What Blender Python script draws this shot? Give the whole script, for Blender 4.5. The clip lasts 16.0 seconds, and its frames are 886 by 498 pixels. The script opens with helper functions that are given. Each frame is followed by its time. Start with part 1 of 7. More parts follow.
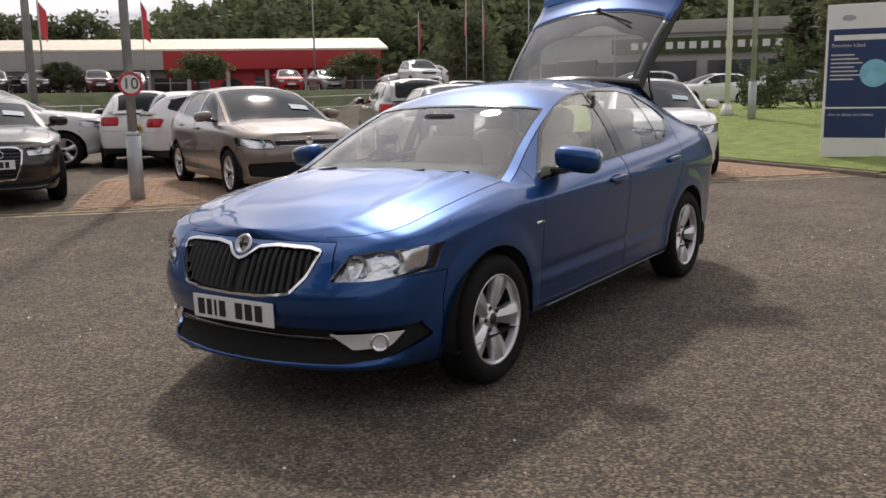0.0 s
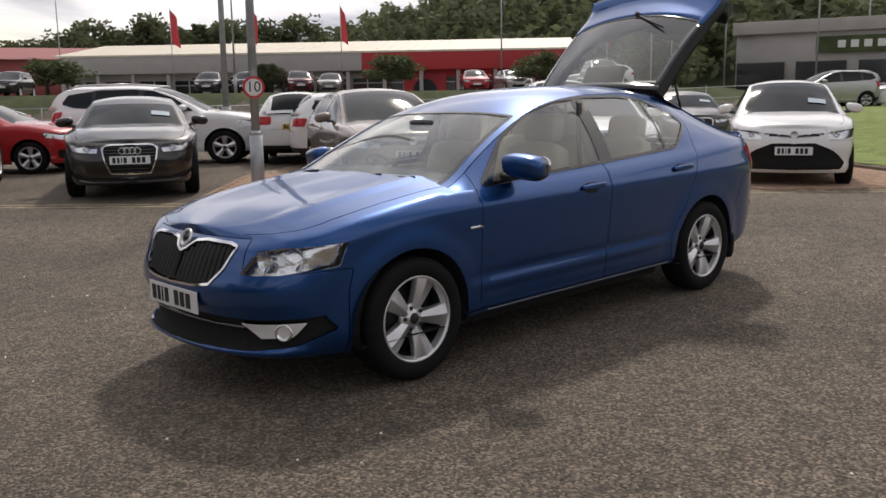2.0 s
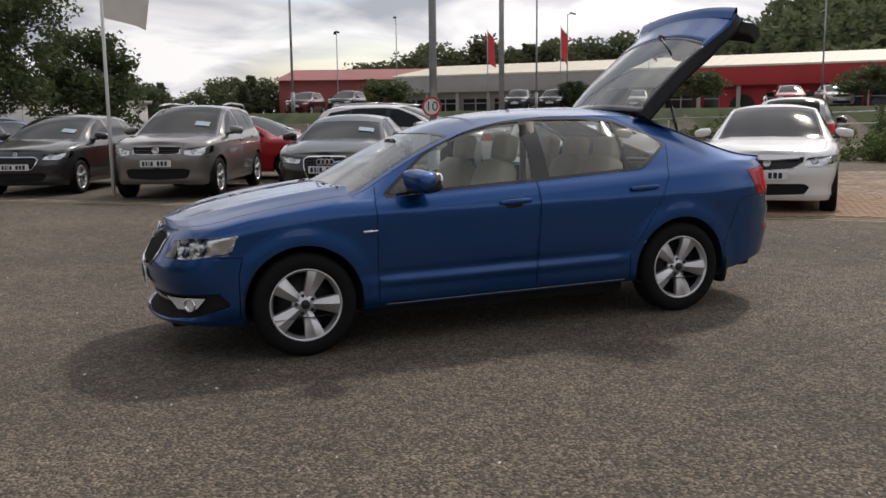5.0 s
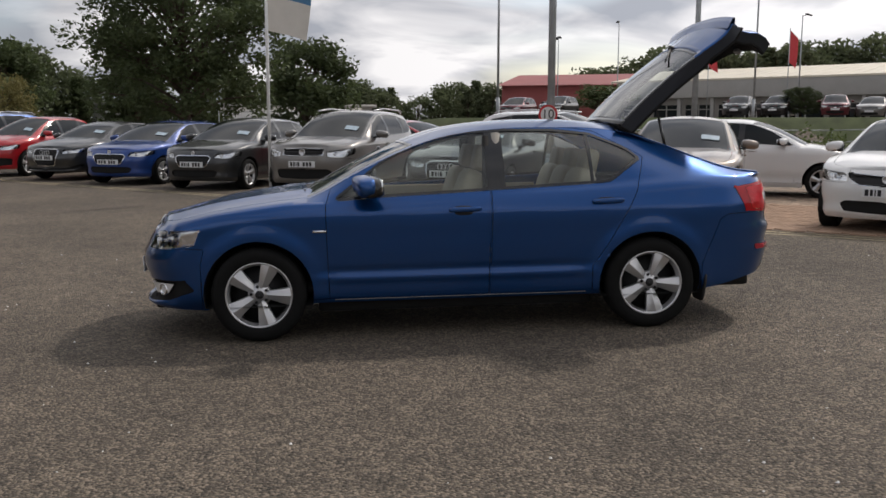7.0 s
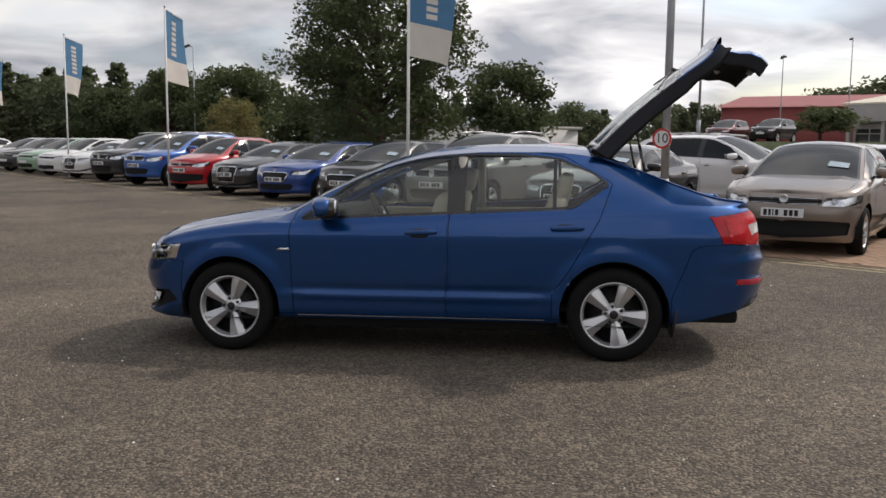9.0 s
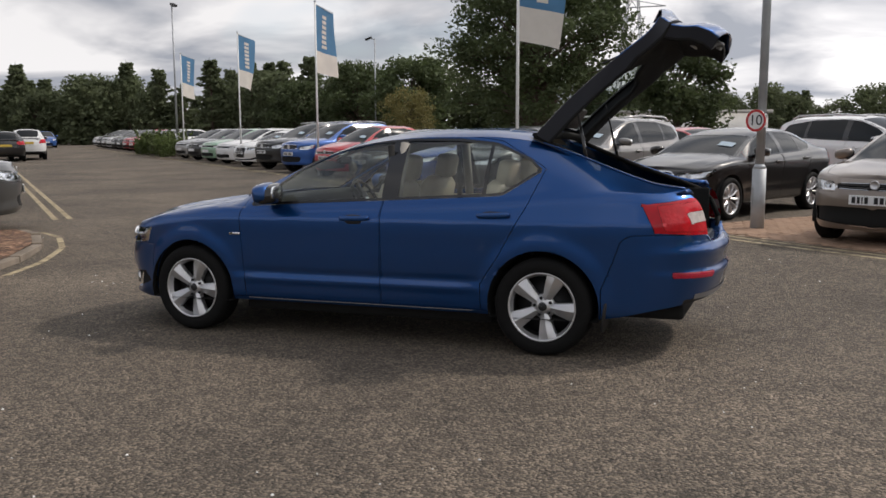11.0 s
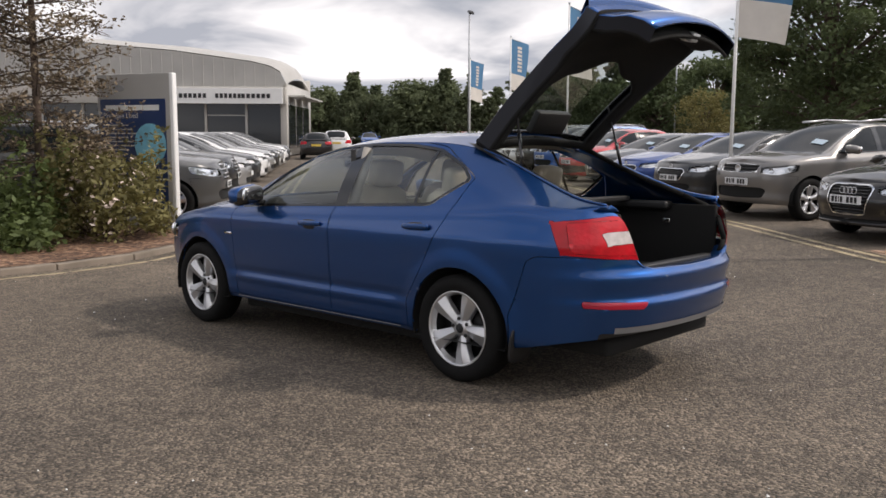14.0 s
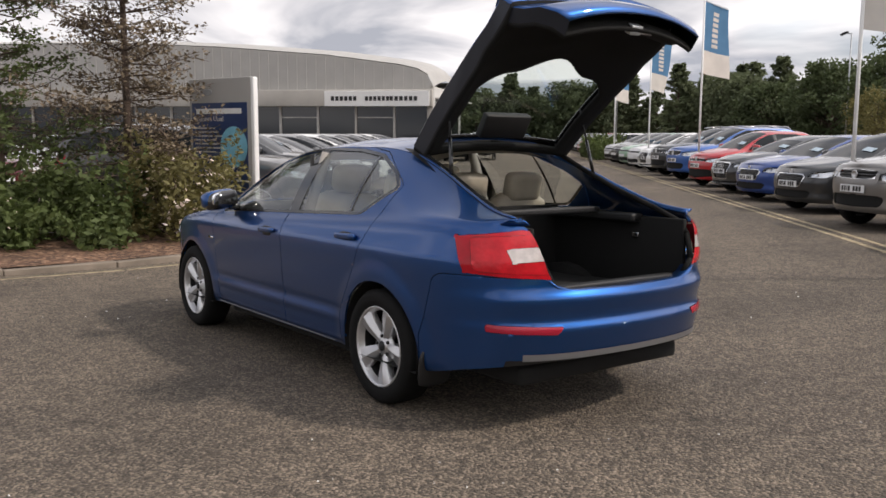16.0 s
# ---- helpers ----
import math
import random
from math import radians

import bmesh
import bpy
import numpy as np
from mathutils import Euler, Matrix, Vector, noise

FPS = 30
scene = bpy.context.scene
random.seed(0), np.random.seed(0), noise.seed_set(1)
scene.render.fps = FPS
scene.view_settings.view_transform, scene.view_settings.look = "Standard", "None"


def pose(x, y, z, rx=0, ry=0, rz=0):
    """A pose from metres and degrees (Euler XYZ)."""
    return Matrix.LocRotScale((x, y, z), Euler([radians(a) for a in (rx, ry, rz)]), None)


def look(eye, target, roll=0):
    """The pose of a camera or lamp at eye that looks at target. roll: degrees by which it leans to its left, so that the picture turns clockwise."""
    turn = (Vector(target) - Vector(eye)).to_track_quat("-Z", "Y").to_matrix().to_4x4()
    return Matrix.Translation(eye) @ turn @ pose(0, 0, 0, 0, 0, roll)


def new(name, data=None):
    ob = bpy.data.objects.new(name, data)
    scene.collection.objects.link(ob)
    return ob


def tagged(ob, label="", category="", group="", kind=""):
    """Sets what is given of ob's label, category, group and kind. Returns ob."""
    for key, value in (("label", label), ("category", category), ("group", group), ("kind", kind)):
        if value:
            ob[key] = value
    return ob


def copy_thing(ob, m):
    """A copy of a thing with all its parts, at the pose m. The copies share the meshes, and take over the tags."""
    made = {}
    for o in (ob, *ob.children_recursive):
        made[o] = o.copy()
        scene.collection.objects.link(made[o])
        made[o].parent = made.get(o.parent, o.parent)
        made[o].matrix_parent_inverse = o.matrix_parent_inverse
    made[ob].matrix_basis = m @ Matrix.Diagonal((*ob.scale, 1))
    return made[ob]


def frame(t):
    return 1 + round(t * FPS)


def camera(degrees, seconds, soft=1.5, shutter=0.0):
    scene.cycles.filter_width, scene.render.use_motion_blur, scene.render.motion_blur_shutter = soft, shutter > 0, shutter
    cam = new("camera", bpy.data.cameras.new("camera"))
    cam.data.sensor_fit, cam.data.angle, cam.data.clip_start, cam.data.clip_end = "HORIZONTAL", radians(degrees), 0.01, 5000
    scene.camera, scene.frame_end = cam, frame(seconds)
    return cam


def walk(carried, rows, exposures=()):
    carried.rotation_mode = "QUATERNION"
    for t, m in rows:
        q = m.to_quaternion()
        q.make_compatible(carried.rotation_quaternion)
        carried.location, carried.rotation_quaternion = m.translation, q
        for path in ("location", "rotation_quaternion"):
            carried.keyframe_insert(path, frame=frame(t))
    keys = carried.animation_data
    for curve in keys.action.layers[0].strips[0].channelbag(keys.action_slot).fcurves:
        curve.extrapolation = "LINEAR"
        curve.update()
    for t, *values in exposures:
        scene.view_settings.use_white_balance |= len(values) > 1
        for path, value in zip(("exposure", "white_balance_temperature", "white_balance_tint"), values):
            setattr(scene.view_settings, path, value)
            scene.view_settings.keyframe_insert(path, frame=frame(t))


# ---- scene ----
# The car stands on ground that falls a little; CAMBER turns its frame (x ahead of the car, y to its left) into the level world.
cam = camera(53.4, 16.0, soft=1.6)
CAMBER = Matrix(((0.999874, 0.000213, 0.015855, 0), (0, 0.99991, -0.013419, 0), (-0.015857, 0.013417, 0.999784, 0), (0, 0, 0, 1)))
PATH = [
    (0, (4.886, 3.025, 1.418), (3.268, 1.905, 1.063), -2.1),
    (0.5, (4.716, 3.239, 1.437), (3.161, 2.033, 1.078), -1.9),
    (1, (4.606, 3.618, 1.418), (3.126, 2.32, 1.068), -1.8),
    (1.5, (4.422, 3.9, 1.394), (3.014, 2.522, 1.049), -1.6),
    (2, (4.144, 4.17, 1.418), (2.819, 2.711, 1.077), -2.0),
    (2.5, (3.936, 4.562, 1.394), (2.698, 3.025, 1.07), -2.1),
    (3, (3.649, 4.869, 1.37), (2.51, 3.257, 1.049), -1.9),
    (3.5, (3.328, 5.116, 1.394), (2.289, 3.439, 1.068), -1.8),
    (4, (3.041, 5.483, 1.379), (2.117, 3.737, 1.066), -1.7),
    (6.5, (1.164, 6.598, 1.37), (0.825, 4.644, 1.113), -1.4),
    (7, (0.69, 6.753, 1.365), (0.494, 4.78, 1.106), -0.9),
    (7.5, (0.272, 6.759, 1.362), (0.211, 4.776, 1.106), -0.7),
    (8, (-0.234, 6.815, 1.3), (-0.146, 4.828, 1.088), -0.6),
    (8.5, (-0.668, 6.819, 1.35), (-0.474, 4.839, 1.137), -0.3),
    (9, (-1.107, 6.764, 1.363), (-0.802, 4.798, 1.157), -0.2),
    (11.5, (-3.182, 6.029, 1.333), (-2.333, 4.234, 1.096), -0.5),
    (12, (-3.54, 5.819, 1.331), (-2.571, 4.085, 1.094), 0.0),
    (12.5, (-3.876, 5.569, 1.342), (-2.798, 3.901, 1.111), 0.2),
    (13, (-4.143, 5.251, 1.335), (-2.979, 3.64, 1.114), 0.1),
    (13.5, (-4.44, 4.957, 1.325), (-3.184, 3.417, 1.108), -0.1),
    (14, (-4.697, 4.642, 1.343), (-3.351, 3.179, 1.122), 0.1),
    (14.5, (-4.876, 4.29, 1.366), (-3.433, 2.919, 1.168), 0.4),
    (15, (-5.084, 3.989, 1.351), (-3.549, 2.721, 1.169), 1.0),
    (15.5, (-5.233, 3.668, 1.347), (-3.652, 2.459, 1.149), 0.8),
    (16, (-5.332, 3.405, 1.371), (-3.736, 2.219, 1.152), 0.3),
]
EXPOSURES = [(0, 0.44, 6700, 15), (1.5, 0.38, 6650, 15), (4, 0.26, 6560, 14), (6.5, 0.20, 6450, 13), (9, 0.38, 6500, 13), (11.5, 0.42, 6450, 13), (12.3, 0.70, 6470, 14), (16, 0.72, 6550, 15)]
walk(cam, [(t, CAMBER @ look(eye, target, roll)) for t, eye, target, roll in PATH], EXPOSURES)

# ---- world, sun, exposure ----
SUN_FROM = Vector((-0.77, -0.64, 0.98)).normalized()
sun = new("sun", bpy.data.lights.new("sun", "SUN"))
sun.data.energy, sun.data.angle, sun.data.color = 1.5, radians(3.6), (1.0, 0.92, 0.80)
sun.matrix_world = look((0, 0, 30), Vector((0, 0, 30)) - SUN_FROM)
world = bpy.data.worlds.new("sky")
scene.world = world
world.use_nodes = True
wn, wl = world.node_tree.nodes, world.node_tree.links
wn.clear()


def wnode(kind, **kw):
    nd = wn.new(kind)
    for k, v in kw.items():
        nd.inputs[k].default_value = v
    return nd


def wmath(op, a, b=None, clamp=False):
    nd = wn.new("ShaderNodeMath")
    nd.operation, nd.use_clamp = op, clamp
    for i, v in enumerate((a, b)):
        if v is None:
            continue
        if isinstance(v, (int, float)):
            nd.inputs[i].default_value = v
        else:
            wl.new(v, nd.inputs[i])
    return nd.outputs[0]


sky = wn.new("ShaderNodeTexSky")
sky.sky_type, sky.sun_disc = "NISHITA", False
sky.sun_elevation = math.asin(SUN_FROM.z)
sky.sun_rotation = math.atan2(SUN_FROM.x, SUN_FROM.y)
sky.air_density, sky.dust_density = 1.0, 2.0
# a broken layer of cloud over the blue, seen in perspective
co = wn.new("ShaderNodeTexCoord")
sep = wn.new("ShaderNodeSeparateXYZ")
wl.new(co.outputs["Generated"], sep.inputs[0])
height = wmath("MAXIMUM", wmath("ADD", sep.outputs[2], 0.20), 0.08)
comb = wn.new("ShaderNodeCombineXYZ")
wl.new(wmath("DIVIDE", sep.outputs[0], height), comb.inputs[0])
wl.new(wmath("DIVIDE", sep.outputs[1], height), comb.inputs[1])
big = wnode("ShaderNodeTexNoise", Scale=0.55, Detail=4.0, Roughness=0.5, Distortion=0.2)
fine = wnode("ShaderNodeTexNoise", Scale=1.5, Detail=5.0, Roughness=0.48, Distortion=0.5)
wl.new(comb.outputs[0], big.inputs["Vector"])
wl.new(comb.outputs[0], fine.inputs["Vector"])
cover = wn.new("ShaderNodeValToRGB")
cover.color_ramp.elements[0].position, cover.color_ramp.elements[1].position = 0.30, 0.42
wl.new(big.outputs[0], cover.inputs[0])
tone = wn.new("ShaderNodeValToRGB")
e = tone.color_ramp.elements
e[0].position, e[0].color = 0.40, (0.46, 0.49, 0.54, 1)
e[1].position, e[1].color = 0.60, (1.12, 1.11, 1.09, 1)
m_ = tone.color_ramp.elements.new(0.5)
m_.color = (0.78, 0.785, 0.80, 1)
wl.new(fine.outputs[0], tone.inputs[0])
glow = wmath("MAXIMUM", wmath("ADD", wmath("ADD", wmath("MULTIPLY", sep.outputs[0], SUN_FROM.x), wmath("MULTIPLY", sep.outputs[1], SUN_FROM.y)), wmath("MULTIPLY", sep.outputs[2], SUN_FROM.z)), 0.0)
haze = wmath("POWER", wmath("SUBTRACT", 1.0, wmath("ABSOLUTE", sep.outputs[2])), 3.0)
gain = wmath("ADD", wmath("ADD", wmath("MULTIPLY", wmath("POWER", glow, 2.5), 0.60), wmath("MULTIPLY", haze, 0.08)), 0.55)
bg_sky = wn.new("ShaderNodeBackground")
wl.new(sky.outputs[0], bg_sky.inputs[0])
bg_sky.inputs[1].default_value = 0.12
bg_cloud = wn.new("ShaderNodeBackground")
wl.new(tone.outputs[0], bg_cloud.inputs[0])
wl.new(gain, bg_cloud.inputs[1])
mixw = wn.new("ShaderNodeMixShader")
wl.new(cover.outputs[0], mixw.inputs[0])
wl.new(bg_sky.outputs[0], mixw.inputs[1])
wl.new(bg_cloud.outputs[0], mixw.inputs[2])
outw = wn.new("ShaderNodeOutputWorld")
wl.new(mixw.outputs[0], outw.inputs[0])


# ---- materials ----
def mat(name, col, rough=0.5, metal=0.0, var=0.0, scale=6.0, bump=0.0, bscale=80.0, coat=0.0, emit=0.0, detail=4.0, rnd=0.0, leaf=0.0):
    m = bpy.data.materials.new(name)
    m.use_nodes = True
    nt = m.node_tree
    b = nt.nodes["Principled BSDF"]
    b.inputs["Base Color"].default_value = (*col, 1)
    b.inputs["Roughness"].default_value, b.inputs["Metallic"].default_value = rough, metal
    b.inputs["Coat Weight"].default_value = coat
    b.inputs["Coat Roughness"].default_value = 0.04
    if emit:
        b.inputs["Emission Color"].default_value = (*col, 1)
        b.inputs["Emission Strength"].default_value = emit
    tc = nt.nodes.new("ShaderNodeTexCoord")
    if var or rnd:
        hs = nt.nodes.new("ShaderNodeHueSaturation")
        hs.inputs["Color"].default_value = (*col, 1)
        nz = nt.nodes.new("ShaderNodeTexNoise")
        nz.inputs["Scale"].default_value, nz.inputs["Detail"].default_value = scale, detail
        nt.links.new(tc.outputs["Object"], nz.inputs["Vector"])
        mr = nt.nodes.new("ShaderNodeMapRange")
        mr.inputs[1].default_value, mr.inputs[2].default_value = 0.25, 0.75
        mr.inputs[3].default_value, mr.inputs[4].default_value = 1 - var, 1 + var
        nt.links.new(nz.outputs[0], mr.inputs[0])
        src = mr.outputs[0]
        if rnd:
            info = nt.nodes.new("ShaderNodeObjectInfo")
            geo = nt.nodes.new("ShaderNodeNewGeometry")
            ad = nt.nodes.new("ShaderNodeMath")
            ad.operation = "ADD"
            nt.links.new(info.outputs["Random"], ad.inputs[0])
            nt.links.new(geo.outputs["Random Per Island"], ad.inputs[1])
            m2 = nt.nodes.new("ShaderNodeMapRange")
            m2.inputs[2].default_value = 2.0
            m2.inputs[3].default_value, m2.inputs[4].default_value = 1 - rnd, 1 + rnd
            nt.links.new(ad.outputs[0], m2.inputs[0])
            mu = nt.nodes.new("ShaderNodeMath")
            mu.operation = "MULTIPLY"
            nt.links.new(src, mu.inputs[0])
            nt.links.new(m2.outputs[0], mu.inputs[1])
            src = mu.outputs[0]
        nt.links.new(src, hs.inputs["Value"])
        nt.links.new(hs.outputs[0], b.inputs["Base Color"])
    if bump:
        nb = nt.nodes.new("ShaderNodeTexNoise")
        nb.inputs["Scale"].default_value, nb.inputs["Detail"].default_value = bscale, 5
        nt.links.new(tc.outputs["Object"], nb.inputs["Vector"])
        bp = nt.nodes.new("ShaderNodeBump")
        bp.inputs["Strength"].default_value, bp.inputs["Distance"].default_value = bump, 0.01
        nt.links.new(nb.outputs[0], bp.inputs["Height"])
        nt.links.new(bp.outputs[0], b.inputs["Normal"])
    if leaf:
        tl = nt.nodes.new("ShaderNodeBsdfTranslucent")
        nt.links.new(hs.outputs[0], tl.inputs[0])
        mx = nt.nodes.new("ShaderNodeMixShader")
        mx.inputs[0].default_value = leaf
        nt.links.new(b.outputs[0], mx.inputs[1])
        nt.links.new(tl.outputs[0], mx.inputs[2])
        nt.links.new(mx.outputs[0], nt.nodes["Material Output"].inputs[0])
    return m


def glass(name, tint, gloss=0.02, base=0.07):
    """Thin sheet glass: clear tint with a Fresnel reflection."""
    m = bpy.data.materials.new(name)
    m.use_nodes = True
    nt = m.node_tree
    nt.nodes.clear()
    tr = nt.nodes.new("ShaderNodeBsdfTransparent")
    tr.inputs[0].default_value = (*tint, 1)
    gl = nt.nodes.new("ShaderNodeBsdfGlossy")
    gl.inputs["Roughness"].default_value = gloss
    lw = nt.nodes.new("ShaderNodeLayerWeight")
    lw.inputs[0].default_value = 0.5
    pw = nt.nodes.new("ShaderNodeMath")
    pw.operation = "POWER"
    pw.inputs[1].default_value = 2.8
    nt.links.new(lw.outputs["Facing"], pw.inputs[0])
    fr = nt.nodes.new("ShaderNodeMapRange")
    fr.inputs[3].default_value, fr.inputs[4].default_value = base, 0.95
    nt.links.new(pw.outputs[0], fr.inputs[0])
    mx = nt.nodes.new("ShaderNodeMixShader")
    nt.links.new(fr.outputs[0], mx.inputs[0])
    nt.links.new(tr.outputs[0], mx.inputs[1])
    nt.links.new(gl.outputs[0], mx.inputs[2])
    out = nt.nodes.new("ShaderNodeOutputMaterial")
    nt.links.new(mx.outputs[0], out.inputs[0])
    return m


def ground_mat(name, dark, light, chip, chip_scale, patch, bump=0.6, rough=False):
    """Rolled stone in binder: chips of several tones, worn and stained in broad patches."""
    m = bpy.data.materials.new(name)
    m.use_nodes = True
    nt = m.node_tree
    N, L = nt.nodes, nt.links
    b = N["Principled BSDF"]
    geo = N.new("ShaderNodeNewGeometry")
    vo = N.new("ShaderNodeTexVoronoi")
    vo.inputs["Scale"].default_value = chip_scale
    L.new(geo.outputs["Position"], vo.inputs["Vector"])
    sepc = N.new("ShaderNodeSeparateColor")
    L.new(vo.outputs["Color"], sepc.inputs[0])
    ramp = N.new("ShaderNodeValToRGB")
    el = ramp.color_ramp.elements
    el[0].position, el[0].color = 0.0, (*dark, 1)
    el[1].position, el[1].color = 1.0, (*chip, 1)
    mid = el.new(0.62)
    mid.color = (*light, 1)
    L.new(sepc.outputs[0], ramp.inputs[0])
    stain = N.new("ShaderNodeTexNoise")
    stain.inputs["Scale"].default_value, stain.inputs["Detail"].default_value = patch, 9
    stain.inputs["Roughness"].default_value = 0.62
    L.new(geo.outputs["Position"], stain.inputs["Vector"])
    mr = N.new("ShaderNodeMapRange")
    mr.inputs[1].default_value, mr.inputs[2].default_value = 0.3, 0.7
    mr.inputs[3].default_value, mr.inputs[4].default_value = 0.60, 1.40
    L.new(stain.outputs[0], mr.inputs[0])
    fine_ = N.new("ShaderNodeTexNoise")
    fine_.inputs["Scale"].default_value, fine_.inputs["Detail"].default_value = 9, 7
    L.new(geo.outputs["Position"], fine_.inputs["Vector"])
    mr2 = N.new("ShaderNodeMapRange")
    mr2.inputs[1].default_value, mr2.inputs[2].default_value = 0.3, 0.7
    mr2.inputs[3].default_value, mr2.inputs[4].default_value = (0.80, 1.22) if rough else (0.66, 1.36)
    L.new(fine_.outputs[0], mr2.inputs[0])
    mu = N.new("ShaderNodeMath")
    mu.operation = "MULTIPLY"
    L.new(mr.outputs[0], mu.inputs[0])
    L.new(mr2.outputs[0], mu.inputs[1])
    hs = N.new("ShaderNodeHueSaturation")
    L.new(ramp.outputs[0], hs.inputs["Color"])
    L.new(mu.outputs[0], hs.inputs["Value"])
    L.new(hs.outputs[0], b.inputs["Base Color"])
    b.inputs["Roughness"].default_value = 0.85
    bp = N.new("ShaderNodeBump")
    bp.inputs["Strength"].default_value, bp.inputs["Distance"].default_value = bump, 0.008
    if rough:
        # proud stones of several sizes
        lump = N.new("ShaderNodeTexNoise")
        lump.inputs["Scale"].default_value, lump.inputs["Detail"].default_value, lump.inputs["Roughness"].default_value = chip_scale * .45, 3, .6
        L.new(geo.outputs["Position"], lump.inputs["Vector"])
        hsum = N.new("ShaderNodeMath")
        hsum.operation = "MULTIPLY_ADD"
        L.new(lump.outputs[0], hsum.inputs[0])
        hsum.inputs[1].default_value = 1.6
        inv = N.new("ShaderNodeMath")
        inv.operation = "MULTIPLY"
        inv.inputs[1].default_value = -1.0
        L.new(vo.outputs["Distance"], inv.inputs[0])
        L.new(inv.outputs[0], hsum.inputs[2])
        bp.inputs["Distance"].default_value = 0.010
        L.new(hsum.outputs[0], bp.inputs["Height"])
    else:
        L.new(vo.outputs["Distance"], bp.inputs["Height"])
    L.new(bp.outputs[0], b.inputs["Normal"])
    return m


M = {}
M["asphalt"] = ground_mat("asphalt", (0.036, 0.030, 0.0235), (0.112, 0.090, 0.067), (0.25, 0.200, 0.150), 84, 0.36, 0.9, rough=True)
M["mulch"] = ground_mat("bark_mulch", (0.05, 0.028, 0.018), (0.16, 0.085, 0.05), (0.30, 0.19, 0.12), 22, 1.2, 1.0)
M["kerb"] = mat("kerb_stone", (0.20, 0.165, 0.13), 0.9, var=0.25, scale=5, bump=0.4)
M["block"] = mat("block_paving", (0.33, 0.215, 0.145), 0.9, var=0.2, scale=8, bump=0.3, rnd=0.22)
M["blockbed"] = ground_mat("paving_field", (0.15, 0.11, 0.08), (0.26, 0.18, 0.125), (0.34, 0.26, 0.19), 9, 0.9, 0.3)
M["yellow"] = mat("worn_yellow_paint", (0.42, 0.345, 0.215), 0.8, var=0.35, scale=9, detail=8)


def worn_through(m, scale=5.0, lo=.36, hi=.58, keep=.45):
    """Paint rubbed away in patches down to the surface below."""
    nt = m.node_tree
    nz = nt.nodes.new("ShaderNodeTexNoise")
    nz.inputs["Scale"].default_value, nz.inputs["Detail"].default_value, nz.inputs["Roughness"].default_value = scale, 9, .7
    geo = nt.nodes.new("ShaderNodeNewGeometry")
    nt.links.new(geo.outputs["Position"], nz.inputs["Vector"])
    mr = nt.nodes.new("ShaderNodeMapRange")
    for i, v in ((1, lo), (2, hi), (3, keep), (4, .95)):
        mr.inputs[i].default_value = v
    nt.links.new(nz.outputs[0], mr.inputs[0])
    nt.links.new(mr.outputs[0], nt.nodes["Principled BSDF"].inputs["Alpha"])


worn_through(M["yellow"])
M["grass"] = mat("grass", (0.19, 0.25, 0.055), 0.9, var=0.25, scale=2.5, detail=8, rnd=0.2, leaf=.5)
M["soil"] = mat("lawn_soil", (0.17, 0.225, 0.05), 0.95, var=0.35, scale=3, detail=9)
M["bankgrass"] = mat("rough_bank_grass", (0.065, 0.082, 0.032), 0.95, var=0.4, scale=1.2, detail=9, bump=.6, bscale=9)
M["field"] = mat("far_field", (0.05, 0.065, 0.032), 0.95, var=0.3, scale=0.05)
M["blue"] = mat("race_blue_paint", (0.003, 0.062, 0.238), 0.37, metal=0.86, coat=0.95)
M["striptrim"] = mat("satin_grey_trim", (0.22, 0.22, 0.23), 0.4, metal=0.3)
M["rubber"] = mat("tyre_rubber", (0.007, 0.007, 0.007), 0.8, var=0.2, scale=30, bump=0.2, bscale=150)
M["rubber"].node_tree.nodes["Principled BSDF"].inputs["Specular IOR Level"].default_value = 0.2
M["alloy"] = mat("alloy_silver", (0.64, 0.64, 0.65), 0.30, metal=0.75)
# shade behind the spokes put into the metal's colour; also small dark metal parts
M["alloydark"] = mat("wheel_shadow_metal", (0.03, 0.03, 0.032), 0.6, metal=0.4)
M["chrome"] = mat("chrome", (0.82, 0.83, 0.85), 0.10, metal=1.0)
M["plastic"] = mat("black_plastic", (0.012, 0.012, 0.013), 0.55, bump=0.15, bscale=300)
M["gloss"] = mat("gloss_black", (0.008, 0.008, 0.009), 0.12, coat=0.6)
M["under"] = mat("underbody", (0.006, 0.006, 0.006), 0.9)
M["gateedge"] = mat("dark_gate_edge", (0.010, 0.013, 0.022), 0.45)
M["carpet"] = mat("boot_carpet", (0.008, 0.008, 0.008), 0.98, bump=0.3, bscale=200)
M["beige"] = mat("cream_leather", (0.42, 0.37, 0.29), 0.5, var=0.08, scale=10, bump=0.1)
M["liner"] = mat("roof_lining", (0.34, 0.32, 0.29), 0.9)
M["dash"] = mat("dashboard", (0.022, 0.021, 0.020), 0.8)
M["pane"] = glass("car_glass", (0.74, 0.80, 0.77), base=0.06)
M["sidepane"] = glass("side_glass", (0.84, 0.89, 0.86), base=0.09)
M["clear"] = glass("lamp_cover", (0.93, 0.95, 0.97))
M["darkpane"] = mat("dark_window", (0.012, 0.015, 0.017), 0.07)
M["darkpane"].node_tree.nodes["Principled BSDF"].inputs["Specular IOR Level"].default_value = 0.28
M["reflector"] = mat("lamp_reflector", (0.82, 0.82, 0.83), 0.25, metal=0.2, bump=0.5, bscale=18)
M["lampred"] = mat("red_lens", (0.46, 0.004, 0.014), 0.16, var=0.3, scale=9)
M["lampglow"] = mat("bright_red_lens", (0.56, 0.008, 0.018), 0.2, var=0.25, scale=16, bump=0.3, bscale=40)
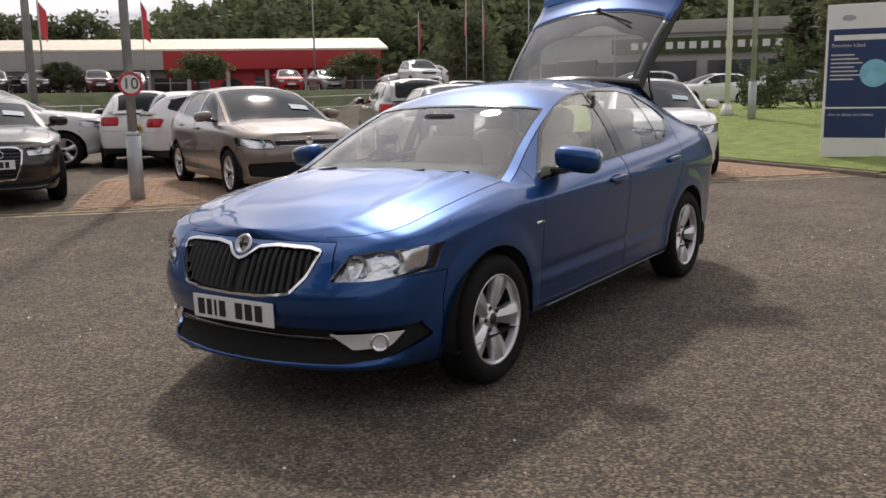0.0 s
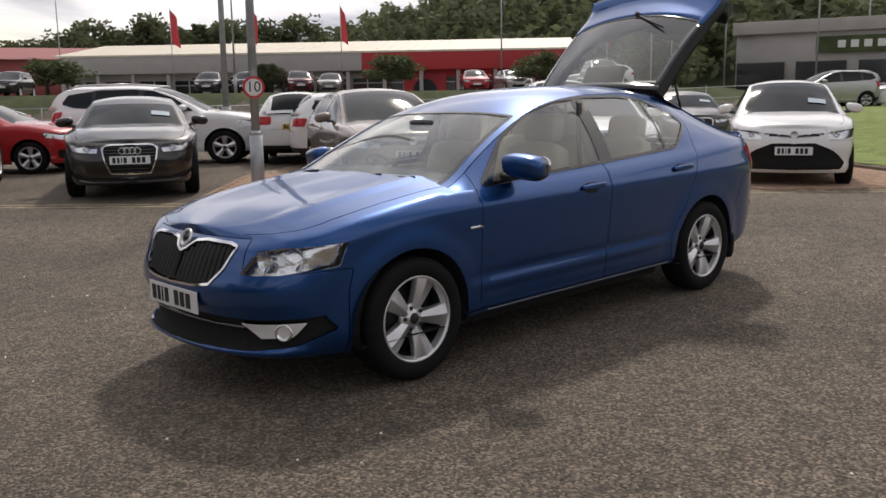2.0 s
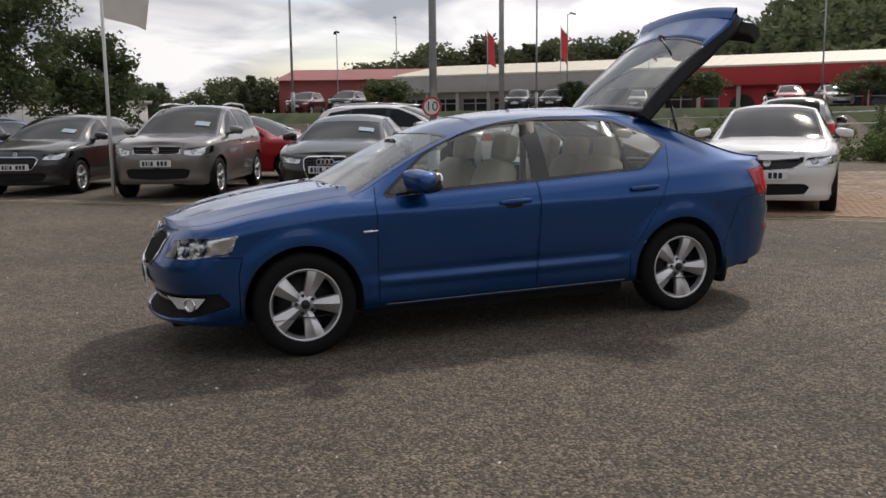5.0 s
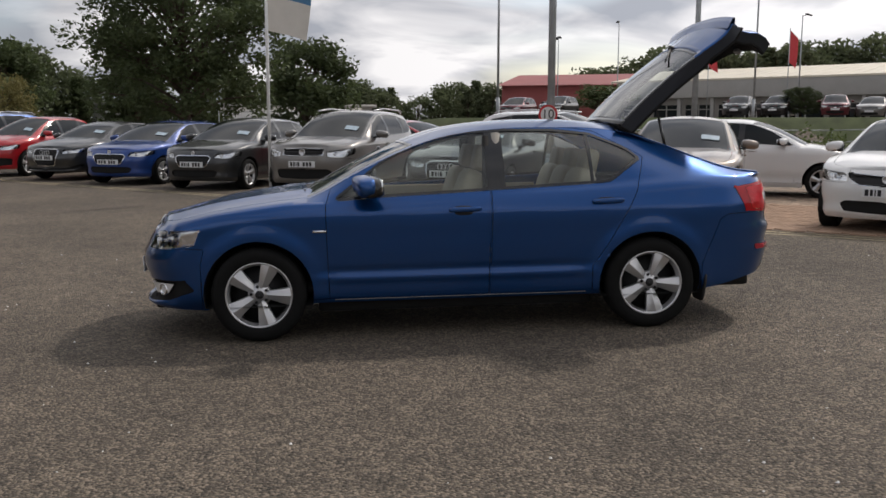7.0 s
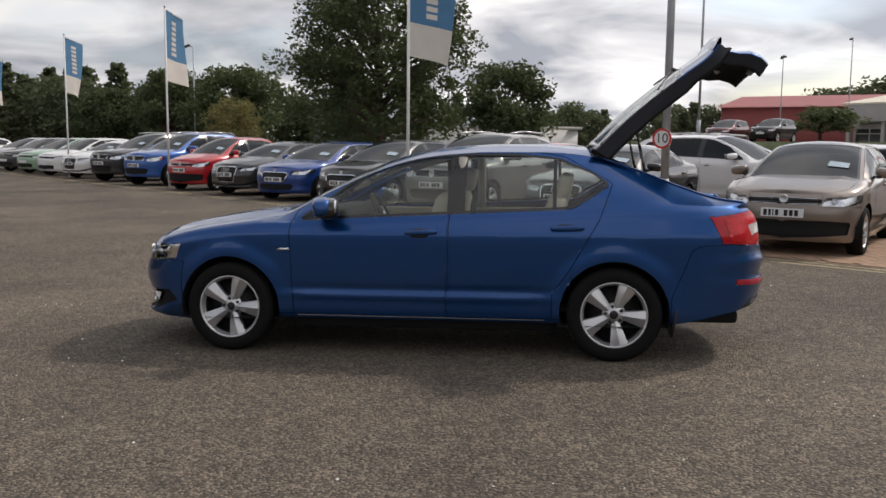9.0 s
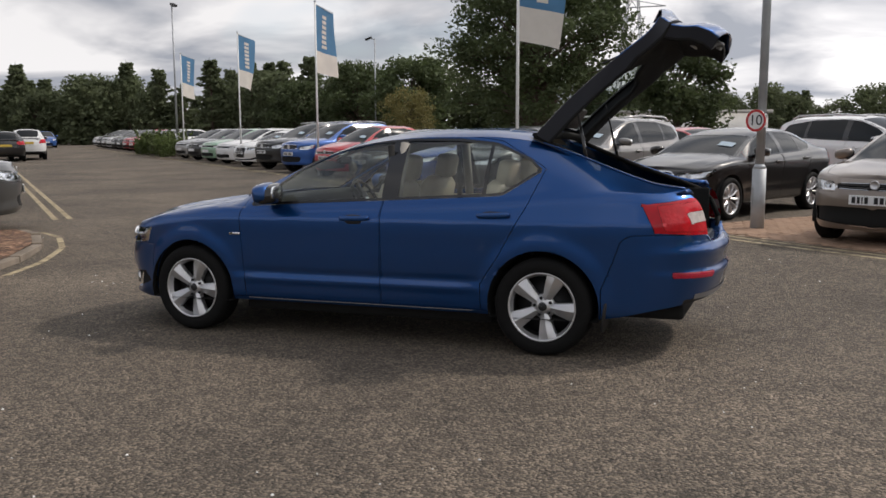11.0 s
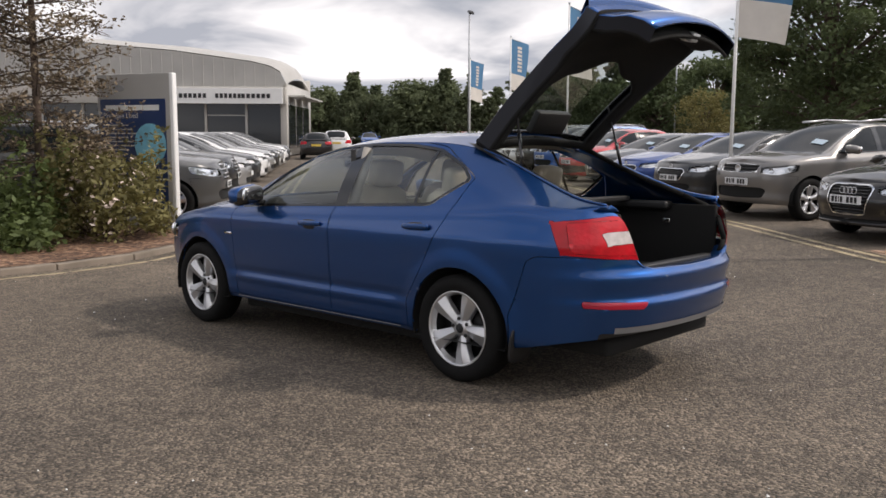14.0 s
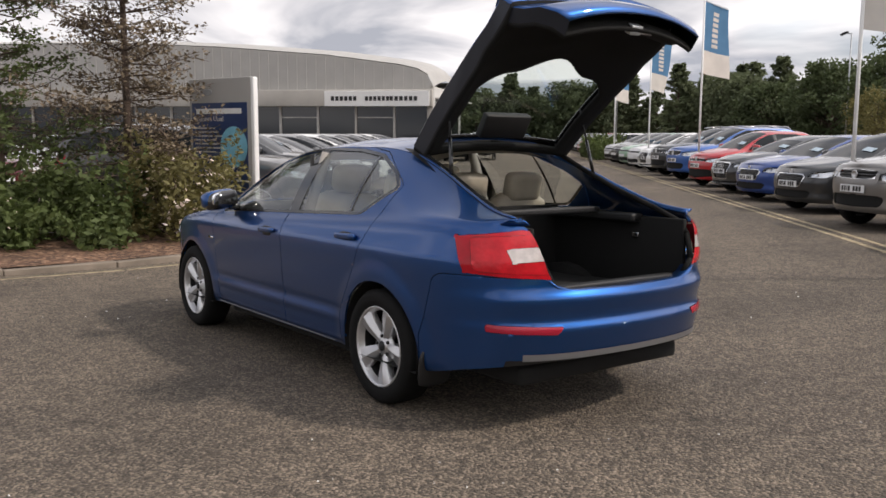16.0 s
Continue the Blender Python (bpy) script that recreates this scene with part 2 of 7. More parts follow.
M["lamphouse"] = mat("lamp_housing", (0.80, 0.80, 0.81), 0.22, metal=0.15, var=0.25, scale=14, bump=0.5, bscale=22)
M["lampdark"] = mat("dark_red_lens", (0.16, 0.004, 0.008), 0.25, coat=0.5)
M["lampfacet"] = mat("faceted_reflector", (0.88, 0.88, 0.89), 0.10, metal=1.0, bump=1.0, bscale=16)
M["lampwhite"] = mat("white_lens", (0.66, 0.60, 0.58), 0.15, var=0.2, scale=30, coat=1.0)
M["reflred"] = mat("red_reflector", (0.36, 0.008, 0.03), 0.25, coat=0.4)
M["amber"] = mat("amber_lens", (0.6, 0.2, 0.05), 0.2, coat=0.8)
M["plate"] = mat("white_plate", (0.78, 0.79, 0.80), 0.45)
M["plateyellow"] = mat("yellow_plate", (0.75, 0.52, 0.08), 0.45)
M["ink"] = mat("black_ink", (0.012, 0.012, 0.014), 0.5)
M["steel"] = mat("galvanised_steel", (0.42, 0.44, 0.46), 0.55, metal=0.4, var=0.18, scale=4, bump=0.1)
M["white"] = mat("white_paint", (0.80, 0.80, 0.79), 0.45, var=0.04, scale=3)
M["signred"] = mat("red_sign_paint", (0.55, 0.03, 0.035), 0.45)
M["navy"] = mat("navy_panel", (0.012, 0.035, 0.12), 0.4, var=0.15, scale=1.5)
M["cyan"] = mat("pale_blue_print", (0.22, 0.55, 0.72), 0.4, var=0.25, scale=4)
M["flagblue"] = mat("blue_flag_cloth", (0.075, 0.20, 0.36), 0.8, var=0.1, scale=3)
M["flagwhite"] = mat("cream_flag_cloth", (0.66, 0.62, 0.57), 0.8, var=0.08, scale=3)
M["flagred"] = mat("red_flag_cloth", (0.60, 0.07, 0.08), 0.8, var=0.1, leaf=.4)
M["clad"] = mat("grey_cladding", (0.42, 0.41, 0.39), 0.6, var=0.07, scale=1)
M["creamroof"] = mat("cream_sheet_roof", (0.72, 0.66, 0.54), 0.55, var=0.08, scale=0.6)
M["redwall"] = mat("red_cladding", (0.46, 0.035, 0.04), 0.6, var=0.08, scale=0.5)
M["maroon"] = mat("maroon_cladding", (0.30, 0.075, 0.07), 0.6, var=0.1, scale=0.4)
M["concrete"] = mat("pale_render", (0.42, 0.40, 0.37), 0.85, var=0.1, scale=1)
M["shopglass"] = mat("shop_window", (0.02, 0.024, 0.028), 0.08, coat=0.3)
M["bark"] = mat("bark", (0.085, 0.060, 0.045), 0.95, var=0.3, scale=12, bump=0.6, bscale=30)
M["leaf"] = mat("leaf_green", (0.105, 0.140, 0.042), 0.7, var=0.3, scale=1.5, rnd=0.35, leaf=.35)
M["leafdark"] = mat("leaf_dark", (0.085, 0.112, 0.046), 0.75, var=0.3, scale=1.0, rnd=0.3, leaf=.35)
# far foliage: the paling of distance haze is put into the leaf colour
M["leafhazed"] = mat("leaf_far", (0.130, 0.155, 0.080), 0.8, var=0.35, scale=0.25, rnd=0.25, leaf=.4)
M["leafolive"] = mat("leaf_olive", (0.20, 0.18, 0.065), 0.7, var=0.3, scale=2, rnd=0.35, leaf=.35)
M["needle"] = mat("dry_needles", (0.15, 0.115, 0.075), 0.85, var=0.3, scale=3, rnd=0.4)
M["blossom"] = mat("pale_blossom", (0.75, 0.62, 0.55), 0.7, rnd=0.2)
M["paper"] = mat("white_card", (0.82, 0.82, 0.80), 0.6)
M["cardblue"] = mat("pale_blue_card", (0.42, 0.52, 0.60), 0.6, var=0.15, scale=12)


def paint(name, col, metal=0.45):
    return mat(name, col, 0.32, metal=metal, coat=1.0)


P = {
    "black": paint("black_car_paint", (0.012, 0.010, 0.010), 0.3), "white": paint("white_car_paint", (0.78, 0.78, 0.78), 0.0),
    "grey": paint("grey_car_paint", (0.21, 0.20, 0.19)), "bronze": paint("bronze_grey_paint", (0.24, 0.20, 0.17)), "silver": paint("silver_car_paint", (0.42, 0.42, 0.42), 0.6),
    "red": paint("red_car_paint", (0.46, 0.012, 0.02), 0.1), "royal": paint("royal_blue_paint", (0.014, 0.058, 0.26), 0.3),
    "darkgrey": paint("dark_grey_paint", (0.04, 0.042, 0.045)), "green": paint("green_car_paint", (0.30, 0.46, 0.33), 0.2), "blue": paint("mid_blue_paint", (0.03, 0.12, 0.42), 0.3),
    "darkgrey2": paint("graphite_paint", (0.10, 0.10, 0.10)), "maroon": paint("maroon_car_paint", (0.12, 0.012, 0.02)),
}


# ---- mesh helpers ----
def obj(name, bm, material, parent=None, label="", smooth=True):
    me = bpy.data.meshes.new(name)
    bm.normal_update()
    bm.to_mesh(me)
    bm.free()
    if smooth:
        me.polygons.foreach_set("use_smooth", [True] * len(me.polygons))
    me.materials.append(material)
    o = new(name, me)
    if parent is not None:
        o.parent = parent
    if label:
        o["label"] = label
    return o


def part(name, bm, material, parent, label="", smooth=True):
    return obj(name, bm, material, parent, label, smooth)


def box(bm, cx, cy, cz, sx, sy, sz, m=None, bevel=0.0):
    r = bmesh.ops.create_cube(bm, size=1.0, matrix=(m or Matrix()) @ Matrix.Translation((cx, cy, cz)) @ Matrix.Diagonal((sx, sy, sz, 1)))
    if bevel:
        es = list({e for v in r["verts"] for e in v.link_edges})
        bmesh.ops.bevel(bm, geom=es, offset=bevel, segments=2, affect="EDGES", profile=0.6)
    return bm


def boxes(*args, bevel=0.0, m=None):
    bm = bmesh.new()
    for a in args:
        box(bm, *a, m=m, bevel=bevel)
    return bm


def tube(bm, a, b, r0, r1=None, n=10, cap=True):
    a, b = Vector(a), Vector(b)
    d = b - a
    rot = d.to_track_quat("Z", "Y").to_matrix().to_4x4()
    bmesh.ops.create_cone(bm, cap_ends=cap, segments=n, radius1=r0, radius2=r0 if r1 is None else r1, depth=d.length, matrix=Matrix.Translation((a + b) / 2) @ rot)
    return bm


def tubes(*args, n=10):
    bm = bmesh.new()
    for a in args:
        tube(bm, *a, n=n)
    return bm


def lathe(bm, prof, n, m=Matrix(), close=False):
    """A profile of (radius, along y) turned round the y axis."""
    rows = [[bm.verts.new(m @ Vector((r * math.cos(2 * math.pi * i / n), h, r * math.sin(2 * math.pi * i / n)))) for i in range(n)] for r, h in prof]
    pairs = list(zip(rows, rows[1:])) + ([(rows[-1], rows[0])] if close else [])
    for p, q in pairs:
        for i in range(n):
            bm.faces.new((p[i], p[(i + 1) % n], q[(i + 1) % n], q[i]))
    return bm


def grid_mesh(bm, pts):
    """Faces over a 2D list of points."""
    vs = [[bm.verts.new(p) for p in row] for row in pts]
    for r0, r1 in zip(vs, vs[1:]):
        for i in range(len(r0) - 1):
            bm.faces.new((r0[i], r0[i + 1], r1[i + 1], r1[i]))
    return bm


def poly(bm, pts, depth, m=Matrix()):
    """A flat outline in x, z, thickened along y."""
    f = bm.faces.new([bm.verts.new(m @ Vector((x, 0, z))) for x, z in pts])
    r = bmesh.ops.extrude_face_region(bm, geom=[f])
    off = m.to_3x3() @ Vector((0, depth, 0))
    bmesh.ops.translate(bm, verts=[v for v in r["geom"] if isinstance(v, bmesh.types.BMVert)], vec=off)
    bmesh.ops.recalc_face_normals(bm, faces=bm.faces[:])
    return bm


def thing(name, m=None, label="", category="", group="", kind=""):
    o = new(name)
    if m is not None:
        o.matrix_world = m
    return tagged(o, label, category, group, kind)


def smooth01(v):
    v = min(max(v, 0.0), 1.0)
    return v * v * (3 - 2 * v)


# ---- cars: a skin over plan outline and section curves, cut into panels ----
def hermite(pts):
    xs, ys = np.array([p[0] for p in pts], float), np.array([p[1] for p in pts], float)
    o = np.argsort(xs)
    xs, ys = xs[o], ys[o]
    d = np.diff(ys) / np.diff(xs)
    t = np.concatenate(([d[0]], (d[1:] + d[:-1]) / 2, [d[-1]]))
    t[1:-1] = np.where(d[1:] * d[:-1] <= 0, 0, t[1:-1])

    def f(x):
        x = np.clip(np.asarray(x, float), xs[0], xs[-1])
        i = np.clip(np.searchsorted(xs, x) - 1, 0, len(xs) - 2)
        h = xs[i + 1] - xs[i]
        u = (x - xs[i]) / h
        return (1 + 2 * u) * (1 - u) ** 2 * ys[i] + u * (1 - u) ** 2 * h * t[i] + u * u * (3 - 2 * u) * ys[i + 1] + u * u * (u - 1) * h * t[i + 1]
    return f


def catmull(pts, n):
    p = np.array(pts, float)
    p = np.vstack((p[1] * (1, -1), p, p[-2] * (1, -1)))
    out = []
    for i in range(1, len(p) - 2):
        u = np.linspace(0, 1, n, endpoint=i == len(p) - 3)[:, None]
        a, b, c, d = p[i - 1], p[i], p[i + 1], p[i + 2]
        out.append(0.5 * (2 * b + (c - a) * u + (2 * a - 5 * b + 4 * c - d) * u ** 2 + (3 * b - a - 3 * c + d) * u ** 3))
    return np.vstack(out)


def sdf(pts, x, y):
    """Signed distance to a closed outline, negative inside."""
    x, y = np.asarray(x, float), np.asarray(y, float)
    best, inside = np.full(x.shape, 1e9), np.zeros(x.shape, bool)
    for (x0, y0), (x1, y1) in zip(pts, pts[1:] + pts[:1]):
        dx, dy = x1 - x0, y1 - y0
        u = np.clip(((x - x0) * dx + (y - y0) * dy) / (dx * dx + dy * dy + 1e-12), 0, 1)
        best = np.minimum(best, np.hypot(x - x0 - u * dx, y - y0 - u * dy))
        cross = (y0 > y) != (y1 > y)
        with np.errstate(divide="ignore", invalid="ignore"):
            inside ^= cross & (x < x0 + (y - y0) * dx / (dy if dy else 1e-12))
    return np.where(inside, -best, best)


def cut(bm, f):
    """Splits a flat mesh along f = 0."""
    bm.verts.index_update()
    vs = bm.verts[:]
    val = f(np.array([v.co.x for v in vs]), np.array([v.co.y for v in vs]))
    val = np.where(np.abs(val) < 4e-4, 0.0, val)
    touched = [v for v, q in zip(vs, val) if q == 0]
    for e in bm.edges[:]:
        i, j = e.verts[0].index, e.verts[1].index
        if i < len(vs) and j < len(vs) and val[i] * val[j] < 0:
            _, nv = bmesh.utils.edge_split(e, e.verts[0], float(val[i] / (val[i] - val[j])))
            nv.index = len(vs) + 1
            touched.append(nv)
    if touched:
        bmesh.ops.connect_verts(bm, verts=touched)


class Skin:
    def __init__(self, sp):
        self.sp = sp
        c = catmull(sp["plan"], 60)
        t = np.gradient(c, axis=0)
        t /= np.linalg.norm(t, axis=1)[:, None]
        self.A = np.concatenate(([0], np.cumsum(np.linalg.norm(np.diff(c, axis=0), axis=1))))
        self.c, self.n = c, np.stack((t[:, 1], -t[:, 0]), 1)
        self.top, self.bot = hermite(sp["top"]), hermite(sp["bottom"])
        self.side, self.front, self.rear = (hermite(sp[k]) for k in ("side", "front", "rear"))
        self.ry, self.rz = hermite([(x, y) for x, y, z in sp["rail"]]), hermite([(x, z) for x, y, z in sp["rail"]])
        self.crown, self.hood = hermite(sp["crown"]), hermite(sp["hood"])
        k = int(np.argmax(c[:, 1]))
        self.kx = k

    def ay(self, y, rear=False):
        c = self.c
        if rear:
            return float(np.interp(y, c[self.kx:, 1][::-1], self.A[self.kx:][::-1]))
        return float(np.interp(y, c[:self.kx + 1, 1], self.A[:self.kx + 1]))

    def ax(self, x):
        return float(np.interp(-x, -self.c[:, 0], self.A))

    def flat(self, pts):
        return [((self.ay(v) if k == "y" else self.ay(v, True) if k == "r" else self.ax(v)), z) for k, v, z in pts]

    def low(self, a, z):
        """The lower body at outline place a and height z."""
        px, py = np.interp(a, self.A, self.c[:, 0]), np.interp(a, self.A, self.c[:, 1])
        nx, ny = np.interp(a, self.A, self.n[:, 0]), np.interp(a, self.A, self.n[:, 1])
        zt = self.top(px)
        f = np.clip((z - zt + 0.09) / 0.09, 0, 1)
        ins = ny ** 2 * self.side(z) + np.where(nx > 0, nx ** 2 * self.front(z), nx ** 2 * self.rear(z)) + 0.03 * f ** 2.2
        if self.sp.get("crease"):
            win = np.clip((1.02 - np.abs(px)) / .25, 0, 1)
            ins = ins + ny ** 2 * win * (.006 * np.exp(-((z - .466) / .022) ** 2) - .007 * np.exp(-((z - .408) / .022) ** 2))
        for ac, zc in self.sp.get("flare", ()):
            d = np.hypot(px - ac, z - zc) - 0.37
            lip = np.clip((0.125 - d) / 0.115, 0, 1)
            ins = ins - ny ** 2 * 0.012 * lip * lip * (3 - 2 * lip)
        return px - nx * ins, py - ny * ins, z, px

    def pos(self, a, w):
        a, w = np.asarray(a, float), np.asarray(w, float)
        px = np.interp(a, self.A, self.c[:, 0])
        zb, zt = self.bot(px), self.top(px)
        x, y, z, _ = self.low(a, zb + (zt - zb) * np.clip(w, 0, 1))
        q = np.clip(w - 1, 0, 1)
        dy, dz = self.ry(px), self.rz(px)
        b = np.sin(np.pi * q) * 0.022 * np.clip((dz - zt) / 0.35, 0, 1)
        return np.stack((x + (px - x) * q, y + (dy - y) * q + b, z + (dz - z) * q + 0.2 * b), -1)

    def wz(self, a, z):
        px = np.interp(a, self.A, self.c[:, 0])
        zb, zt = self.bot(px), self.top(px)
        return (z - zb) / (zt - zb)

    def point(self, a, z, out=0.0):
        x, y, z, _ = self.low(np.array([a]), np.array([z]))
        nx, ny = np.interp(a, self.A, self.n[:, 0]), np.interp(a, self.A, self.n[:, 1])
        return Vector((float(x[0]) + out * nx, float(y[0]) + out * ny, float(z[0]))), Vector((nx, ny, 0))


def flat_grid(us, ws, keep=None):
    bm = bmesh.new()
    vs = {}
    for i in range(len(us) - 1):
        for j in range(len(ws) - 1):
            if keep and not keep(us[i], us[i + 1], ws[j], ws[j + 1]):
                continue
            q = []
            for k, l in ((i, j), (i + 1, j), (i + 1, j + 1), (i, j + 1)):
                if (k, l) not in vs:
                    vs[k, l] = bm.verts.new((us[k], ws[l], 0))
                q.append(vs[k, l])
            bm.faces.new(q)
    return bm


def split(bm, to3d, classify):
    """The flat mesh's faces by class, as point lists in 3D."""
    bm.verts.index_update()
    co = np.array([v.co[:2] for v in bm.verts])
    p3 = to3d(co[:, 0], co[:, 1])
    fc = [f for f in bm.faces]
    cen = np.array([f.calc_center_median()[:2] for f in fc])
    out = {}
    for f, name in zip(fc, classify(cen[:, 0], cen[:, 1])):
        if name:
            out.setdefault(name, []).append([v.index for v in f.verts])
    bm.free()
    return p3, out


def panel(p3, faces, mirror, shrink=0.0, offset=0.0, both=False, more=None):
    bm = bmesh.new()
    for sgn, p3, faces in [(g, *q) for g in ((1, -1) if both else ((-1,) if mirror else (1,))) for q in [(p3, faces)] + ([more] if more else [])]:
        vs = {}
        for f in faces:
            for i in f:
                if i not in vs:
                    vs[i] = bm.verts.new((p3[i][0], p3[i][1] * sgn, p3[i][2]))
            q = [vs[i] for i in f]
            try:
                bm.faces.new(q if sgn > 0 else q[::-1])
            except ValueError:
                pass
    bmesh.ops.remove_doubles(bm, verts=bm.verts[:], dist=0.0006)
    bmesh.ops.recalc_face_normals(bm, faces=bm.faces[:])
    bm.normal_update()
    s = sum((f.normal.dot(f.calc_center_median() - Vector((0, 0, 0.6))) * f.calc_area() for f in bm.faces))
    if s < 0:
        bmesh.ops.reverse_faces(bm, faces=bm.faces[:])
        bm.normal_update()
    if shrink:
        mv = {}
        for v in bm.verts:
            if v.is_boundary and v.link_faces and not (both and abs(v.co.y) < 1e-4):
                d = sum((f.calc_center_median() for f in v.link_faces), Vector()) / len(v.link_faces) - v.co
                if d.length > 1e-6:
                    mv[v] = d.normalized() * min(shrink, d.length * 0.5)
        for v, d in mv.items():
            v.co += d
    for e in bm.edges:
        if e.is_boundary:
            e.smooth = False
    if offset:
        bm.normal_update()
        mv = [(v, v.normal * offset) for v in bm.verts]
        for v, d in mv:
            v.co += d
    return bm


LITE = {"thick": True, "far": False}


def thick(ob, t):
    if not LITE["thick"]:
        return ob
    md = ob.modifiers.new("thickness", "SOLIDIFY")
    md.thickness, md.offset = t, -1
    return ob


def wheel(parent, x, y, r, rim, side, steer=0.0, spokes=5, detail=True, width=0.205, spin=0.0):
    """Wheel at a corner; side 1 looks to the car's left."""
    w = new("wheel")
    w.parent = parent
    w.matrix_local = pose(x, y, r, 0, 0, steer) @ Matrix.Diagonal((1, side, 1, 1))
    far = LITE["far"]
    n = 40 if detail else 14 if far else 24
    h = width / 2
    s0 = r - rim
    prof = [(rim, -h * .8), (rim + s0 * .25, -h * .98), (rim + s0 * .7, -h), (r - .012, -h * .86), (r, -h * .7), (r, h * .7), (r - .012, h * .86), (rim + s0 * .7, h), (rim + s0 * .25, h * .98), (rim, h * .84)]
    part("tyre", lathe(bmesh.new(), prof, n), M["rubber"], w)
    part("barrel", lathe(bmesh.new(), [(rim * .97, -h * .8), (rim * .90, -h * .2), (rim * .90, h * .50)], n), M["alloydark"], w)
    bm = lathe(bmesh.new(), [(rim * .90, h * .50), (rim * .955, h * .74), (rim * .975, h * .88), (rim * 1.012, h * .90), (rim * 1.025, h * .86), (rim * 1.02, h * .78)], n)
    # spokes: each a tapered blade with a raised ridge
    for k in range(spokes):
        a0 = 2 * math.pi * k / spokes + math.pi / 2 + spin
        rows = []
        for u in np.linspace(0, 1, 6 if detail else 2 if far else 3):
            rr = 0.045 + (rim * .975 - 0.045) * u
            hw = (0.024 + 0.037 * u) * (rim / 0.21) * min(1, 4.2 / spokes if spokes > 5 else 1)
            yy = h * (0.52 + 0.26 * math.sin(u * 1.75))
            row = []
            for v, dy in ((-1.0, -0.045), (-1, -0.006), (-.93, -.002), (-.12, .004), (-.05, .006), (.05, -.001), (.93, -.005), (1, -0.009), (1.0, -0.045)):
                row.append(Vector((rr * math.cos(a0) - v * hw * math.sin(a0), yy + dy, rr * math.sin(a0) + v * hw * math.cos(a0))))
            rows.append(row)
        grid_mesh(bm, rows)
    bmesh.ops.recalc_face_normals(bm, faces=bm.faces[:])
    rimo = part("rim", bm, M["alloy"], w)
    if far:
        return w
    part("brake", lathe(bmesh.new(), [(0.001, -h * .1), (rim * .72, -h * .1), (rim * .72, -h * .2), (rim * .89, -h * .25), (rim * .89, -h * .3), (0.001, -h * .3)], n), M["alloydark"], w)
    hub = lathe(bmesh.new(), [(0.001, h * .62), (.028, h * .61), (.032, h * .56), (.075, h * .50), (.080, h * .30)], 24)
    part("hub", hub, M["alloy"], rimo)
    part("hub_cap", lathe(bmesh.new(), [(0.001, h * .66), (.026, h * .645), (.029, h * .60)], 20), M["alloydark"], rimo)
    if detail:
        for k in range(5):
            a0 = 2 * math.pi * (k + .5) / 5 + math.pi / 2 + spin
            c = Vector((.056 * math.cos(a0), h * .52, .056 * math.sin(a0)))
            part("bolt", tube(bmesh.new(), c - Vector((0, .02, 0)), c + Vector((0, .008, 0)), .0105, n=8), M["alloydark"], rimo)
    return w


def cushion(size, m, seg=4, puff=0.18, pw=6):
    """A soft block: a box with its corners pulled round."""
    bm = bmesh.new()
    bmesh.ops.create_cube(bm, size=2.0)
    bmesh.ops.subdivide_edges(bm, edges=bm.edges[:], cuts=seg, use_grid_fill=True)
    for v in bm.verts:
        c = v.co
        s = Vector([math.copysign(abs(q) ** 1.0, q) for q in c])
        ln = max(sum(abs(q) ** pw for q in s) ** (1 / pw), 1e-6)
        c2 = s / ln
        c2 *= 1 + puff * 0.25 * (1 - max(abs(c2.x) * abs(c2.y), abs(c2.y) * abs(c2.z), abs(c2.x) * abs(c2.z)))
        v.co = m @ Vector((c2.x * size[0] / 2, c2.y * size[1] / 2, c2.z * size[2] / 2))
    bmesh.ops.recalc_face_normals(bm, faces=bm.faces[:])
    return bm


def plate_parts(root, y0, x, z, m, yellow=False, w=0.52, apart=False):
    """Number plate with plain bars for its characters; m places it on the car."""
    pl = part("number_plate", boxes((0, 0, 0, w, 0.008, 0.111), m=m, bevel=0.003), M["plateyellow" if yellow else "plate"], root, "yellow number plate" if yellow else "white number plate", smooth=False)
    bm = bmesh.new()
    x0 = -0.225 * w / 0.52
    for k, wd in enumerate((.042, .030, .014, .040, 0, .044, .044, .044)):
        if wd:
            box(bm, x0 + wd / 2, -0.0055, 0, wd, 0.003, 0.075, m=m)
            if apart:
                part("character_bar", bm, M["ink"], pl, smooth=False)
                bm = bmesh.new()
        x0 += (wd or 0.028) + 0.019
    if not apart and not LITE["far"]:
        part("character_bars", bm, M["ink"], pl, smooth=False)


